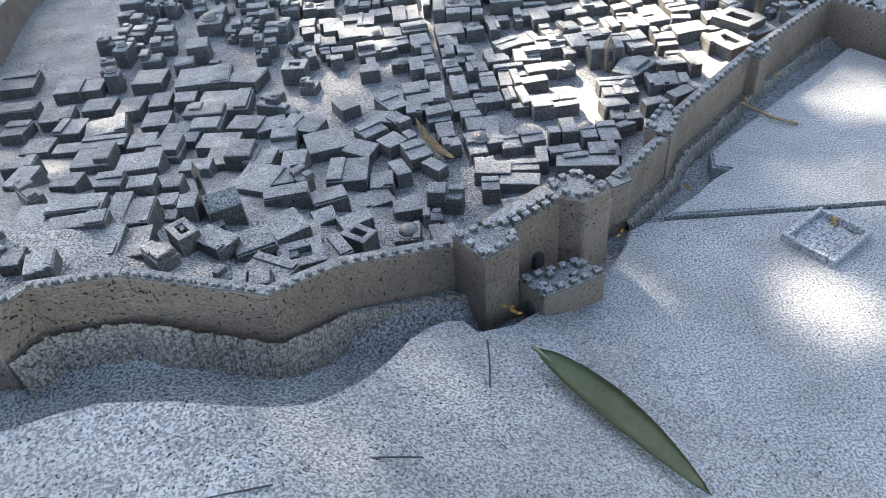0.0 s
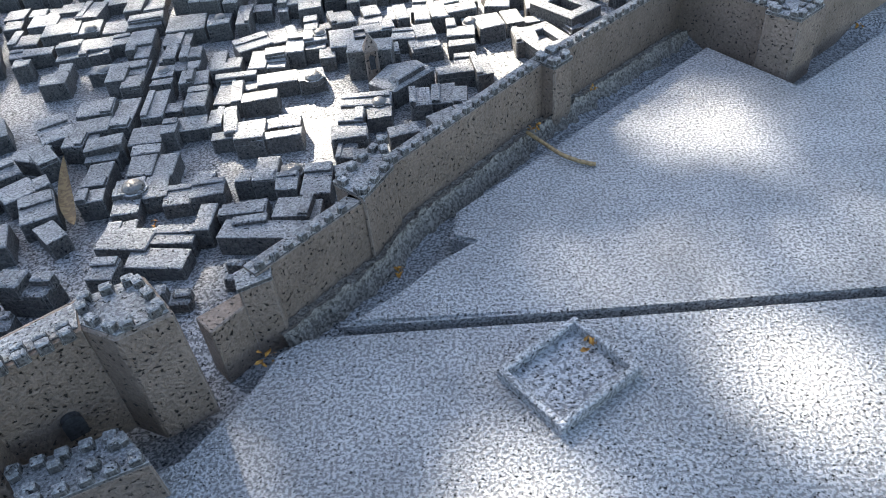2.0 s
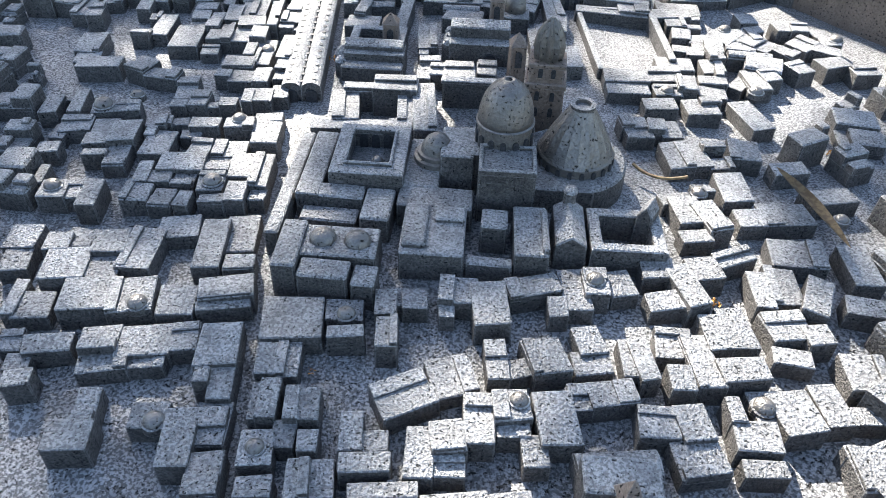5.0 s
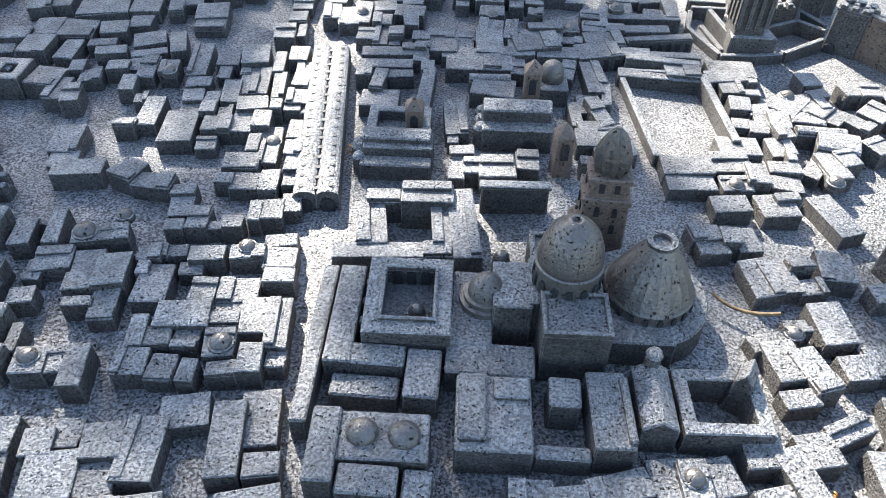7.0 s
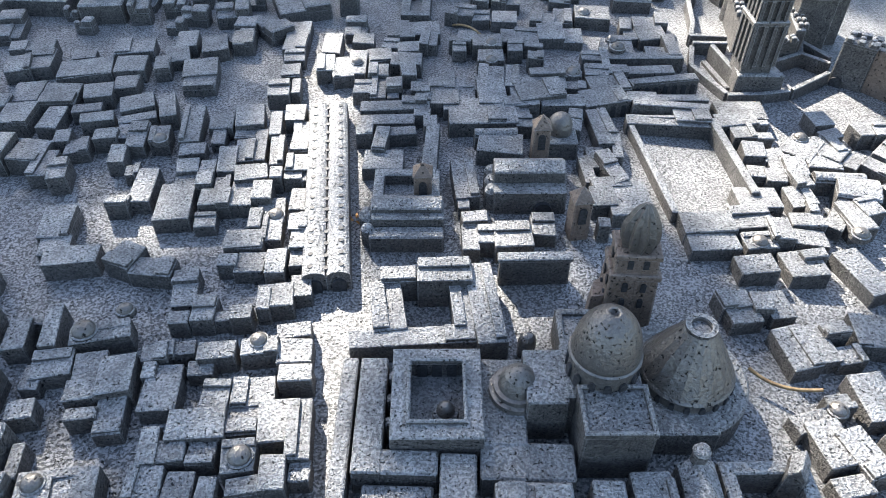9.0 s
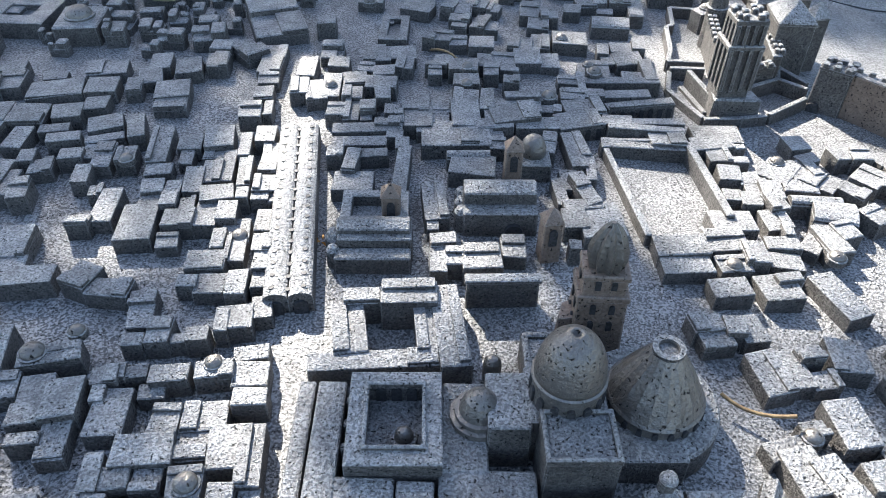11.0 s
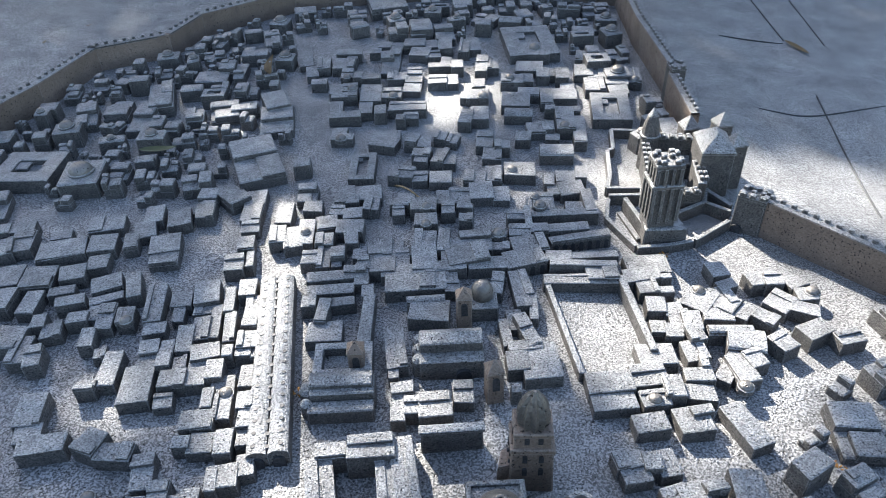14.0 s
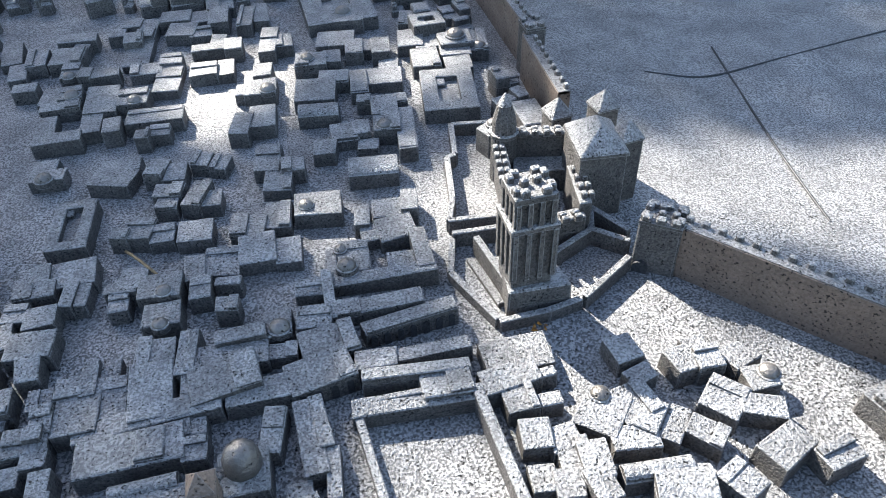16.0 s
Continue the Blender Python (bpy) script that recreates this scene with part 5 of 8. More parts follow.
cast_house([(-0.199, 8.459, 0.155, 0.255, 0.074, 0.8), (-0.223, 8.266, 0.1, 0.172, 0.062, 2.6), (-0.118, 8.189, 0.086, 0.129, 0.083, 3.2)])
cast_house([(-0.391, 8.437, 0.197, 0.075, 0.076, 1.7), (-0.462, 8.555, 0.095, 0.185, 0.064, -3.7), (-0.356, 8.536, 0.119, 0.124, 0.085, 3.8)], domes=[(-0.341, 8.499, 0.038)])
cast_house([(-0.361, 8.153, 0.225, 0.095, 0.076, 0.8), (-0.432, 8.265, 0.097, 0.211, 0.064, 5)])
cast_house([(-0.222, 8.728, 0.153, 0.084, 0.075, 2.2), (-0.405, 8.801, 0.1, 0.147, 0.063, -1.5), (-0.316, 8.74, 0.07, 0.11, 0.084, -2.6)], domes=[(-0.4, 8.739, 0.033)])
cast_house([(-0.443, 8.962, 0.173, 0.182, 0.076, -2.4), (-0.395, 9.069, 0.09, 0.09, 0.064, -2.7)])
cast_house([(-0.426, 9.163, 0.211, 0.112, 0.081, 3.8), (-0.216, 9.2, 0.092, 0.116, 0.069, -3.7), (-0.114, 9.077, 0.107, 0.133, 0.09, 1.9), (-0.049, 9.219, 0.091, 0.247, 0.062, -4.5), (-0.139, 9.295, 0.11, 0.128, 0.076, -4.2)])
cast_house([(0.139, 9.148, 0.168, 0.153, 0.074, -9.4), (0.246, 9.106, 0.129, 0.118, 0.062, 5.4)])
cast_house([(0.095, 9.327, 0.182, 0.166, 0.073, -1.4), (0.23, 9.32, 0.114, 0.168, 0.061, -0.8), (0.343, 9.276, 0.116, 0.23, 0.082, -0.5)])
cast_house([(0.5, 9.227, 0.092, 0.273, 0.078, -5.6), (0.579, 9.281, 0.091, 0.251, 0.066, 2.3)])
cast_house([(-0.604, 8.989, 0.109, 0.214, 0.07, 5.5), (-0.759, 9.101, 0.11, 0.265, 0.058, 8.9)])
cast_house([(-0.603, 8.667, 0.123, 0.098, 0.071, 3.1), (-0.684, 8.872, 0.092, 0.209, 0.059, 9.4)])
cast_house([(0.064, 7.045, 0.12, 0.05, 0.082, -0.9), (0.098, 7.101, 0.103, 0.128, 0.07, -7.5), (0.201, 7.024, 0.155, 0.131, 0.091, -1.3)], domes=[(0.221, 6.983, 0.03)])
cast_house([(-0.246, 7.117, 0.154, 0.089, 0.074, 2.7)])
cast_house([(-0.12, 7.069, 0.051, 0.133, 0.075, -5.8), (-0.075, 7.065, 0.05, 0.13, 0.063, -2.2)])
cast_house([(-0.29, 7.011, 0.088, 0.089, 0.066, -4.8)])
cast_house([(-0.2, 6.971, 0.114, 0.111, 0.073, 2.8)])
cast_house([(-0.2, 6.835, 0.16, 0.135, 0.075, -1.5), (-0.223, 6.857, 0.078, 0.074, 0.063, -1.8), (-0.149, 6.795, 0.054, 0.06, 0.084, -0.7)])
cast_house([(-0.039, 6.627, 0.094, 0.103, 0.066, 3.3), (-0.127, 6.6, 0.083, 0.094, 0.054, 1.9), (0.017, 6.648, 0.054, 0.158, 0.075, 1.6), (0.064, 6.667, 0.076, 0.144, 0.047, 3.1)])
cast_house([(0.217, 6.67, 0.133, 0.192, 0.076, -0.1), (0.147, 6.626, 0.041, 0.112, 0.064, -13), (0.177, 6.683, 0.05, 0.199, 0.085, -2.8)])
cast_house([(0.316, 6.69, 0.07, 0.191, 0.076, -3.8), (0.457, 6.661, 0.236, 0.112, 0.064, 1.8), (0.484, 6.73, 0.175, 0.065, 0.085, 4.8)])
cast_house([(0.608, 6.766, 0.104, 0.133, 0.067, 0.1), (0.619, 6.649, 0.108, 0.072, 0.055, -3.5)], domes=[(0.614, 6.737, 0.038)])
cast_house([(0.73, 6.758, 0.128, 0.105, 0.076, -3.1), (0.723, 6.914, 0.109, 0.086, 0.064, 0.1)])
cast_house([(0.77, 6.644, 0.195, 0.145, 0.073, 9)], kind="a")
cast_house([(1.016, 9.136, 0.315, 0.261, 0.077, -7.2), (0.979, 8.84, 0.21, 0.165, 0.065, -8)], domes=[(1.048, 9.13, 0.048)])
cast_house([(1.067, 8.711, 0.101, 0.165, 0.072, -4.1), (1.141, 8.733, 0.072, 0.127, 0.06, -8.9), (1.21, 8.678, 0.106, 0.172, 0.081, -6)])
cast_house([(0.832, 8.617, 0.171, 0.134, 0.077, -3.8), (0.947, 8.65, 0.099, 0.156, 0.065, -2.6)], domes=[(0.814, 8.617, 0.037)])
cast_house([(0.836, 8.303, 0.204, 0.196, 0.078, -7), (0.932, 8.435, 0.162, 0.14, 0.066, -5.8)])
cast_house([(0.837, 8.126, 0.198, 0.109, 0.081, -5.3)], kind="v")
cast_house([(1.054, 8.355, 0.094, 0.243, 0.067, -3.9), (1.188, 8.398, 0.187, 0.165, 0.055, -6.2), (1.059, 8.165, 0.074, 0.072, 0.076, -10.1), (1.229, 8.531, 0.108, 0.108, 0.048, -4.9)])
cast_house([(1.148, 8.088, 0.136, 0.187, 0.077, -3.1), (1.228, 8.161, 0.079, 0.095, 0.065, -2.1)])
cast_house([(1.138, 7.934, 0.134, 0.143, 0.081, -5.9), (1.219, 7.892, 0.086, 0.369, 0.069, -4.6)], domes=[(1.126, 7.907, 0.037)])
cast_house([(0.844, 7.814, 0.105, 0.114, 0.07, -9.6), (0.941, 7.933, 0.131, 0.152, 0.058, -1.6), (1.017, 7.93, 0.088, 0.116, 0.079, -1.3), (1.037, 7.817, 0.105, 0.1, 0.051, -6.9)])
cast_house([(1.036, 7.619, 0.218, 0.137, 0.088, -4.8)], kind="v")
cast_house([(0.95, 7.287, 0.066, 0.119, 0.075, -6.1), (1.054, 7.329, 0.128, 0.123, 0.063, -3.1), (1.148, 7.339, 0.074, 0.141, 0.084, -7.8)])
cast_house([(1.4, 8.992, 0.093, 0.164, 0.071, -12.6)])
cast_house([(1.379, 8.739, 0.147, 0.185, 0.072, -6.5), (1.47, 8.701, 0.132, 0.177, 0.06, -9.4)])
cast_house([(1.593, 8.56, 0.175, 0.107, 0.071, -5.8), (1.736, 8.668, 0.111, 0.249, 0.059, -6.4)], domes=[(1.73, 8.585, 0.038)])
cast_house([(1.422, 8.5, 0.148, 0.196, 0.072, -2.4), (1.581, 8.433, 0.152, 0.158, 0.06, -2.5)])
cast_house([(1.479, 8.17, 0.266, 0.39, 0.076, -5.4)], kind="c")
cast_house([(0.986, 6.94, 0.408, 0.058, 0.071, 0.2), (0.805, 7.028, 0.047, 0.2, 0.059, -5.5), (1.146, 7.046, 0.067, 0.221, 0.08, 0.8), (1.07, 7.009, 0.115, 0.107, 0.052, -2.4), (0.893, 7.059, 0.124, 0.174, 0.066, -2.9)], domes=[(0.847, 7.101, 0.025)])
cast_house([(1.049, 6.712, 0.345, 0.069, 0.072, 9.5)], kind="a")
cast_house([(0.911, 6.538, 0.148, 0.082, 0.078, -3.2), (1.102, 6.55, 0.257, 0.057, 0.066, 4.2), (1.029, 6.461, 0.352, 0.045, 0.087, -2)])
cast_house([(1.367, 6.491, 0.232, 0.143, 0.066, 4)])
cast_house([(1.326, 6.309, 0.106, 0.106, 0.075, 2.5), (1.429, 6.396, 0.088, 0.041, 0.063, 5.4)])
cast_house([(1.34, 6.177, 0.101, 0.109, 0.078, -6.6), (1.415, 6.151, 0.105, 0.095, 0.066, 8.2), (1.478, 6.054, 0.094, 0.13, 0.087, -2.1), (1.32, 6.037, 0.083, 0.1, 0.059, -5.5), (1.386, 6.003, 0.088, 0.098, 0.073, -9.8)])
cast_house([(1.558, 6.22, 0.147, 0.165, 0.071, -39.4)], domes=[(1.57, 6.275, 0.032)])
cast_house([(1.71, 6.44, 0.099, 0.119, 0.07, 10.6), (1.729, 6.339, 0.102, 0.072, 0.058, 18.5)])
cast_house([(1.879, 6.353, 0.104, 0.114, 0.079, 10.2), (1.945, 6.415, 0.093, 0.063, 0.067, 5.2), (1.955, 6.334, 0.094, 0.095, 0.088, -0.2), (2.07, 6.346, 0.124, 0.102, 0.06, 20.1)])
cast_house([(2.088, 6.239, 0.106, 0.102, 0.07, -0.6)], domes=[(2.116, 6.246, 0.035)])
cast_house([(1.942, 6.193, 0.13, 0.137, 0.069, -44.9)])
cast_house([(2.041, 6.137, 0.142, 0.084, 0.073, -20.2)])
cast_house([(1.694, 6.172, 0.078, 0.128, 0.077, -40.9), (1.757, 6.136, 0.07, 0.148, 0.065, -41.6)])
cast_house([(1.622, 6.113, 0.154, 0.09, 0.068, -7.5)])
cast_house([(1.835, 6.089, 0.127, 0.092, 0.071, -45.4)])
cast_house([(1.64, 5.997, 0.213, 0.065, 0.086, -2.3)], kind="v")
cast_house([(2.033, 5.992, 0.108, 0.172, 0.079, -64.1)])
cast_house([(2.17, 5.939, 0.086, 0.133, 0.073, -76.9)])
cast_house([(1.858, 5.918, 0.117, 0.099, 0.08, -60.2)])
cast_house([(0.21, 6.461, 0.447, 0.078, 0.069, 5.5)])
cast_house([(0.573, 6.489, 0.272, 0.093, 0.071, 3.4)])
cast_house([(0.173, 6.344, 0.316, 0.131, 0.076, 4.6), (0.095, 6.36, 0.085, 0.119, 0.064, 2.5), (0.233, 6.35, 0.092, 0.122, 0.085, 2.8), (0.348, 6.402, 0.081, 0.067, 0.057, 1.6)])
cast_house([(-0.14, 6.456, 0.125, 0.061, 0.08, 0.6), (-0.101, 6.377, 0.086, 0.068, 0.068, 1.4), (-0.06, 6.276, 0.067, 0.099, 0.089, 1.1)])
cast_house([(0.722, 6.338, 0.044, 0.204, 0.073, 8.1), (0.744, 6.163, 0.045, 0.171, 0.061, -2.1)])
cast_house([(0.58, 6.334, 0.07, 0.166, 0.07, -9)])
cast_house([(0.226, 6.215, 0.193, 0.057, 0.083, 3.8)], kind="v")
cast_house([(-1.399, 6.404, 0.161, 0.115, 0.074, 19.9), (-1.368, 6.299, 0.175, 0.062, 0.062, 23.1), (-1.251, 6.373, 0.079, 0.205, 0.083, 18)])
cast_house([(-1.322, 6.159, 0.084, 0.174, 0.069, 6.6), (-1.398, 6.195, 0.06, 0.113, 0.057, 6), (-1.357, 6.011, 0.074, 0.133, 0.078, 8.2)])
cast_house([(-1.221, 6.152, 0.088, 0.12, 0.079, 9.1)], domes=[(-1.202, 6.11, 0.031)])
cast_house([(-1.454, 6.149, 0.107, 0.076, 0.079, 8)])
cast_house([(-1.185, 5.818, 0.093, 0.214, 0.069, 3.3), (-1.269, 5.924, 0.068, 0.074, 0.057, 8.4), (-1.253, 5.711, 0.096, 0.068, 0.078, 4.3)])
cast_house([(-1.031, 5.718, 0.137, 0.22, 0.07, 6.1), (-1.032, 5.88, 0.095, 0.099, 0.058, 5.3), (-1.041, 5.938, 0.096, 0.091, 0.079, 9.9), (-0.897, 5.638, 0.092, 0.079, 0.051, 6.7)])
cast_house([(-0.881, 5.742, 0.13, 0.106, 0.079, 4.5), (-0.785, 5.782, 0.094, 0.161, 0.067, 3.8), (-0.702, 5.783, 0.081, 0.12, 0.088, 5.3)])
cast_house([(-0.953, 5.895, 0.072, 0.185, 0.076, 5.7), (-0.875, 5.845, 0.067, 0.09, 0.064, 8.1)])
cast_house([(-0.887, 5.986, 0.08, 0.179, 0.079, 7.2), (-0.832, 6.061, 0.086, 0.156, 0.067, 6.1), (-0.767, 5.894, 0.138, 0.1, 0.088, 10.2), (-0.779, 6.117, 0.053, 0.244, 0.06, 6.6)])
cast_house([(-1.104, 6.245, 0.091, 0.272, 0.072, 8.1), (-1.064, 6.077, 0.118, 0.082, 0.06, 6.9)])
cast_house([(-0.978, 6.273, 0.11, 0.116, 0.068, 6), (-0.975, 6.18, 0.059, 0.129, 0.056, 6.5), (-0.865, 6.311, 0.133, 0.171, 0.077, 11.3), (-0.85, 6.223, 0.126, 0.095, 0.049, 7.2)])
cast_house([(-1.442, 5.59, 0.126, 0.179, 0.071, 7.8), (-1.409, 5.471, 0.117, 0.1, 0.059, 11.3), (-1.315, 5.406, 0.203, 0.102, 0.08, 7.9)])
cast_house([(-1.123, 5.416, 0.116, 0.127, 0.079, -19.3), (-1.01, 5.368, 0.155, 0.093, 0.067, -2.2)])
cast_house([(-0.72, 5.517, 0.149, 0.109, 0.07, 7.2), (-0.63, 5.592, 0.078, 0.142, 0.058, 5.4), (-0.699, 5.63, 0.053, 0.112, 0.079, 4.3), (-0.653, 5.701, 0.108, 0.15, 0.051, 6.6)], domes=[(-0.63, 5.668, 0.033)])
cast_house([(-0.754, 5.408, 0.075, 0.071, 0.072, 5.1), (-0.672, 5.409, 0.113, 0.108, 0.06, 3), (-0.577, 5.397, 0.074, 0.13, 0.081, 5.2)])
cast_house([(-0.505, 5.519, 0.091, 0.112, 0.073, 4.1), (-0.49, 5.428, 0.092, 0.101, 0.061, 4.6), (-0.53, 5.609, 0.078, 0.094, 0.082, 6), (-0.562, 5.77, 0.07, 0.137, 0.054, 3.5)])
cast_house([(-0.602, 5.902, 0.079, 0.068, 0.073, 3.9), (-0.534, 5.907, 0.096, 0.059, 0.061, 25.8), (-0.58, 5.969, 0.126, 0.11, 0.082, 5.8)])
cast_house([(-0.609, 6.129, 0.084, 0.157, 0.073, 2.7), (-0.613, 6.249, 0.097, 0.088, 0.061, 10.3), (-0.662, 6.331, 0.093, 0.127, 0.082, 4.9)])
cast_house([(-0.735, 6.25, 0.052, 0.191, 0.081, 6), (-0.697, 6.065, 0.062, 0.197, 0.069, 6.7), (-0.667, 5.892, 0.056, 0.076, 0.09, 4.7)])
cast_house([(-0.753, 6.713, 0.099, 0.124, 0.068, 7.9), (-0.763, 6.871, 0.109, 0.103, 0.056, 5.2)])
cast_house([(-0.781, 7.006, 0.125, 0.161, 0.066, 1.9), (-0.787, 7.173, 0.128, 0.156, 0.054, 2.7)])
cast_house([(-0.774, 6.526, 0.108, 0.133, 0.081, 7.9), (-0.704, 6.571, 0.045, 0.141, 0.069, 6.3)])
cast_house([(-0.589, 6.772, 0.092, 0.156, 0.08, 6.7), (-0.511, 6.753, 0.107, 0.197, 0.068, 15.3)])
cast_house([(-0.583, 6.974, 0.101, 0.204, 0.082, 0.2)])
cast_house([(-1.774, 6.459, 0.17, 0.186, 0.073, 6.7), (-1.947, 6.489, 0.144, 0.17, 0.061, 6.5)])
cast_house([(-1.901, 6.287, 0.15, 0.169, 0.081, 1.5), (-1.742, 6.274, 0.096, 0.166, 0.069, -0.6)])
cast_house([(-1.535, 6.269, 0.145, 0.072, 0.081, 15.2), (-1.614, 6.355, 0.135, 0.074, 0.069, 13.6)])
cast_house([(-1.75, 6.698, 0.263, 0.173, 0.07, 12.6), (-1.793, 6.783, 0.121, 0.177, 0.058, 10.9)])
cast_house([(-2.084, 6.717, 0.125, 0.15, 0.078, 17.8), (-2.001, 6.78, 0.12, 0.19, 0.066, 12.1)])
cast_house([(-2.088, 6.892, 0.229, 0.102, 0.079, 13.7)])
cast_house([(-1.609, 6.49, 0.136, 0.126, 0.077, 14.5), (-1.513, 6.585, 0.117, 0.128, 0.065, 10.6)])
cast_house([(-1.543, 6.742, 0.155, 0.156, 0.074, 9.5), (-1.585, 6.931, 0.203, 0.142, 0.062, 12.3)])
cast_house([(-1.391, 6.756, 0.077, 0.148, 0.071, 13.1), (-1.349, 6.872, 0.12, 0.153, 0.059, 16.9)])
cast_house([(-1.198, 6.727, 0.171, 0.162, 0.071, 10.6), (-1.173, 6.61, 0.157, 0.107, 0.059, 7)])
cast_house([(-1.342, 7.016, 0.111, 0.163, 0.07, 8.2)])
cast_house([(-1.189, 6.98, 0.136, 0.177, 0.067, 12.8)])
cast_house([(-1.053, 7.028, 0.111, 0.144, 0.075, 7.8)])
cast_house([(-1.64, 6.135, 0.076, 0.098, 0.071, 10), (-1.558, 6.082, 0.104, 0.11, 0.059, 12.3)])
cast_house([(-1.733, 6.02, 0.139, 0.164, 0.079, -2.2), (-1.648, 5.948, 0.087, 0.184, 0.067, 2.9), (-1.555, 5.885, 0.085, 0.135, 0.088, 13.6)])
cast_house([(-0.882, 5.328, 0.098, 0.069, 0.067, 7.9), (-0.866, 5.251, 0.091, 0.122, 0.055, 9.4), (-0.85, 5.13, 0.074, 0.062, 0.076, 3.8)])
cast_house([(-0.773, 5.166, 0.085, 0.116, 0.08, 5.4), (-0.707, 5.145, 0.063, 0.045, 0.068, 9.4), (-0.646, 5.151, 0.082, 0.068, 0.089, 7.5)])
cast_house([(-0.548, 5.239, 0.124, 0.115, 0.077, 10.1), (-0.468, 5.298, 0.074, 0.107, 0.065, 9.6), (-0.583, 5.214, 0.049, 0.105, 0.086, 7)])
cast_house([(-1.081, 5.057, 0.196, 0.08, 0.081, 13.6)], domes=[(-1.132, 5.055, 0.041), (-1.029, 5.148, 0.029)])
cast_house([(-1.349, 5.041, 0.074, 0.134, 0.08, 7.3), (-1.312, 5.109, 0.1, 0.041, 0.068, 2.5), (-1.246, 5.075, 0.056, 0.187, 0.089, 10.2)])
cast_house([(-0.555, 5.015, 0.127, 0.071, 0.08, 8), (-0.442, 5.011, 0.114, 0.105, 0.068, 2.4), (-0.422, 4.909, 0.111, 0.068, 0.089, 3.2), (-0.461, 5.1, 0.121, 0.069, 0.061, 9)], domes=[(-0.561, 5.035, 0.03)])
cast_house([(-0.884, 4.985, 0.092, 0.074, 0.075, 8.1), (-0.813, 5.01, 0.108, 0.065, 0.063, 11), (-0.687, 4.993, 0.127, 0.071, 0.084, 8), (-0.731, 4.939, 0.09, 0.064, 0.056, 8.5)])
cast_house([(-1.198, 4.936, 0.13, 0.109, 0.066, 9.9), (-1.244, 4.89, 0.068, 0.104, 0.054, 3.1)])
cast_house([(-1.065, 4.834, 0.101, 0.088, 0.078, 11.8), (-1.074, 4.933, 0.104, 0.118, 0.066, 13.8), (-0.973, 4.889, 0.111, 0.158, 0.087, 10.8), (-0.953, 4.762, 0.09, 0.141, 0.059, 8.4), (-1.035, 4.753, 0.1, 0.048, 0.073, 7.9)])
cast_house([(-1.224, 4.764, 0.091, 0.081, 0.069, 12.7)])
cast_house([(-0.823, 4.834, 0.115, 0.137, 0.071, 2.9), (-0.819, 4.895, 0.089, 0.118, 0.059, 7.1), (-0.879, 4.912, 0.046, 0.067, 0.08, 7.5)])
cast_house([(-0.651, 4.825, 0.093, 0.115, 0.077, 0.9), (-0.543, 4.852, 0.138, 0.109, 0.065, 5.3), (-0.68, 4.722, 0.173, 0.107, 0.086, 5.8), (-0.559, 4.755, 0.106, 0.107, 0.058, 6.7), (-0.461, 4.748, 0.095, 0.156, 0.072, 6.5), (-0.38, 4.718, 0.076, 0.208, 0.081, 5.5), (-0.361, 4.591, 0.066, 0.078, 0.062, 2.8)])
cast_house([(-0.733, 4.638, 0.089, 0.083, 0.074, 7.5), (-0.649, 4.64, 0.088, 0.082, 0.062, 4.6), (-0.799, 4.649, 0.054, 0.125, 0.083, 6.9)])
cast_house([(-0.779, 4.54, 0.104, 0.109, 0.073, 3.1), (-0.685, 4.533, 0.089, 0.098, 0.061, 2.2), (-0.601, 4.517, 0.056, 0.093, 0.082, 0.1)])
cast_house([(-0.536, 4.623, 0.102, 0.104, 0.081, 7.4), (-0.509, 4.537, 0.097, 0.064, 0.069, 10.2), (-0.431, 4.572, 0.076, 0.112, 0.09, 5.2)], domes=[(-0.53, 4.619, 0.037)])
cast_house([(-1.073, 4.515, 0.1, 0.112, 0.076, 10.1), (-1.001, 4.53, 0.086, 0.106, 0.064, 11.1), (-0.93, 4.502, 0.072, 0.155, 0.085, 8.4)], domes=[(-1.076, 4.522, 0.033)])
cast_house([(-1.163, 4.595, 0.042, 0.122, 0.071, 7.7)])
cast_house([(-0.227, 6.421, 0.325, 0.073, 0.07, 5.1), (-0.253, 6.328, 0.249, 0.075, 0.058, 3.1), (-0.343, 6.22, 0.077, 0.09, 0.079, 3.4)])
cast_house([(-0.266, 6.155, 0.065, 0.177, 0.08, -3.9), (-0.181, 6.226, 0.134, 0.064, 0.068, 5.1), (-0.05, 6.089, 0.062, 0.325, 0.089, -1.4), (-0.245, 6.028, 0.174, 0.14, 0.061, 2.4)])
cast_house([(0.355, 6.316, 0.081, 0.084, 0.069, -0.1), (0.244, 6.141, 0.2, 0.159, 0.078, -4)])
cast_house([(0.687, 6.294, 0.072, 0.279, 0.067, 5.4)])
cast_house([(0.092, 5.9, 0.098, 0.251, 0.072, 7.9), (0.09, 5.769, 0.053, 0.093, 0.06, 3.2)])
cast_house([(0.681, 5.904, 0.173, 0.067, 0.069, 7.4), (0.6, 5.997, 0.05, 0.187, 0.057, 5.9), (0.697, 5.995, 0.071, 0.209, 0.078, 18.8), (0.649, 6.089, 0.079, 0.143, 0.05, 3.1)])
cast_house([(0.638, 5.802, 0.105, 0.12, 0.075, 5.9), (0.74, 5.813, 0.172, 0.224, 0.063, 4.7), (0.621, 5.639, 0.053, 0.06, 0.084, -2.1)])
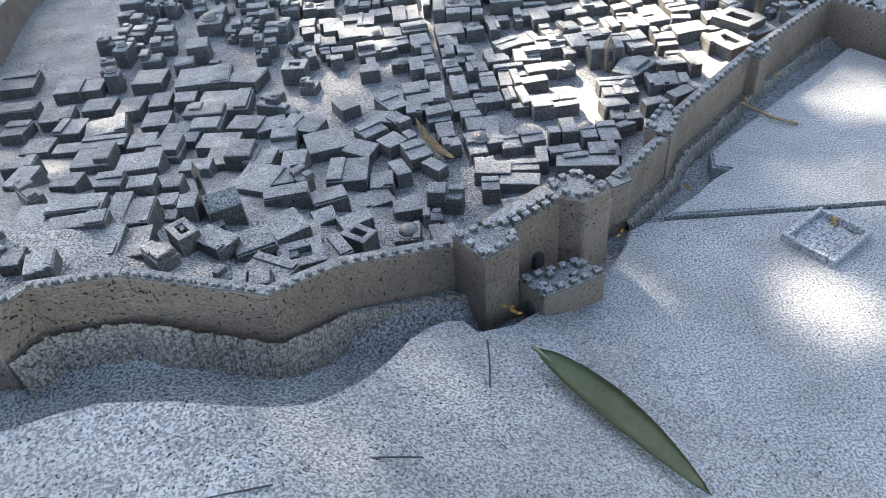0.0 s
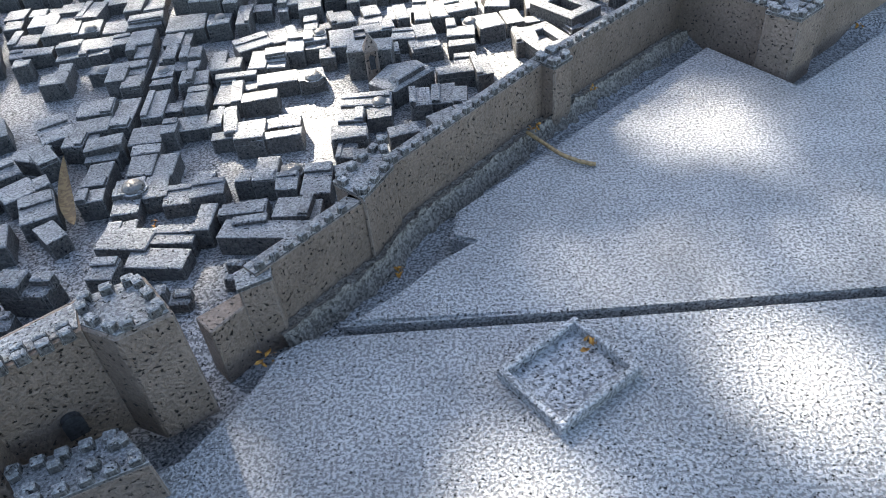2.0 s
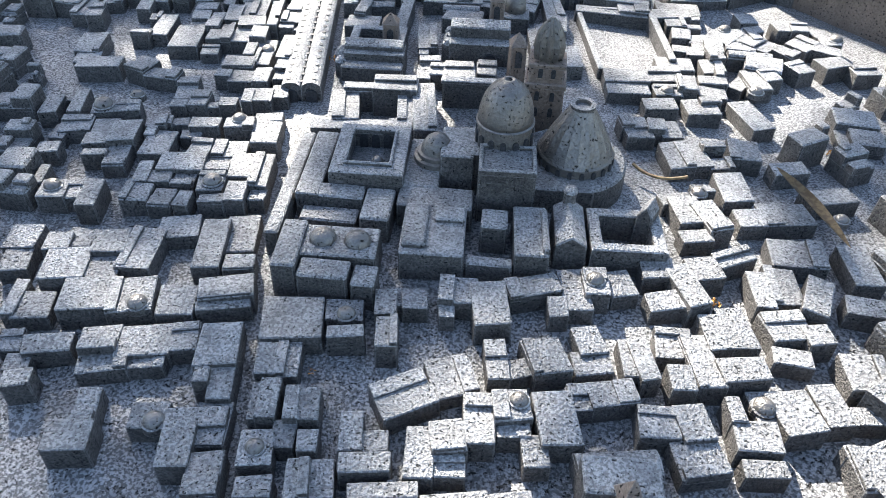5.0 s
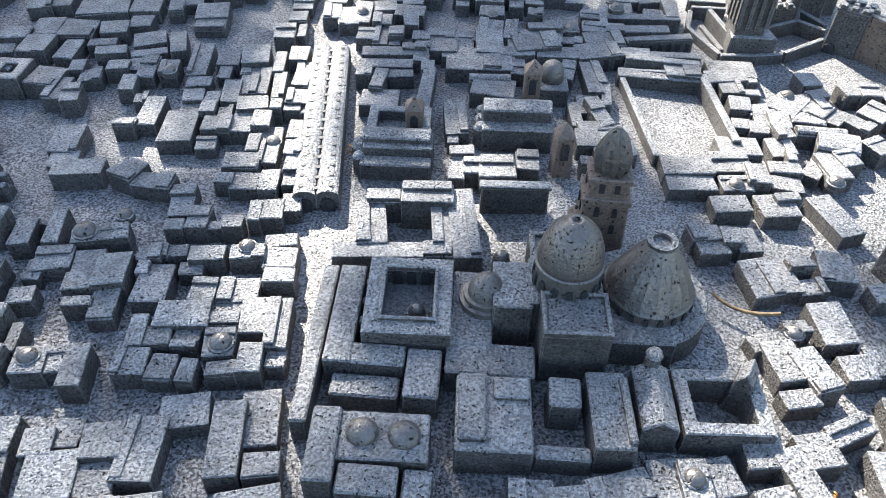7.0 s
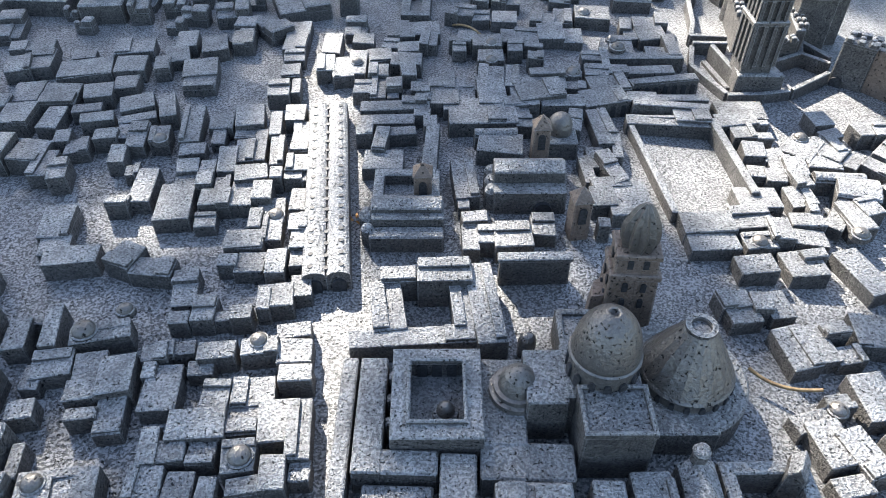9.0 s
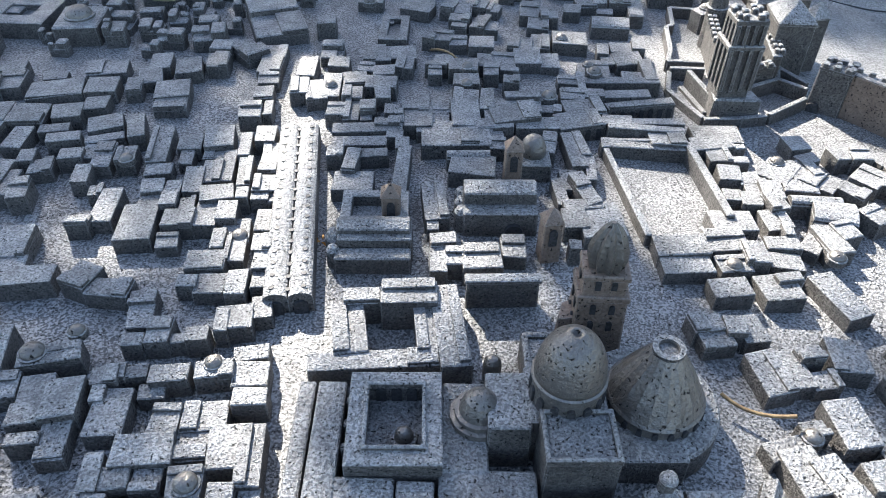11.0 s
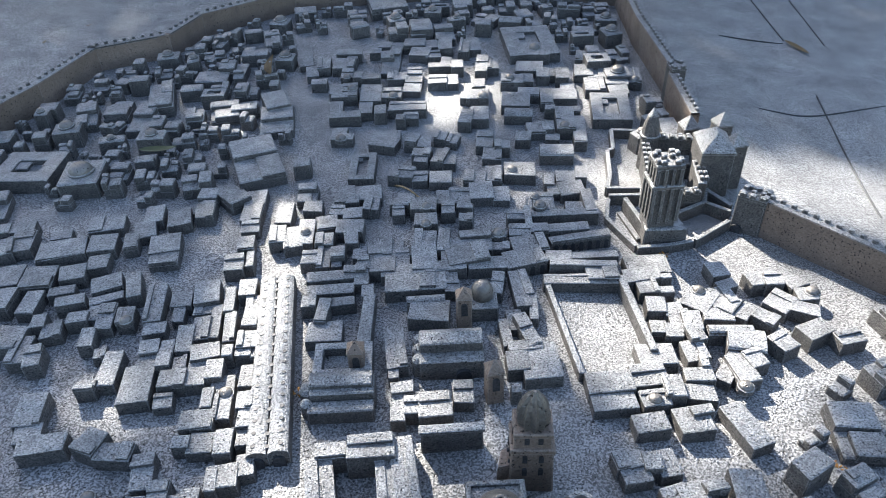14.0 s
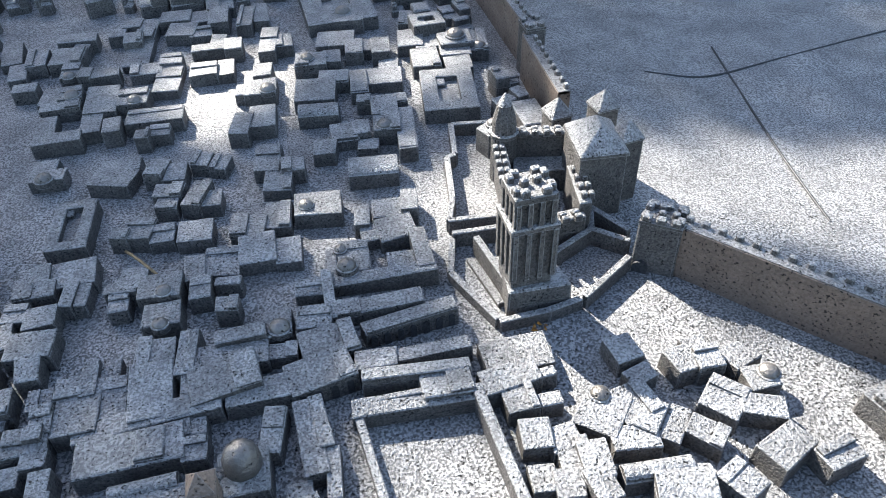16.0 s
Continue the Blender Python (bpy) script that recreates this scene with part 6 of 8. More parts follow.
cast_house([(0.179, 5.561, 0.079, 0.091, 0.079, 3.1), (0.117, 5.557, 0.067, 0.154, 0.067, 2.2), (0.274, 5.558, 0.141, 0.129, 0.088, 4), (0.395, 5.642, 0.096, 0.127, 0.06, 1.9), (0.132, 5.66, 0.104, 0.078, 0.074, 6.9)])
cast_house([(-0.003, 6.541, 0.13, 0.214, 0.069, 1.2), (0.097, 6.553, 0.089, 0.189, 0.057, 0.6)])
cast_house([(0.215, 6.553, 0.14, 0.23, 0.079, 3.4), (0.33, 6.565, 0.063, 0.205, 0.067, 2.1), (0.44, 6.554, 0.226, 0.163, 0.088, 10.2)])
cast_house([(0.732, 6.523, 0.216, 0.134, 0.079, 12.8)], kind="a")
cast_house([(0.06, 6.99, 0.077, 0.107, 0.066, 1.8)])
cast_house([(0.218, 6.884, 0.137, 0.119, 0.076, -1.1)], domes=[(0.219, 6.833, 0.029)])
cast_house([(0.344, 6.992, 0.082, 0.113, 0.08, 0.2), (0.44, 6.878, 0.086, 0.072, 0.089, -5)])
cast_house([(0.948, 6.795, 0.329, 0.078, 0.07, 0.8), (0.787, 6.869, 0.041, 0.248, 0.079, 1.1)], domes=[(0.863, 6.986, 0.037)])
cast_house([(-0.389, 6.57, 0.09, 0.115, 0.07, 2.1), (-0.315, 6.588, 0.077, 0.183, 0.058, 1.7), (-0.242, 6.6, 0.077, 0.111, 0.079, 3.5), (-0.245, 6.537, 0.064, 0.072, 0.051, 3.6)])
cast_house([(-0.439, 6.797, 0.093, 0.217, 0.074, 2.6), (-0.335, 6.89, 0.124, 0.135, 0.062, 10.4), (-0.326, 6.711, 0.105, 0.111, 0.083, 3.4)], domes=[(-0.439, 6.788, 0.029)])
cast_house([(-0.184, 6.727, 0.079, 0.123, 0.082, 7.8)])
cast_house([(-0.433, 7.047, 0.112, 0.11, 0.074, 0.2)])
cast_house([(-0.101, 6.508, 0.07, 0.111, 0.078, 2.7)])
cast_house([(-0.173, 7.188, 0.263, 0.149, 0.066, 5.3)])
cast_house([(0.539, 7.183, 0.144, 0.168, 0.068, 1.8), (0.654, 7.157, 0.1, 0.145, 0.056, 0.2)])
cast_house([(1.073, 7.2, 0.152, 0.138, 0.068, 6.2), (0.975, 7.204, 0.087, 0.109, 0.056, 3.2)])
cast_house([(1.009, 6.365, 0.398, 0.071, 0.067, 0.9), (1.114, 6.401, 0.173, 0.104, 0.076, 1.5)])
cast_house([(1.316, 6.394, 0.199, 0.103, 0.082, 9.1), (1.418, 6.294, 0.078, 0.055, 0.063, 1.2)])
cast_house([(1.43, 6.088, 0.103, 0.128, 0.068, -0.8), (1.469, 5.975, 0.087, 0.113, 0.089, 9.1)])
cast_house([(1.664, 6.23, 0.143, 0.137, 0.074, 14.2)])
cast_house([(1.694, 5.935, 0.175, 0.146, 0.086, -12.3)], kind="v")
cast_house([(1.264, 5.851, 0.177, 0.136, 0.072, 1), (1.447, 5.881, 0.112, 0.134, 0.06, 5.9), (1.465, 5.802, 0.045, 0.081, 0.081, -2.5)])
cast_house([(1.201, 5.721, 0.168, 0.129, 0.076, 5.8), (1.205, 5.604, 0.132, 0.091, 0.064, 6.5), (1.293, 5.654, 0.092, 0.125, 0.085, 0.7)], domes=[(1.201, 5.593, 0.032)])
cast_house([(1.423, 5.732, 0.134, 0.085, 0.075, -2.8), (1.41, 5.64, 0.132, 0.092, 0.063, -3.2)])
cast_house([(1.025, 5.687, 0.212, 0.128, 0.072, 5.1), (1.027, 5.586, 0.198, 0.09, 0.06, 4.6)])
cast_house([(1.157, 5.474, 0.155, 0.1, 0.069, 5.9), (1.338, 5.494, 0.149, 0.146, 0.057, 7.2), (1.379, 5.527, 0.099, 0.051, 0.078, 10.1)])
cast_house([(1.026, 5.291, 0.123, 0.087, 0.071, 11.8), (1.047, 5.224, 0.125, 0.077, 0.059, 11.1), (1.117, 5.277, 0.081, 0.091, 0.08, 1.7), (1.177, 5.284, 0.097, 0.131, 0.052, 10.3)])
cast_house([(1.183, 5.093, 0.108, 0.178, 0.068, 13), (1.271, 5.123, 0.083, 0.17, 0.056, 11.1), (1.331, 5.17, 0.098, 0.061, 0.077, 8.6), (1.353, 5.08, 0.102, 0.083, 0.049, 10.4)])
cast_house([(1.253, 4.886, 0.088, 0.064, 0.063, 10.2)], domes=[(1.233, 4.856, 0.031)])
cast_house([(1.369, 4.908, 0.119, 0.179, 0.077, 7.8)])
cast_house([(1.46, 5.179, 0.135, 0.149, 0.072, -3.4)])
cast_house([(1.546, 5.465, 0.109, 0.241, 0.067, 19.3)])
cast_house([(1.624, 5.767, 0.106, 0.174, 0.069, 10.7), (1.583, 5.795, 0.082, 0.21, 0.057, -37.1), (1.699, 5.819, 0.089, 0.107, 0.078, 16.6)], domes=[(1.604, 5.658, 0.034)])
cast_house([(-0.067, 5.066, 0.427, 0.072, 0.085, 6.1), (-0.162, 5.191, 0.116, 0.224, 0.09, 9.9), (0.1, 5.21, 0.106, 0.235, 0.095, 7.3), (-0.133, 5.328, 0.135, 0.079, 0.1, 4.7), (0.025, 5.323, 0.195, 0.107, 0.13, 4.4), (0.162, 5.206, 0.101, 0.36, 0.105, 8.4)])
cast_house([(-1.881, 2.326, 0.283, 0.151, 0.076, 7.9), (-2.074, 2.254, 0.174, 0.184, 0.064, 5.1), (-1.804, 2.167, 0.287, 0.107, 0.085, 9.4), (-1.79, 2.121, 0.168, 0.092, 0.057, 5.2)])
cast_house([(-1.644, 2.259, 0.095, 0.27, 0.079, 4.4), (-1.541, 2.251, 0.136, 0.211, 0.067, 6.2), (-1.606, 1.997, 0.155, 0.23, 0.088, 5.3), (-1.488, 2.024, 0.144, 0.226, 0.06, 9.4), (-1.724, 1.908, 0.142, 0.118, 0.074, 8.2)])
cast_house([(-1.87, 1.895, 0.134, 0.157, 0.072, 17.6), (-2.03, 1.956, 0.105, 0.148, 0.06, 8.6)])
cast_house([(-1.414, 2.314, 0.102, 0.125, 0.079, 6.4), (-1.385, 2.208, 0.1, 0.089, 0.067, 6.5), (-1.309, 2.289, 0.095, 0.115, 0.088, 5.9)])
cast_house([(-1.107, 2.006, 0.195, 0.141, 0.076, -30.5)])
cast_house([(-0.927, 1.981, 0.19, 0.178, 0.073, 28.8), (-0.801, 2.11, 0.166, 0.191, 0.061, 33.7)])
cast_house([(-0.687, 2.025, 0.135, 0.161, 0.072, 13.9), (-0.559, 1.915, 0.142, 0.161, 0.06, 33.5)])
cast_house([(-0.806, 1.791, 0.227, 0.127, 0.074, -25.5)])
cast_house([(-0.48, 2.105, 0.156, 0.095, 0.077, 31), (-0.631, 2.153, 0.116, 0.113, 0.065, 24.7)])
cast_house([(-2.015, 2.537, 0.149, 0.136, 0.073, -4.1)])
cast_house([(-1.781, 2.512, 0.146, 0.135, 0.077, 7.5), (-1.617, 2.503, 0.146, 0.11, 0.065, 5.4)])
cast_house([(-1.686, 2.683, 0.233, 0.159, 0.073, 7.1)])
cast_house([(-1.542, 2.955, 0.227, 0.185, 0.07, -3.8)])
cast_house([(-1.956, 2.887, 0.263, 0.117, 0.075, 5.9), (-2.113, 2.869, 0.236, 0.115, 0.063, 5.7), (-1.997, 3.047, 0.228, 0.201, 0.084, 19.1)])
cast_house([(-1.731, 2.883, 0.152, 0.147, 0.077, 8.8)])
cast_house([(-2.332, 2.897, 0.161, 0.155, 0.067, 3.8)])
cast_house([(-2.281, 2.593, 0.131, 0.194, 0.073, -3.2), (-2.374, 2.742, 0.177, 0.123, 0.061, 7.3)])
cast_house([(-1.442, 2.478, 0.099, 0.109, 0.073, 6.1)])
cast_house([(-1.006, 2.469, 0.202, 0.227, 0.08, -14.8), (-0.915, 2.492, 0.149, 0.174, 0.068, 17.9)])
cast_house([(-0.84, 2.335, 0.227, 0.108, 0.081, 12.9)])
cast_house([(-0.631, 2.298, 0.183, 0.122, 0.072, 22.6)])
cast_house([(-0.558, 2.494, 0.206, 0.207, 0.08, 0.6)])
cast_house([(-0.714, 2.786, 0.218, 0.204, 0.079, 21.3), (-0.523, 2.716, 0.167, 0.135, 0.067, -24.4)])
cast_house([(-0.385, 2.408, 0.121, 0.129, 0.07, 6.1), (-0.415, 2.278, 0.181, 0.125, 0.058, 29.7)])
cast_house([(-0.248, 2.2, 0.14, 0.125, 0.073, 10.5)])
cast_house([(-1.199, 3.038, 0.186, 0.157, 0.068, -7.5), (-1.056, 3.03, 0.166, 0.143, 0.056, 14.5)])
cast_house([(-0.867, 2.971, 0.225, 0.159, 0.079, -17.3)])
cast_house([(-1.376, 3.281, 0.299, 0.238, 0.077, 3.4), (-1.646, 3.38, 0.13, 0.134, 0.065, 7.9)])
cast_house([(-1.587, 3.6, 0.331, 0.243, 0.08, 8.2), (-1.324, 3.592, 0.222, 0.201, 0.068, -12.7)])
cast_house([(-1.296, 2.839, 0.225, 0.17, 0.079, -0.5)])
cast_house([(0.154, 2.462, 0.186, 0.108, 0.077, -3.7), (0.305, 2.484, 0.146, 0.094, 0.065, 0.1), (0.137, 2.309, 0.089, 0.102, 0.086, 0.9), (0.279, 2.383, 0.197, 0.09, 0.058, -2.3)])
cast_house([(0.608, 2.477, 0.302, 0.094, 0.078, -6.9), (0.688, 2.574, 0.132, 0.113, 0.087, -3.1)])
cast_house([(-0.235, 1.99, 0.122, 0.129, 0.075, 2.5)], domes=[(-0.228, 1.989, 0.049)])
cast_house([(-0.075, 1.979, 0.121, 0.135, 0.068, 11.9)])
cast_house([(-2.219, 3.076, 0.159, 0.163, 0.075, -0.5), (-2.564, 3.105, 0.151, 0.166, 0.063, 1.5)])
cast_house([(-2.372, 3.24, 0.197, 0.161, 0.066, 12.1), (-2.173, 3.364, 0.191, 0.162, 0.054, 6.1)])
cast_house([(-2.669, 3.355, 0.225, 0.146, 0.068, 9.6)])
cast_house([(-2.426, 3.557, 0.161, 0.181, 0.078, 5.2), (-2.296, 3.581, 0.142, 0.147, 0.066, 5.9)])
cast_house([(-1.954, 3.31, 0.152, 0.206, 0.067, 5.5), (-1.747, 3.149, 0.157, 0.189, 0.055, 9.5)])
cast_house([(-1.946, 3.645, 0.196, 0.219, 0.067, 5.4), (-1.79, 3.362, 0.117, 0.175, 0.055, 5.6)])
cast_house([(-2.818, 3.688, 0.226, 0.235, 0.068, 11.3)])
cast_house([(-1.033, 2.657, 0.16, 0.158, 0.08, -2.4), (-0.859, 2.652, 0.129, 0.142, 0.068, 2.3)])
cast_house([(-1.368, 2.629, 0.162, 0.115, 0.069, 3.6)])

# ---- houses of the outer quarters: x, y, front width, depth, height, turn, kind ----
house(1.705, 3.919, 0.189, 0.259, 0.120, 40.5, "c")
house(-1.080, 3.977, 0.099, 0.148, 0.092, 26.6)
house(-0.974, 3.792, 0.093, 0.169, 0.100, 25.3)
house(1.984, 5.432, 0.194, 0.278, 0.078, -5.7)
far_house(-2.327, 7.148, 0.138, 0.258, 0.092, 12.8)
far_house(-2.044, 6.341, 0.149, 0.211, 0.079, 8.7)
far_house(-2.299, 7.552, 0.379, 0.346, 0.098, -1.2, "c")
far_house(-1.910, 7.427, 0.241, 0.280, 0.119, 7.3, "d")
far_house(-1.780, 8.217, 0.154, 0.379, 0.094, -1.7)
far_house(-1.734, 8.491, 0.175, 0.402, 0.109, 14.6)
far_house(-2.001, 8.345, 0.177, 0.237, 0.082, 4.4)
far_house(-2.194, 8.251, 0.147, 0.278, 0.106, 17.0)
house(-1.076, 7.147, 0.129, 0.234, 0.082, -1.0)
house(-0.866, 7.590, 0.292, 0.482, 0.113, 20.6)
far_house(-0.827, 8.123, 0.236, 0.325, 0.092, 8.5)
far_house(-1.222, 8.271, 0.216, 0.221, 0.091, 10.8)
far_house(1.021, 9.296, 0.398, 0.565, 0.080, 4.7, "c")
far_house(-0.189, 10.267, 0.338, 0.521, 0.108, 11.6)
far_house(0.137, 9.659, 0.194, 0.342, 0.112, 6.3)
far_house(0.338, 9.495, 0.169, 0.239, 0.109, 6.5)
far_house(0.648, 10.373, 0.325, 0.348, 0.102, -6.6)
far_house(0.948, 10.435, 0.263, 0.338, 0.082, -2.4)
far_house(0.702, 9.824, 0.226, 0.163, 0.076, -26.7)
house(-0.940, 7.207, 0.149, 0.259, 0.092, 39.9)
far_house(-1.095, 8.339, 0.197, 0.211, 0.088, 10.0)
far_house(-0.868, 8.340, 0.172, 0.250, 0.114, 20.1)
far_house(-1.173, 9.207, 0.221, 0.231, 0.102, 2.6)
far_house(-1.300, 8.936, 0.214, 0.165, 0.108, 2.4)
far_house(-1.434, 8.800, 0.252, 0.200, 0.075, 0.3)
far_house(-1.088, 9.457, 0.135, 0.263, 0.110, 12.5)
house(-0.492, 7.205, 0.128, 0.173, 0.084, 3.0)
far_house(1.613, 8.650, 0.196, 0.160, 0.100, 0.2, "d")
house(-0.684, 1.862, 0.199, 0.172, 0.090, 18.5, "c")
house(-1.478, 1.718, 0.145, 0.104, 0.099, 11.7)
house(-1.162, 1.647, 0.338, 0.147, 0.111, -12.2)
house(-0.856, 1.679, 0.166, 0.150, 0.113, 9.4)
house(-0.944, 2.815, 0.151, 0.204, 0.094, 5.8)
far_house(-1.610, 2.823, 0.221, 0.176, 0.095, 3.1)
house(-1.202, 2.692, 0.267, 0.173, 0.117, 1.9)
house(-1.453, 3.079, 0.236, 0.265, 0.109, 2.7)
far_house(-1.967, 2.768, 0.227, 0.180, 0.098, 3.1)
far_house(-2.278, 5.303, 0.126, 0.173, 0.123, -0.5)
far_house(-1.694, 5.070, 0.167, 0.095, 0.132, -0.2)
far_house(2.148, 4.998, 0.119, 0.143, 0.089, 22.6, "d")
far_house(-2.324, 6.109, 0.177, 0.121, 0.107, 12.3)
far_house(-2.571, 5.221, 0.101, 0.111, 0.111, 11.5)
far_house(-2.533, 6.406, 0.195, 0.152, 0.119, 10.3)
far_house(2.401, 5.271, 0.191, 0.138, 0.115, 22.9, "d")
far_house(-2.481, 8.202, 0.106, 0.088, 0.130, 1.0, "d")
far_house(2.529, 4.477, 0.118, 0.125, 0.123, 32.5)
far_house(-0.078, 9.746, 0.153, 0.146, 0.120, 18.2, "d")
far_house(-1.413, 7.885, 0.155, 0.089, 0.098, 10.0)
far_house(-2.234, 3.732, 0.106, 0.114, 0.131, 10.8)
far_house(-1.591, 7.646, 0.135, 0.142, 0.093, 9.2)
far_house(-1.444, 9.570, 0.142, 0.133, 0.125, -12.2)
far_house(2.861, 5.302, 0.162, 0.119, 0.101, 27.8)
far_house(2.614, 5.380, 0.203, 0.108, 0.111, 32.9, "l")
far_house(2.339, 4.739, 0.136, 0.099, 0.106, 26.8, "c")
far_house(-1.116, 7.980, 0.127, 0.099, 0.104, 7.1)
far_house(1.979, 4.282, 0.140, 0.170, 0.127, 20.5)
far_house(2.462, 4.077, 0.153, 0.135, 0.113, 33.4, "c")
far_house(-2.551, 7.040, 0.179, 0.175, 0.103, -3.9)
far_house(2.668, 4.610, 0.201, 0.129, 0.098, 16.9)
far_house(2.612, 5.560, 0.142, 0.165, 0.106, 29.9)
far_house(-1.118, 8.546, 0.171, 0.156, 0.107, 3.7)
far_house(-1.730, 4.528, 0.107, 0.150, 0.099, 5.7)
far_house(1.688, 9.057, 0.166, 0.155, 0.095, 10.4)
far_house(-2.113, 5.000, 0.115, 0.133, 0.100, 4.2)
far_house(-1.569, 4.295, 0.131, 0.115, 0.094, 10.0)
far_house(-2.104, 5.607, 0.100, 0.108, 0.127, -1.5)
far_house(1.446, 10.189, 0.124, 0.136, 0.099, -5.7)
far_house(2.919, 4.791, 0.200, 0.155, 0.116, 27.2)
far_house(-2.576, 5.683, 0.202, 0.121, 0.123, 8.3)
far_house(3.007, 4.535, 0.193, 0.114, 0.120, 28.5, "c")
far_house(1.378, 9.673, 0.103, 0.092, 0.092, -1.3)
far_house(-1.862, 9.133, 0.187, 0.137, 0.107, 11.7, "d")
far_house(-2.254, 4.448, 0.158, 0.099, 0.116, -1.1)
far_house(-2.114, 4.683, 0.097, 0.131, 0.106, -0.2)
far_house(-2.588, 6.784, 0.131, 0.129, 0.129, 5.0, "l")
far_house(1.025, 9.852, 0.152, 0.175, 0.091, 14.7, "l")
far_house(3.165, 4.928, 0.173, 0.162, 0.130, 27.8)
far_house(-2.515, 7.305, 0.149, 0.104, 0.106, -0.0, "c")
far_house(2.371, 5.015, 0.107, 0.165, 0.122, 17.9, "c")
far_house(-2.452, 4.800, 0.176, 0.146, 0.103, 10.2)
far_house(-1.525, 7.432, 0.130, 0.118, 0.099, 6.6)
far_house(1.850, 4.576, 0.138, 0.112, 0.114, 29.3)
far_house(-0.880, 9.790, 0.131, 0.090, 0.098, 11.6)
far_house(2.885, 5.593, 0.109, 0.111, 0.129, 17.3)
far_house(1.716, 9.733, 0.202, 0.143, 0.093, -5.3, "d")
far_house(-0.913, 9.062, 0.148, 0.142, 0.102, -7.6, "d")
far_house(-2.831, 6.339, 0.127, 0.091, 0.114, 3.2)
far_house(-2.009, 3.885, 0.139, 0.109, 0.115, 7.9)
far_house(-2.223, 7.995, 0.191, 0.155, 0.123, 11.7, "d")
far_house(-1.605, 7.857, 0.193, 0.131, 0.131, 0.2, "d")
far_house(-0.893, 10.036, 0.200, 0.144, 0.106, 10.3)
far_house(-2.510, 5.378, 0.142, 0.143, 0.124, 10.6)
far_house(-1.337, 8.616, 0.146, 0.125, 0.093, 7.5)
far_house(-1.512, 9.197, 0.174, 0.098, 0.090, 11.5)
far_house(-2.257, 4.277, 0.191, 0.132, 0.106, 1.2)
far_house(-1.006, 8.742, 0.173, 0.088, 0.128, 13.2)
far_house(-2.729, 6.556, 0.187, 0.109, 0.119, -0.7)
far_house(-1.236, 4.177, 0.182, 0.149, 0.129, -0.7)
far_house(2.364, 4.608, 0.157, 0.097, 0.106, 28.3, "d")
far_house(-1.372, 4.817, 0.117, 0.162, 0.097, 6.0)
far_house(1.064, 10.035, 0.114, 0.089, 0.106, 2.3, "l")
far_house(1.199, 10.179, 0.127, 0.124, 0.097, 10.9)
far_house(0.307, 10.067, 0.159, 0.095, 0.098, 1.7, "c")
far_house(2.492, 5.850, 0.111, 0.166, 0.121, 17.2, "c")
far_house(-0.416, 9.788, 0.122, 0.162, 0.111, 8.8)
far_house(0.217, 10.214, 0.182, 0.125, 0.098, 3.6)
far_house(2.946, 4.324, 0.147, 0.137, 0.100, 30.0)
far_house(-1.405, 7.545, 0.111, 0.104, 0.111, 6.5)
far_house(1.732, 10.010, 0.132, 0.144, 0.094, 3.5)
far_house(-1.297, 7.678, 0.130, 0.122, 0.093, 6.8)
far_house(-1.100, 3.259, 0.147, 0.118, 0.115, -17.7)
far_house(1.432, 9.942, 0.204, 0.097, 0.125, -10.0)
far_house(1.693, 9.366, 0.157, 0.175, 0.127, 13.3, "d")
far_house(-1.761, 5.397, 0.200, 0.139, 0.099, -3.2)
far_house(2.074, 4.025, 0.115, 0.131, 0.125, 16.4)
far_house(0.663, 9.611, 0.148, 0.119, 0.120, -6.5)
far_house(-1.207, 7.465, 0.124, 0.091, 0.114, 6.6, "l")
far_house(-2.421, 8.602, 0.115, 0.169, 0.097, 4.9)
far_house(3.004, 5.011, 0.179, 0.088, 0.109, 20.9)
far_house(1.784, 4.217, 0.198, 0.146, 0.129, 25.5)
far_house(-1.627, 4.821, 0.131, 0.102, 0.123, 5.0, "l")
far_house(2.988, 4.164, 0.179, 0.112, 0.101, 32.3)
far_house(-2.217, 3.963, 0.102, 0.155, 0.120, -3.9, "d")
far_house(-1.432, 4.159, 0.118, 0.138, 0.090, 0.3)
far_house(2.808, 4.222, 0.155, 0.130, 0.111, 32.5)
far_house(-1.914, 4.673, 0.101, 0.122, 0.088, 13.4)
far_house(-1.414, 8.201, 0.125, 0.176, 0.104, 9.6)
far_house(2.236, 4.395, 0.199, 0.167, 0.131, 29.7, "c")
far_house(1.711, 5.236, 0.153, 0.096, 0.128, 31.2)
far_house(0.493, 9.898, 0.126, 0.154, 0.132, 11.0)
far_house(-2.166, 7.800, 0.103, 0.088, 0.114, 11.9)
far_house(0.895, 10.044, 0.153, 0.148, 0.104, 0.4)
far_house(-1.881, 6.010, 0.149, 0.170, 0.113, 1.4, "c")
far_house(-1.824, 8.875, 0.133, 0.117, 0.104, 11.7)
far_house(-1.714, 7.506, 0.123, 0.156, 0.095, 3.5)
far_house(0.501, 10.075, 0.181, 0.175, 0.126, 1.2, "l")
far_house(-2.113, 5.281, 0.144, 0.129, 0.107, 7.9)
far_house(-2.247, 8.695, 0.113, 0.117, 0.105, 8.1)
far_house(-2.611, 7.700, 0.173, 0.101, 0.116, 0.9)
far_house(2.102, 4.734, 0.119, 0.105, 0.131, 30.5)
far_house(-0.052, 9.574, 0.172, 0.152, 0.124, 7.1)
far_house(-2.665, 6.130, 0.158, 0.107, 0.113, 8.1)
far_house(-2.253, 5.106, 0.098, 0.147, 0.118, 9.1)
far_house(-1.949, 8.691, 0.149, 0.092, 0.132, 5.6, "l")
far_house(2.691, 5.706, 0.104, 0.167, 0.121, 20.4)
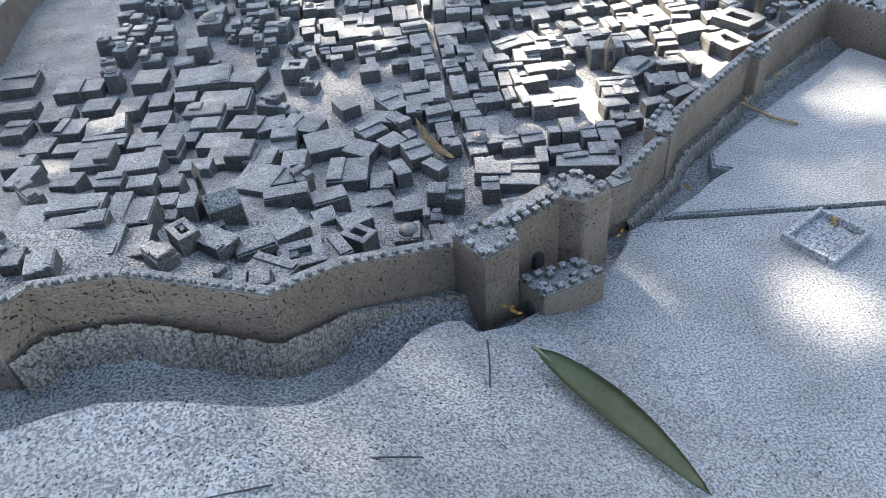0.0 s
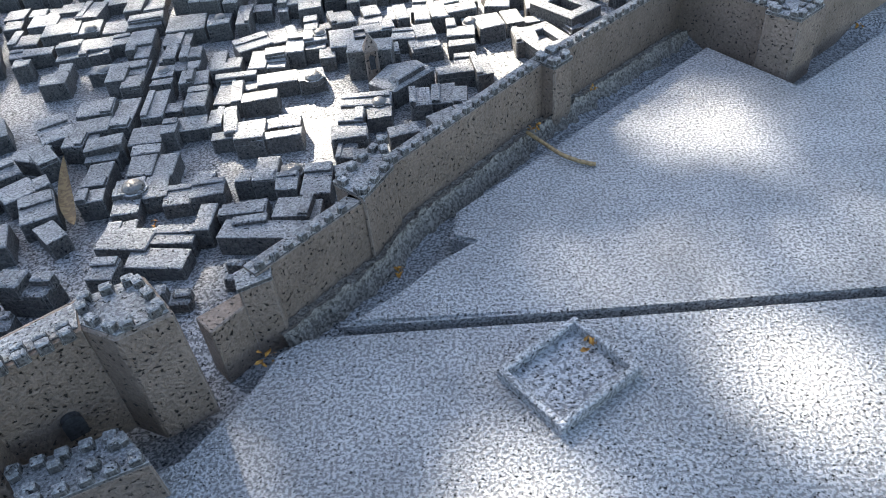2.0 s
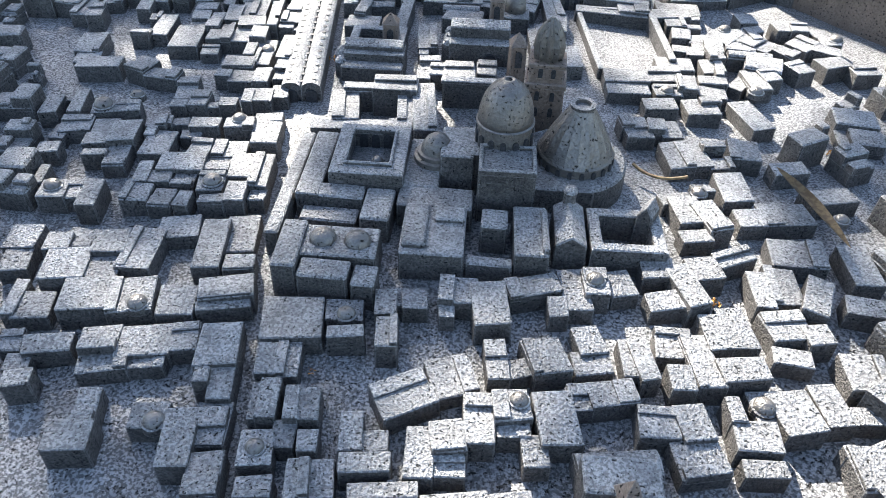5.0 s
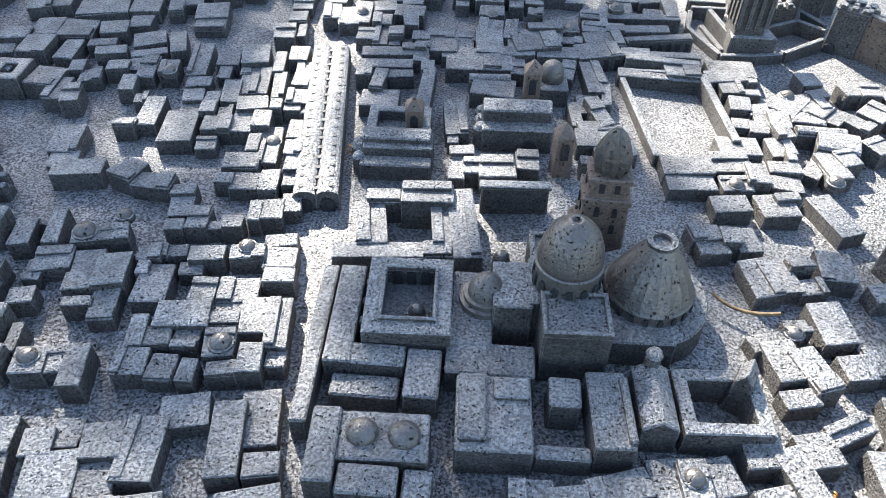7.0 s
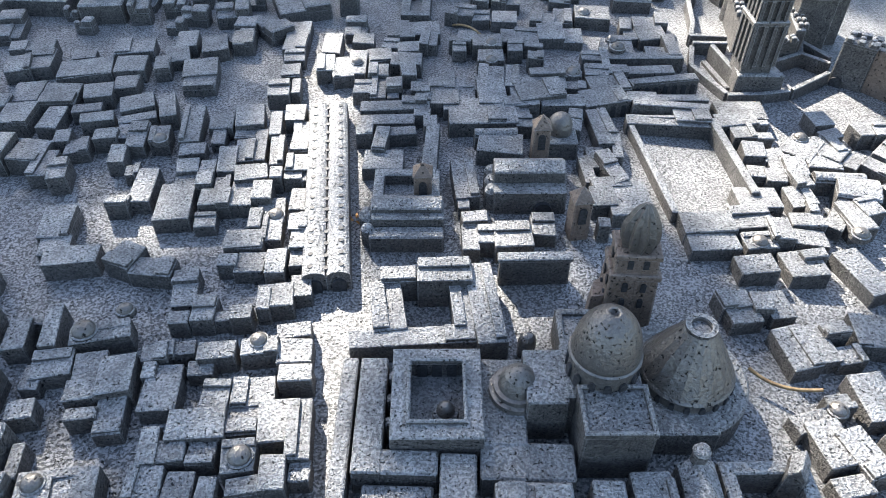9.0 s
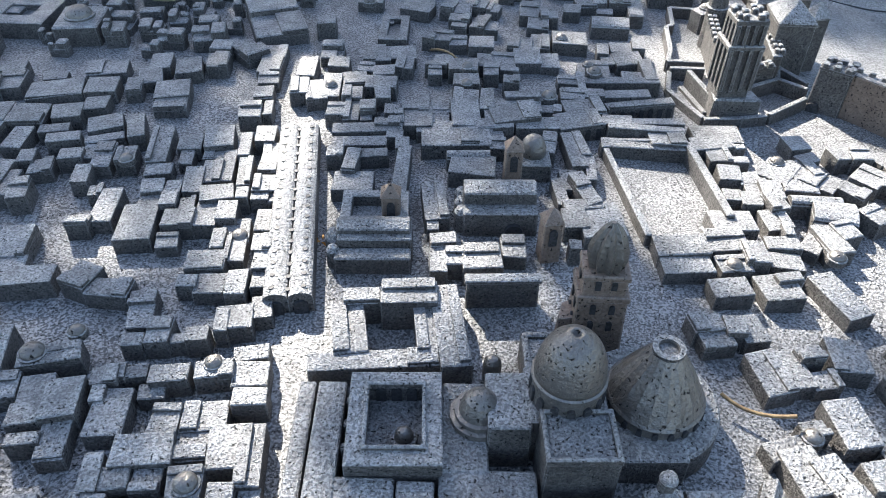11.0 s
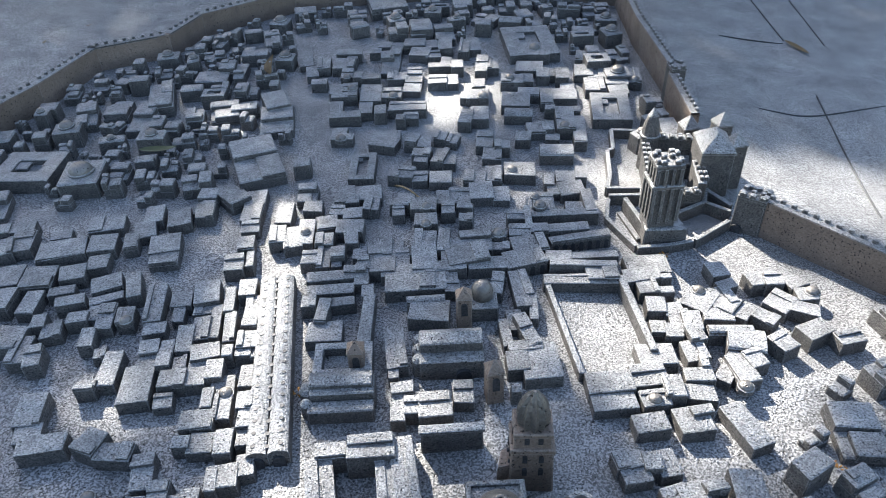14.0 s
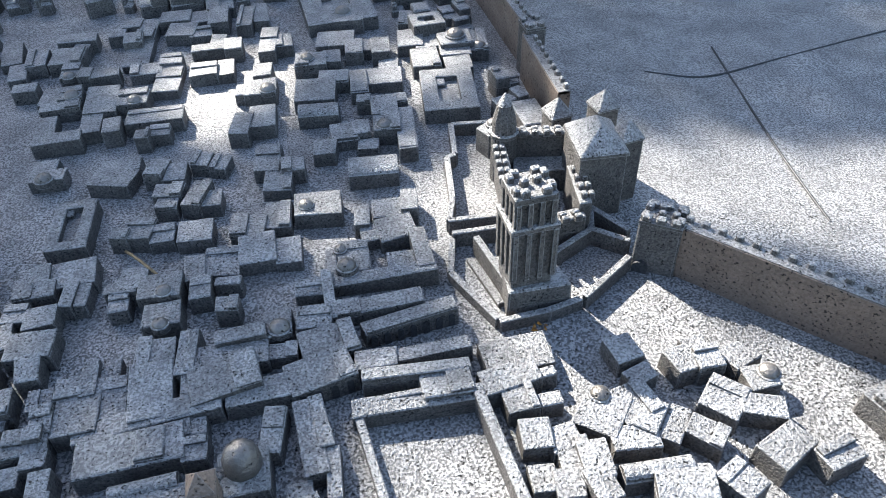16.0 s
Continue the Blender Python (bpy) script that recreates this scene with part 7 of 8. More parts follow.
far_house(-2.008, 5.849, 0.158, 0.109, 0.112, 0.6)
far_house(1.983, 4.849, 0.174, 0.134, 0.121, 20.9, "d")
far_house(2.626, 3.995, 0.132, 0.153, 0.106, -0.7)
far_house(-1.741, 4.352, 0.187, 0.165, 0.096, 5.3, "d")
far_house(-2.037, 4.268, 0.133, 0.113, 0.093, 3.1, "l")
far_house(-2.483, 8.313, 0.142, 0.118, 0.117, 7.7, "l")
far_house(1.252, 9.781, 0.124, 0.124, 0.098, -9.1)
far_house(-2.133, 2.054, 0.168, 0.101, 0.100, -31.7)
far_house(-2.226, 5.775, 0.149, 0.108, 0.121, -3.0)
far_house(-1.682, 4.967, 0.162, 0.092, 0.122, 1.4)
far_house(2.381, 4.268, 0.138, 0.171, 0.127, 22.8)
far_house(-2.365, 4.138, 0.196, 0.098, 0.110, 8.2)
far_house(-1.273, 3.967, 0.152, 0.118, 0.131, 9.8)
far_house(1.742, 7.981, 0.159, 0.110, 0.130, 17.5)
far_house(-1.648, 8.870, 0.152, 0.097, 0.116, -11.4)
far_house(-0.445, 1.969, 0.135, 0.099, 0.103, -32.5, "c")
far_house(-2.116, 8.881, 0.145, 0.092, 0.108, 4.1)
far_house(-1.384, 7.320, 0.163, 0.089, 0.102, -3.0)
far_house(-2.322, 6.392, 0.101, 0.166, 0.128, -2.0)
far_house(0.244, 2.116, 0.109, 0.106, 0.106, 10.1, "c")
far_house(-2.679, 7.236, 0.101, 0.168, 0.110, 10.7, "d")
far_house(3.009, 5.239, 0.131, 0.097, 0.126, 30.5)
far_house(-2.159, 5.464, 0.103, 0.092, 0.093, -5.7)
far_house(-1.765, 3.787, 0.133, 0.125, 0.091, 13.5)
far_house(-0.422, 9.939, 0.178, 0.124, 0.111, 9.9)
far_house(-1.337, 8.463, 0.167, 0.117, 0.111, 0.1, "c")
far_house(1.770, 8.187, 0.140, 0.125, 0.130, 4.2)
far_house(-1.506, 5.065, 0.178, 0.129, 0.115, 3.8)
far_house(-1.454, 4.526, 0.150, 0.151, 0.095, 5.2)
far_house(1.479, 9.451, 0.183, 0.157, 0.088, -4.2, "l")
far_house(-2.179, 2.455, 0.174, 0.088, 0.109, -41.2)
far_house(1.445, 9.286, 0.172, 0.108, 0.126, 4.6, "c")
far_house(2.201, 5.692, 0.128, 0.135, 0.131, 19.5)
far_house(3.109, 4.341, 0.107, 0.127, 0.108, 22.4)
far_house(-2.411, 5.110, 0.154, 0.152, 0.129, 6.1)
far_house(-2.146, 5.997, 0.139, 0.173, 0.105, 2.6)
far_house(-1.952, 8.078, 0.130, 0.147, 0.105, -13.6)
far_house(-1.514, 9.412, 0.097, 0.158, 0.121, -6.7)
far_house(-1.351, 4.404, 0.119, 0.091, 0.109, 13.0)
far_house(-0.567, 10.117, 0.180, 0.090, 0.116, 5.0)
far_house(0.239, 9.949, 0.159, 0.124, 0.100, -5.2, "d")
far_house(2.543, 4.841, 0.127, 0.133, 0.116, 23.8, "l")
far_house(-1.030, 8.890, 0.100, 0.160, 0.121, 3.4)
far_house(2.743, 4.884, 0.126, 0.118, 0.100, 32.2, "d")
far_house(-2.166, 3.619, 0.108, 0.103, 0.122, 8.2, "d")
far_house(-1.633, 9.037, 0.108, 0.146, 0.117, 14.8, "d")
far_house(-1.571, 8.053, 0.204, 0.159, 0.126, 3.3)
far_house(-2.385, 7.951, 0.102, 0.167, 0.121, 8.9)
far_house(2.438, 5.475, 0.192, 0.088, 0.094, 17.5)
far_house(1.992, 4.675, 0.109, 0.088, 0.104, 26.6)
far_house(2.705, 5.017, 0.153, 0.125, 0.098, 30.5)
far_house(-1.992, 4.071, 0.163, 0.108, 0.109, 10.5)
far_house(2.853, 5.063, 0.135, 0.088, 0.115, 31.3)
far_house(-2.374, 6.585, 0.140, 0.155, 0.095, 1.0)
far_house(1.090, 9.648, 0.133, 0.115, 0.105, 5.8)
far_house(-1.303, 9.787, 0.117, 0.087, 0.125, -0.9)
far_house(-1.179, 7.335, 0.194, 0.138, 0.116, 11.9)
far_house(1.772, 7.854, 0.116, 0.106, 0.113, 23.1)
far_house(1.702, 8.865, 0.109, 0.120, 0.092, 9.6)
far_house(-2.331, 5.981, 0.109, 0.105, 0.106, 7.4)
far_house(2.221, 5.452, 0.167, 0.087, 0.106, 26.4)
far_house(-1.341, 1.937, 0.163, 0.103, 0.098, -39.2)
far_house(-2.634, 7.460, 0.179, 0.161, 0.114, 1.2)
far_house(-0.114, 9.947, 0.184, 0.087, 0.097, 18.1)
far_house(-1.888, 7.874, 0.182, 0.090, 0.095, 12.2, "d")
far_house(-2.809, 6.023, 0.100, 0.127, 0.101, 5.7, "l")
far_house(-1.851, 5.576, 0.192, 0.112, 0.110, 10.9, "l")
far_house(1.488, 8.827, 0.181, 0.152, 0.129, 3.7, "c")
far_house(3.185, 4.727, 0.129, 0.147, 0.122, 29.8)
far_house(1.884, 5.162, 0.132, 0.145, 0.111, 24.8)
far_house(-1.206, 4.503, 0.135, 0.089, 0.124, 0.9)
far_house(2.215, 4.835, 0.106, 0.121, 0.089, 20.3)
far_house(1.596, 7.732, 0.150, 0.106, 0.122, 26.8, "d")
far_house(-2.045, 5.149, 0.185, 0.096, 0.115, 10.8)
far_house(-2.500, 5.821, 0.156, 0.087, 0.091, 8.7)
far_house(0.901, 9.690, 0.202, 0.133, 0.103, -10.7, "l")
far_house(-1.692, 7.338, 0.120, 0.116, 0.126, 7.8)
far_house(-2.731, 7.060, 0.146, 0.126, 0.129, 8.1)
far_house(-0.562, 7.507, 0.111, 0.113, 0.107, 9.0, "l")
far_house(-1.278, 9.607, 0.151, 0.090, 0.098, 11.5)
far_house(1.496, 9.071, 0.115, 0.117, 0.093, -1.2)
far_house(-1.712, 5.208, 0.159, 0.124, 0.124, -2.8)
far_house(-1.570, 4.668, 0.101, 0.093, 0.098, 11.1)
far_house(0.444, 9.704, 0.161, 0.091, 0.117, 5.7, "d")
far_house(-2.010, 4.850, 0.149, 0.093, 0.118, 4.5)
far_house(-2.495, 5.968, 0.179, 0.110, 0.127, 10.8)
far_house(1.233, 10.010, 0.112, 0.152, 0.101, 12.0)
far_house(-2.087, 8.732, 0.105, 0.097, 0.089, -12.9, "l")
far_house(-2.701, 5.835, 0.191, 0.116, 0.100, 7.8, "d")
far_house(-0.381, 9.645, 0.162, 0.107, 0.110, 20.6)
far_house(-1.259, 2.049, 0.145, 0.103, 0.103, -46.1, "c")
far_house(2.741, 4.338, 0.192, 0.086, 0.118, 18.9)
far_house(-2.292, 8.837, 0.116, 0.089, 0.092, -11.4)
far_house(2.600, 5.184, 0.121, 0.165, 0.105, 32.4)
far_house(2.921, 5.492, 0.114, 0.088, 0.114, 18.2, "d")
far_house(-1.718, 3.951, 0.153, 0.148, 0.123, 14.0)
far_house(-1.019, 3.611, 0.145, 0.129, 0.111, -1.2, "c")
far_house(-2.389, 5.498, 0.107, 0.135, 0.127, 5.2, "c")
far_house(2.216, 5.192, 0.171, 0.141, 0.096, 25.5)
far_house(-2.394, 6.818, 0.167, 0.145, 0.101, -2.3)
far_house(-0.070, 2.239, 0.178, 0.091, 0.129, -4.8)
far_house(-2.239, 4.665, 0.105, 0.112, 0.117, -3.3)
far_house(-2.215, 4.817, 0.146, 0.115, 0.114, 2.2)
far_house(-1.819, 7.666, 0.100, 0.151, 0.096, -1.3)
far_house(-1.532, 8.578, 0.177, 0.108, 0.097, 8.8)
far_house(-1.078, 9.814, 0.162, 0.164, 0.097, -9.9, "d")
far_house(-2.646, 7.949, 0.122, 0.160, 0.095, 7.9, "l")
far_house(-2.810, 6.692, 0.200, 0.106, 0.116, 8.3)
far_house(1.603, 9.919, 0.117, 0.122, 0.093, 7.9)
far_house(2.530, 4.981, 0.143, 0.088, 0.094, 30.2)
far_house(-2.409, 4.554, 0.109, 0.173, 0.111, 11.9)
far_house(-1.689, 9.292, 0.176, 0.118, 0.107, 9.6)
far_house(2.438, 6.046, 0.173, 0.171, 0.127, 15.5)
far_house(-1.262, 4.627, 0.120, 0.136, 0.114, 3.5)
far_house(2.872, 4.015, 0.123, 0.104, 0.098, 32.6)
far_house(0.725, 10.009, 0.115, 0.084, 0.086, 16.6)
far_house(-1.953, 8.888, 0.073, 0.063, 0.083, 2.3)
far_house(0.381, 2.217, 0.112, 0.056, 0.085, 8.1)
far_house(1.956, 4.494, 0.079, 0.058, 0.084, 25.3)
far_house(1.584, 10.097, 0.069, 0.059, 0.076, 13.6)
far_house(2.624, 4.745, 0.111, 0.095, 0.089, 22.0)
far_house(-1.276, 3.852, 0.092, 0.082, 0.092, 10.1)
far_house(-1.394, 8.048, 0.099, 0.062, 0.073, 10.7)
far_house(3.181, 4.477, 0.100, 0.096, 0.092, 22.9)
far_house(-1.946, 7.194, 0.107, 0.072, 0.084, 0.5)
far_house(-2.158, 6.247, 0.089, 0.082, 0.080, 10.0)
far_house(0.053, 9.915, 0.114, 0.087, 0.111, 9.4)
far_house(-2.208, 1.846, 0.070, 0.060, 0.091, -46.1)
far_house(2.095, 5.120, 0.067, 0.101, 0.071, 30.9)
far_house(-0.921, 9.272, 0.121, 0.065, 0.087, 8.2)
far_house(-0.970, 7.874, 0.089, 0.067, 0.103, 11.8)
far_house(-2.340, 6.219, 0.094, 0.082, 0.086, 13.9)
far_house(3.100, 5.338, 0.074, 0.063, 0.084, 22.0)
far_house(-2.755, 6.820, 0.084, 0.097, 0.079, 8.6)
far_house(-2.506, 6.183, 0.110, 0.082, 0.084, -2.0)
far_house(1.977, 4.126, 0.086, 0.070, 0.091, 33.1)
far_house(-1.566, 5.294, 0.071, 0.079, 0.096, 5.1)
far_house(-2.492, 7.845, 0.069, 0.095, 0.096, 3.0)
far_house(-1.479, 9.063, 0.120, 0.077, 0.089, -11.0)
far_house(-1.973, 7.703, 0.123, 0.069, 0.092, -0.7)
far_house(-2.393, 5.721, 0.067, 0.102, 0.080, -3.3)
far_house(2.177, 4.545, 0.121, 0.057, 0.088, 33.0)
far_house(3.121, 5.176, 0.085, 0.068, 0.102, 20.0)
far_house(2.387, 5.576, 0.085, 0.085, 0.110, 17.2)
far_house(-2.543, 6.623, 0.124, 0.097, 0.114, 13.4, "l")
far_house(-1.912, 5.690, 0.104, 0.060, 0.102, 9.9)
far_house(-2.310, 8.578, 0.068, 0.059, 0.091, 3.2)
far_house(-2.629, 8.166, 0.070, 0.077, 0.088, -1.8)
far_house(-2.079, 8.536, 0.092, 0.096, 0.121, 3.5)
far_house(-1.710, 8.768, 0.078, 0.068, 0.101, 10.2)
far_house(-1.785, 4.763, 0.073, 0.062, 0.092, -3.9)
far_house(1.796, 4.074, 0.094, 0.089, 0.097, 33.0)
far_house(1.332, 10.215, 0.068, 0.060, 0.096, 3.3)
far_house(1.076, 10.132, 0.120, 0.073, 0.089, 12.2)
far_house(2.188, 4.169, 0.077, 0.058, 0.074, 33.3)
far_house(-2.157, 8.982, 0.115, 0.083, 0.072, 0.8)
far_house(1.302, 9.436, 0.104, 0.094, 0.097, 2.6)
far_house(-2.687, 6.360, 0.096, 0.073, 0.099, 4.5)
far_house(2.776, 5.495, 0.086, 0.097, 0.131, 28.5)
far_house(-1.080, 3.744, 0.074, 0.083, 0.076, 10.5)
far_house(-1.618, 9.422, 0.093, 0.090, 0.123, -0.8)
far_house(-1.888, 4.996, 0.106, 0.079, 0.099, 4.6)
far_house(2.950, 4.644, 0.086, 0.072, 0.098, 32.8)
far_house(-0.911, 3.466, 0.099, 0.105, 0.092, -14.6)
far_house(0.129, 10.106, 0.096, 0.070, 0.092, -0.7)
far_house(-0.875, 7.909, 0.075, 0.060, 0.086, 7.4)
far_house(-2.792, 7.372, 0.066, 0.083, 0.102, 13.0)
far_house(-0.926, 8.621, 0.068, 0.100, 0.099, 4.9)
far_house(-2.404, 4.969, 0.095, 0.085, 0.124, 3.1)
far_house(1.793, 7.735, 0.096, 0.100, 0.114, 12.4, "l")
far_house(-1.122, 7.761, 0.069, 0.094, 0.091, 9.0)
far_house(-0.316, 1.853, 0.109, 0.069, 0.090, -33.8)
far_house(-2.755, 7.607, 0.066, 0.057, 0.080, 8.6)
far_house(1.250, 9.626, 0.074, 0.088, 0.085, 14.9)
far_house(2.365, 3.905, 0.090, 0.070, 0.087, -5.6)
far_house(1.604, 9.571, 0.085, 0.061, 0.085, 16.2)
far_house(-1.005, 1.767, 0.083, 0.069, 0.097, -32.4)
far_house(-1.090, 7.518, 0.097, 0.071, 0.088, 4.8)
far_house(-2.076, 7.340, 0.087, 0.061, 0.082, 2.4)
far_house(-0.739, 7.905, 0.094, 0.060, 0.102, 3.1)
far_house(-2.048, 9.002, 0.088, 0.099, 0.126, 3.3)
far_house(2.345, 4.034, 0.068, 0.086, 0.075, 30.5)
far_house(2.044, 4.591, 0.125, 0.078, 0.096, 17.8)
far_house(2.473, 5.667, 0.084, 0.090, 0.069, 16.5)
far_house(-0.977, 9.532, 0.097, 0.073, 0.102, 16.5)
far_house(-1.587, 9.682, 0.070, 0.078, 0.075, -9.5)
far_house(-1.888, 5.210, 0.103, 0.077, 0.085, 12.0)
far_house(-2.260, 5.482, 0.076, 0.070, 0.087, -0.2)
far_house(2.786, 4.459, 0.084, 0.069, 0.095, 31.9)
far_house(1.808, 5.412, 0.115, 0.066, 0.074, 24.2)
far_house(-1.032, 8.130, 0.097, 0.090, 0.112, -8.8)
far_house(1.771, 8.334, 0.108, 0.057, 0.073, -13.6)
far_house(-1.711, 4.650, 0.108, 0.072, 0.071, 0.9)
far_house(-2.265, 8.450, 0.079, 0.068, 0.086, 3.7)
far_house(-2.617, 5.545, 0.095, 0.063, 0.080, 11.7)
far_house(-1.233, 8.788, 0.089, 0.095, 0.107, 6.2)
far_house(-2.234, 5.601, 0.112, 0.081, 0.079, 4.1)
far_house(-1.591, 9.524, 0.090, 0.057, 0.086, 14.3)
far_house(2.507, 4.276, 0.081, 0.089, 0.081, 25.4)
far_house(-1.089, 9.050, 0.111, 0.063, 0.077, 4.1)
far_house(-2.533, 8.060, 0.081, 0.084, 0.069, 4.3)
far_house(-0.889, 9.897, 0.092, 0.092, 0.128, 14.3)
far_house(2.800, 5.771, 0.079, 0.085, 0.072, 32.5)
far_house(-1.816, 4.918, 0.070, 0.057, 0.080, 13.6)
far_house(-2.312, 3.847, 0.067, 0.091, 0.082, 9.3)
far_house(1.049, 10.216, 0.069, 0.071, 0.096, 12.6)
far_house(-0.764, 9.892, 0.079, 0.068, 0.101, 1.1)
far_house(0.550, 2.302, 0.074, 0.075, 0.082, -4.4)
far_house(2.377, 5.780, 0.091, 0.091, 0.121, 28.8)
far_house(-1.261, 7.999, 0.124, 0.097, 0.099, 1.3)
far_house(1.507, 9.676, 0.110, 0.071, 0.090, 13.3)
far_house(-0.722, 10.122, 0.099, 0.068, 0.084, 1.9)
far_house(-1.367, 9.361, 0.100, 0.067, 0.083, 4.3)
far_house(0.040, 1.967, 0.067, 0.064, 0.090, 1.1)
far_house(-0.780, 2.454, 0.106, 0.093, 0.121, -40.8)
far_house(-0.925, 8.867, 0.077, 0.062, 0.073, -0.6)
far_house(3.027, 5.428, 0.073, 0.085, 0.076, 17.8)
far_house(2.494, 5.104, 0.075, 0.092, 0.072, 30.7)
far_house(-2.626, 7.590, 0.089, 0.074, 0.083, 4.5)
far_house(-2.201, 4.126, 0.101, 0.062, 0.094, 6.0)
far_house(0.674, 10.124, 0.095, 0.072, 0.100, 0.5)
far_house(-0.716, 9.740, 0.097, 0.089, 0.107, 5.9)
far_house(-2.103, 4.430, 0.085, 0.057, 0.082, 1.5)
far_house(-1.363, 9.228, 0.084, 0.057, 0.088, 15.9)
far_house(2.382, 4.471, 0.081, 0.092, 0.093, 19.3)
far_house(-1.578, 3.810, 0.073, 0.083, 0.069, -1.1)
far_house(-2.067, 1.769, 0.107, 0.056, 0.088, -35.1)
far_house(-1.444, 7.680, 0.075, 0.066, 0.081, 7.7)
far_house(-1.553, 4.173, 0.073, 0.081, 0.082, -0.6)
far_house(-1.461, 7.209, 0.107, 0.075, 0.084, 1.2)
far_house(-2.876, 6.461, 0.094, 0.088, 0.098, 12.8, "c")
far_house(2.017, 5.667, 0.089, 0.084, 0.089, 31.4)
far_house(0.474, 9.519, 0.077, 0.074, 0.091, 10.0)
far_house(-1.788, 7.787, 0.072, 0.062, 0.095, 12.0)
far_house(2.588, 3.803, 0.070, 0.068, 0.089, 6.7)
far_house(-1.460, 7.770, 0.069, 0.095, 0.073, 0.2)
far_house(-1.338, 9.117, 0.094, 0.057, 0.091, 1.1)
far_house(-1.474, 8.954, 0.068, 0.081, 0.084, 4.5)
far_house(-0.979, 3.150, 0.122, 0.064, 0.094, -23.2)
far_house(-2.687, 6.258, 0.114, 0.078, 0.089, 10.8)
far_house(-1.281, 7.878, 0.069, 0.079, 0.098, 7.9)
far_house(-1.429, 4.296, 0.099, 0.097, 0.102, -2.0)
far_house(1.379, 9.183, 0.090, 0.074, 0.073, 0.3)
far_house(-0.130, 2.129, 0.095, 0.071, 0.083, 7.6)
far_house(-1.391, 1.812, 0.070, 0.076, 0.076, -30.4)
far_house(1.671, 10.167, 0.067, 0.084, 0.095, -13.3)
far_house(-2.229, 8.547, 0.079, 0.073, 0.086, 3.4)
far_house(-2.770, 6.938, 0.106, 0.076, 0.089, -1.8)
far_house(2.235, 4.092, 0.102, 0.075, 0.089, 25.6)
far_house(-2.172, 1.674, 0.114, 0.059, 0.091, -40.7)
far_house(-0.209, 9.628, 0.068, 0.065, 0.093, -6.8)
far_house(2.103, 4.299, 0.077, 0.080, 0.070, 17.9)
join_far()

# ---- unseen tree over the model, its crown shaped to throw the dappled shade ----
def tree():
    rnd = random.Random(5)
    root = tagged(new("olive_tree"), "olive tree standing behind the model, its leafy boughs overhead", "tree")
    root.matrix_basis = pose(-6.5, 9.5, -0.9)
    inv = root.matrix_basis.inverted()

    def limb(name, a, b, r0, r1):
        bm = bmesh.new()
        a, b = Vector(a), Vector(b)
        axis = (b - a).to_track_quat("Z", "Y").to_matrix().to_4x4()
        rings = []
        for k in range(7):
            c = a.lerp(b, k / 6) + Vector((0, 0, math.sin(k / 6 * math.pi) * 1.5))
            r = r0 + (r1 - r0) * k / 6
            rings.append([bm.verts.new(c + axis.to_3x3() @ Vector((r * math.cos(q * 0.7854), r * math.sin(q * 0.7854), 0))) for q in range(8)])
        for u, v in zip(rings, rings[1:]):
            for q in range(8):
                bm.faces.new((u[q], u[(q + 1) % 8], v[(q + 1) % 8], v[q]))
        ob = part(name, bm, BARK, root, smooth=True)
        ob.matrix_basis = inv
        return ob

    limb("trunk", (-65, 95, -9), (-62, 92, 22), 2.6, 1.7)
    up = Vector(SUN_WAY) / SUN_WAY.z
    for gx, gy in ((-2.6, 2.5), (-1.6, 7.4), (2.2, 9.2)):
        limb("limb", (-62, 92, 21), tuple(Vector((gx, gy, 0)) + up * 19), 1.2, 0.12)
    bm = bmesh.new()
    for _ in range(LEAVES):
        gx, gy = rnd.uniform(-6, 6), rnd.uniform(-2, 12.5)
        keep = 1.0
        for x, y, rx, ry in GAPS:
            q = math.hypot((gx - x) / rx, (gy - y) / ry)
            keep = min(keep, sm(0.9, 1.2, q))
        if rnd.random() > keep:
            continue
        c = Vector((gx, gy, 0)) + up * rnd.uniform(14, 18)
        turn = Euler((rnd.uniform(-0.7, 0.7), rnd.uniform(-0.7, 0.7), rnd.uniform(0, 6.28))).to_matrix()
        k = rnd.uniform(0.8, 1.3)
        shape = ((-0.2, 0, 0), (-0.08, 0.06, 0.02), (0.08, 0.06, 0.02), (0.2, 0, 0), (0.08, -0.06, 0.02), (-0.08, -0.06, 0.02))
        bm.faces.new([bm.verts.new(c + turn @ Vector(p) * k) for p in shape])
    ob = part("crown", bm, CROWN, root, "narrow grey-green leaves in loose clusters")
    ob.matrix_basis = inv
    ob["kind"] = "stuff"


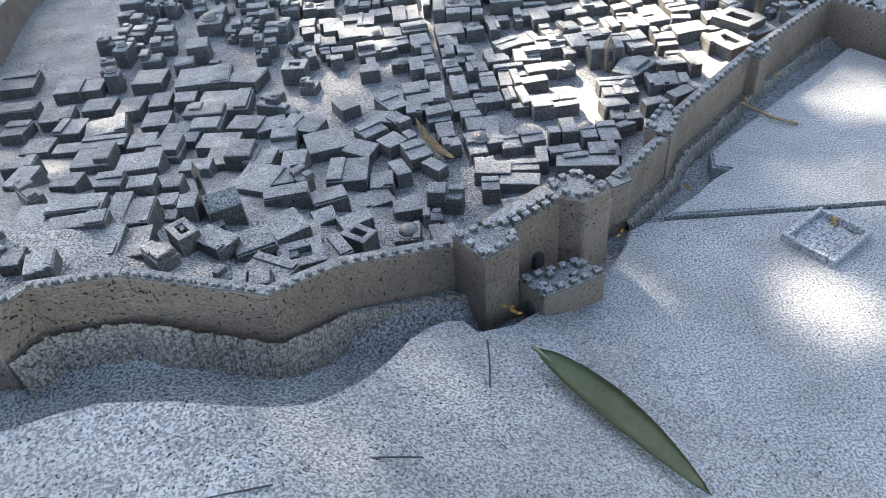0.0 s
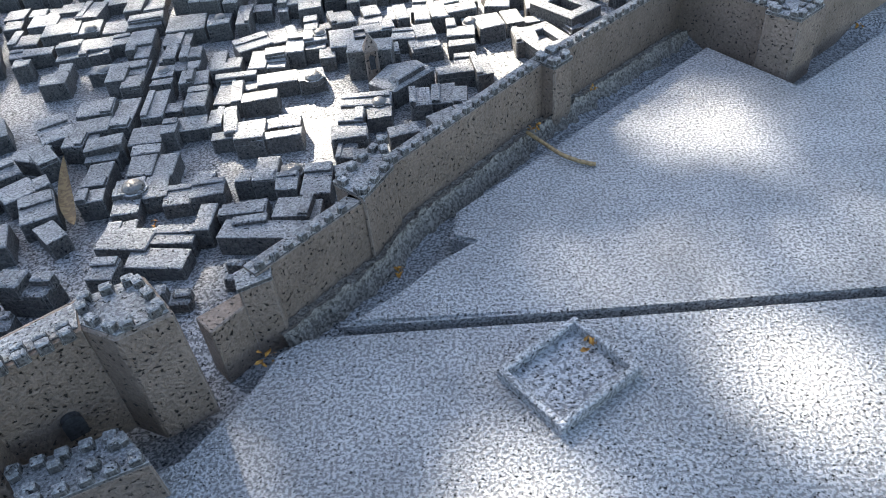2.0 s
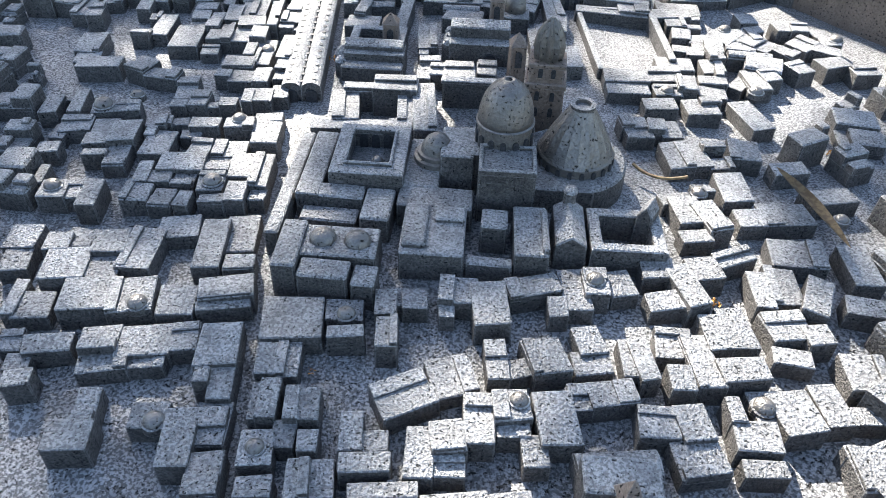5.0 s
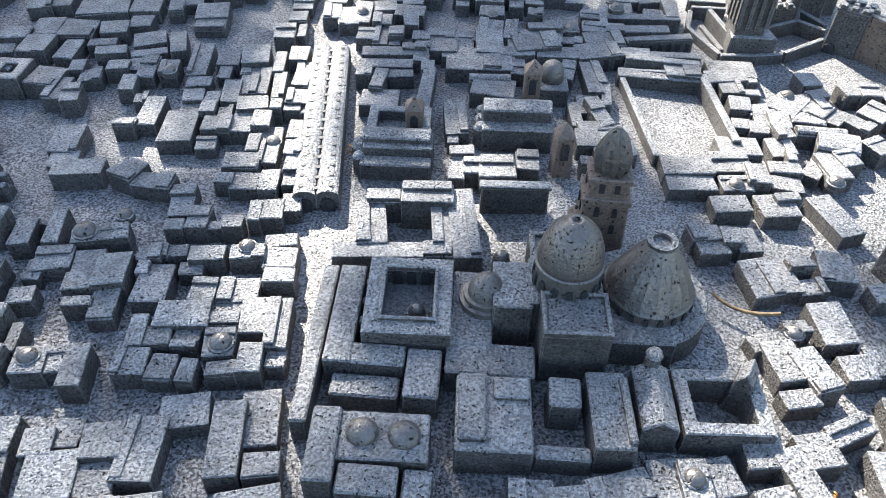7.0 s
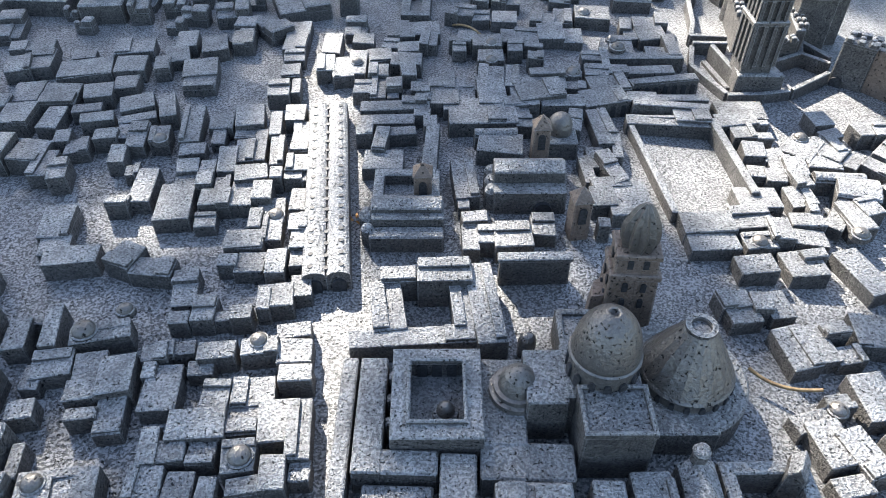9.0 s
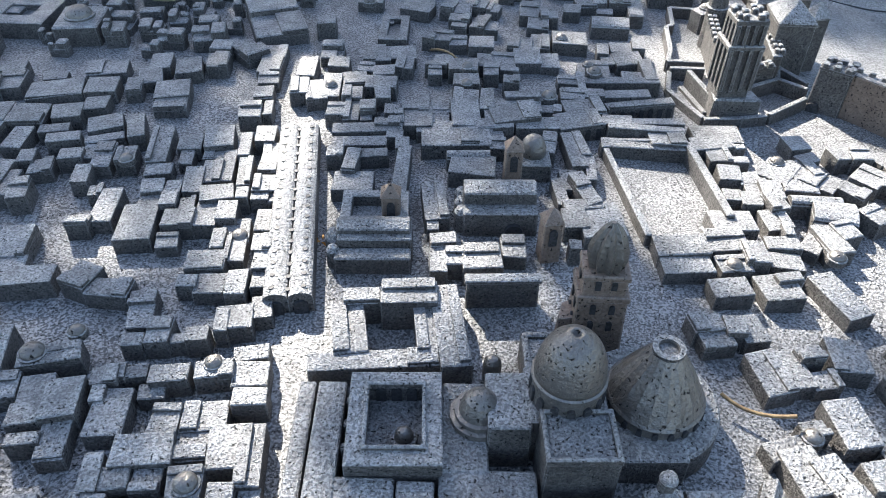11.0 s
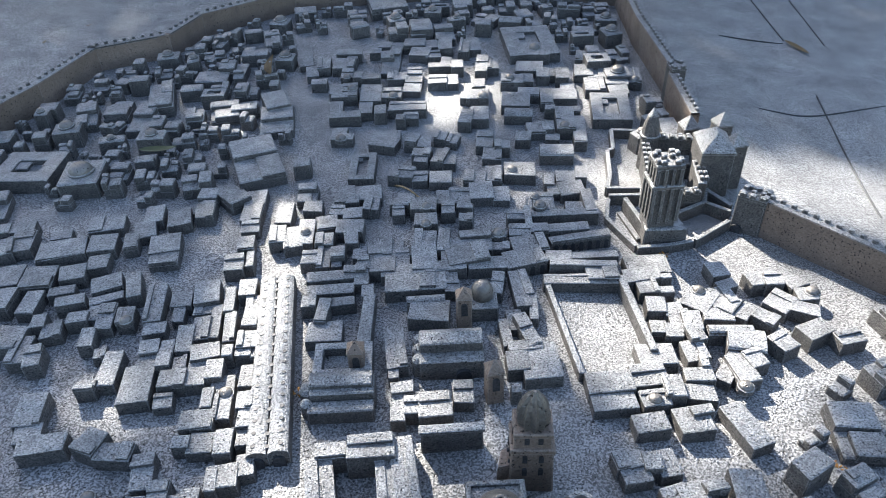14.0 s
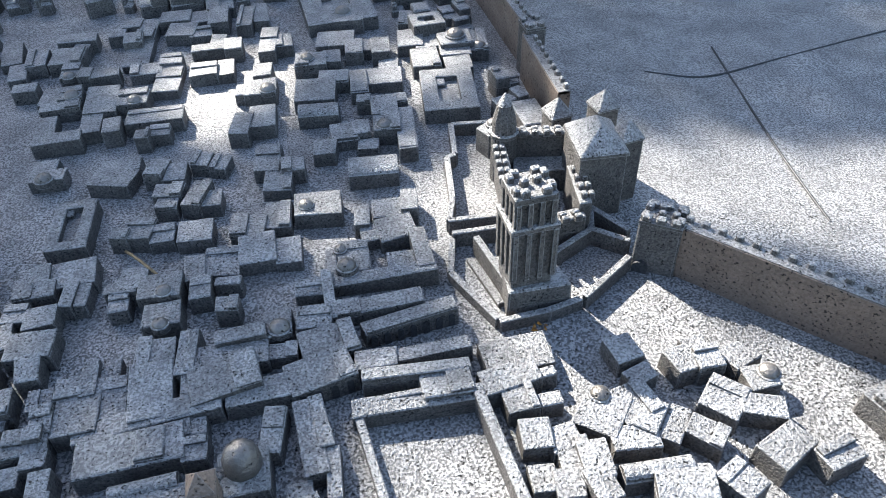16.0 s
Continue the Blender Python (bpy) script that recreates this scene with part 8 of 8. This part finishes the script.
# gaps cut in the crown to put sunlight at chosen places: x, y, half widths
GAPS = [
    (1.42, 1.45, 0.26, 0.2), (2.05, 1.85, 0.3, 0.3), (2.1, 3.05, 0.3, 0.3), (1.75, 2.27, 0.28, 0.14), (2.4, 2.35, 0.3, 0.14), (0.25, 2.45, 0.2, 0.2), (0.62, 3.2, 0.3, 0.4), (1.5, 3.65, 0.45, 0.4),
    (0.43, 3.5, 0.25, 0.25), (1.2, 4.1, 0.5, 0.35), (-0.75, 3.52, 0.2, 0.12), (0.57, 3.85, 0.25, 0.2), (-0.2, 4.35, 0.2, 0.3), (-0.36, 4.95, 0.16, 0.35), (-0.5, 5.9, 0.26, 0.75), (0.0, 5.12, 0.38, 0.26), (-0.72, 4.17, 0.38, 0.13), (-0.55, 4.65, 0.2, 0.16), (-1.0, 4.5, 0.18, 0.1), (1.45, 6.72, 0.28, 0.24), (1.75, 7.25, 0.3, 0.25), (1.22, 7.3, 0.14, 0.4), (0.12, 4.4, 0.2, 0.08), (-0.12, 4.22, 0.1, 0.14), (0.0, 3.98, 0.2, 0.08), (-0.53, 3.88, 0.25, 0.12),
    (1.05, 6.0, 0.26, 0.42), (-1.25, 5.62, 0.45, 0.16), (1.5, 5.6, 0.45, 0.4), (1.25, 4.75, 0.3, 0.4), (0.24, 5.58, 0.22, 0.15), (0.68, 5.8, 0.2, 0.14), (0.42, 8.5, 0.4, 0.45), (-0.57, 6.85, 0.22, 0.35), (2.75, 7.35, 0.75, 0.5),
    (3.5, 6.6, 0.7, 0.6), (1.7, 6.4, 0.5, 0.45), (1.7, 7.25, 0.5, 0.5), (2.05, 6.25, 0.5, 0.3), (-1.15, 8.05, 0.22, 0.16), (1.42, 8.4, 0.3, 0.3), (-1.97, 3.04, 0.2, 0.12), (2.15, 4.6, 0.4, 0.4), (0.4, 5.45, 0.28, 0.16), (0.8, 7.25, 0.2, 0.22), (2.2, 5.9, 0.35, 0.3), (0.15, 6.2, 0.15, 0.1),
]
tree()


# ---- unseen shrubs added beyond the model to darken its low sky reflections ----
def hedge():
    rnd = random.Random(8)
    bm = bmesh.new()
    shape = ((-0.6, 0, 0), (-0.2, 0.28, 0.08), (0.25, 0.28, 0.08), (0.6, 0, 0), (0.25, -0.28, 0.08), (-0.2, -0.28, 0.08))
    for _ in range(11000):
        x = rnd.uniform(-34, 22)
        top = 5.5 + 1.5 * noise.noise((x * 0.25, 0, 0))
        c = Vector((x, 18 + rnd.random() ** 1.5 * 9 - 0.16 * min(0, x), -9 + (top + 9) * rnd.random()))
        turn = Euler((rnd.uniform(-1.2, 1.2), rnd.uniform(-1.2, 1.2), rnd.uniform(0, 6.28))).to_matrix()
        k = rnd.uniform(0.9, 1.7)
        bm.faces.new([bm.verts.new(c + turn @ Vector(p) * k) for p in shape])
    tagged(part("hedge", bm, CROWN), "unseen dark green shrubs added to block low sky light", "hedge", kind="stuff")


hedge()


# ---- the land before the gate, scaled about the first camera position to fit its view ----
FIRST_EYE = Vector((0.0131, -0.0542, 0.2066))


def eye_scale(p):
    """Scale about the first camera position, chosen to fit the view at the front left."""
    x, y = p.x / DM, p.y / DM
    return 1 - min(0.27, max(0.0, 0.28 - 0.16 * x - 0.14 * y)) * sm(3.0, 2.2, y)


def pull_sheet(ob):
    """A long piece is scaled towards the first eye point by point."""
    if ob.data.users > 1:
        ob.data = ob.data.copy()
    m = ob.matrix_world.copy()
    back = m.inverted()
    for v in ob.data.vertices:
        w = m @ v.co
        v.co = back @ (FIRST_EYE + (w - FIRST_EYE) * eye_scale(w))


def pull_thing(ob):
    """A small thing is scaled towards the first eye as one."""
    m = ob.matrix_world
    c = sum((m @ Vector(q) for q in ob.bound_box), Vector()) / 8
    k = eye_scale(c)
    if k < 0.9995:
        ob.matrix_basis = Matrix.Translation(FIRST_EYE) @ Matrix.Scale(k, 4) @ Matrix.Translation(-FIRST_EYE) @ ob.matrix_basis


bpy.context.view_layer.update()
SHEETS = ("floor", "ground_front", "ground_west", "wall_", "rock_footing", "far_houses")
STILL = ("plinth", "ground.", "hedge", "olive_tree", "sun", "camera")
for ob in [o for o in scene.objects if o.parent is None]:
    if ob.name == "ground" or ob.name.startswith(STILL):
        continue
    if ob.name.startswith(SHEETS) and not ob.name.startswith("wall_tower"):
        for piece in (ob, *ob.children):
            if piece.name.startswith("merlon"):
                pull_thing(piece)
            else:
                pull_sheet(piece)
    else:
        pull_thing(ob)
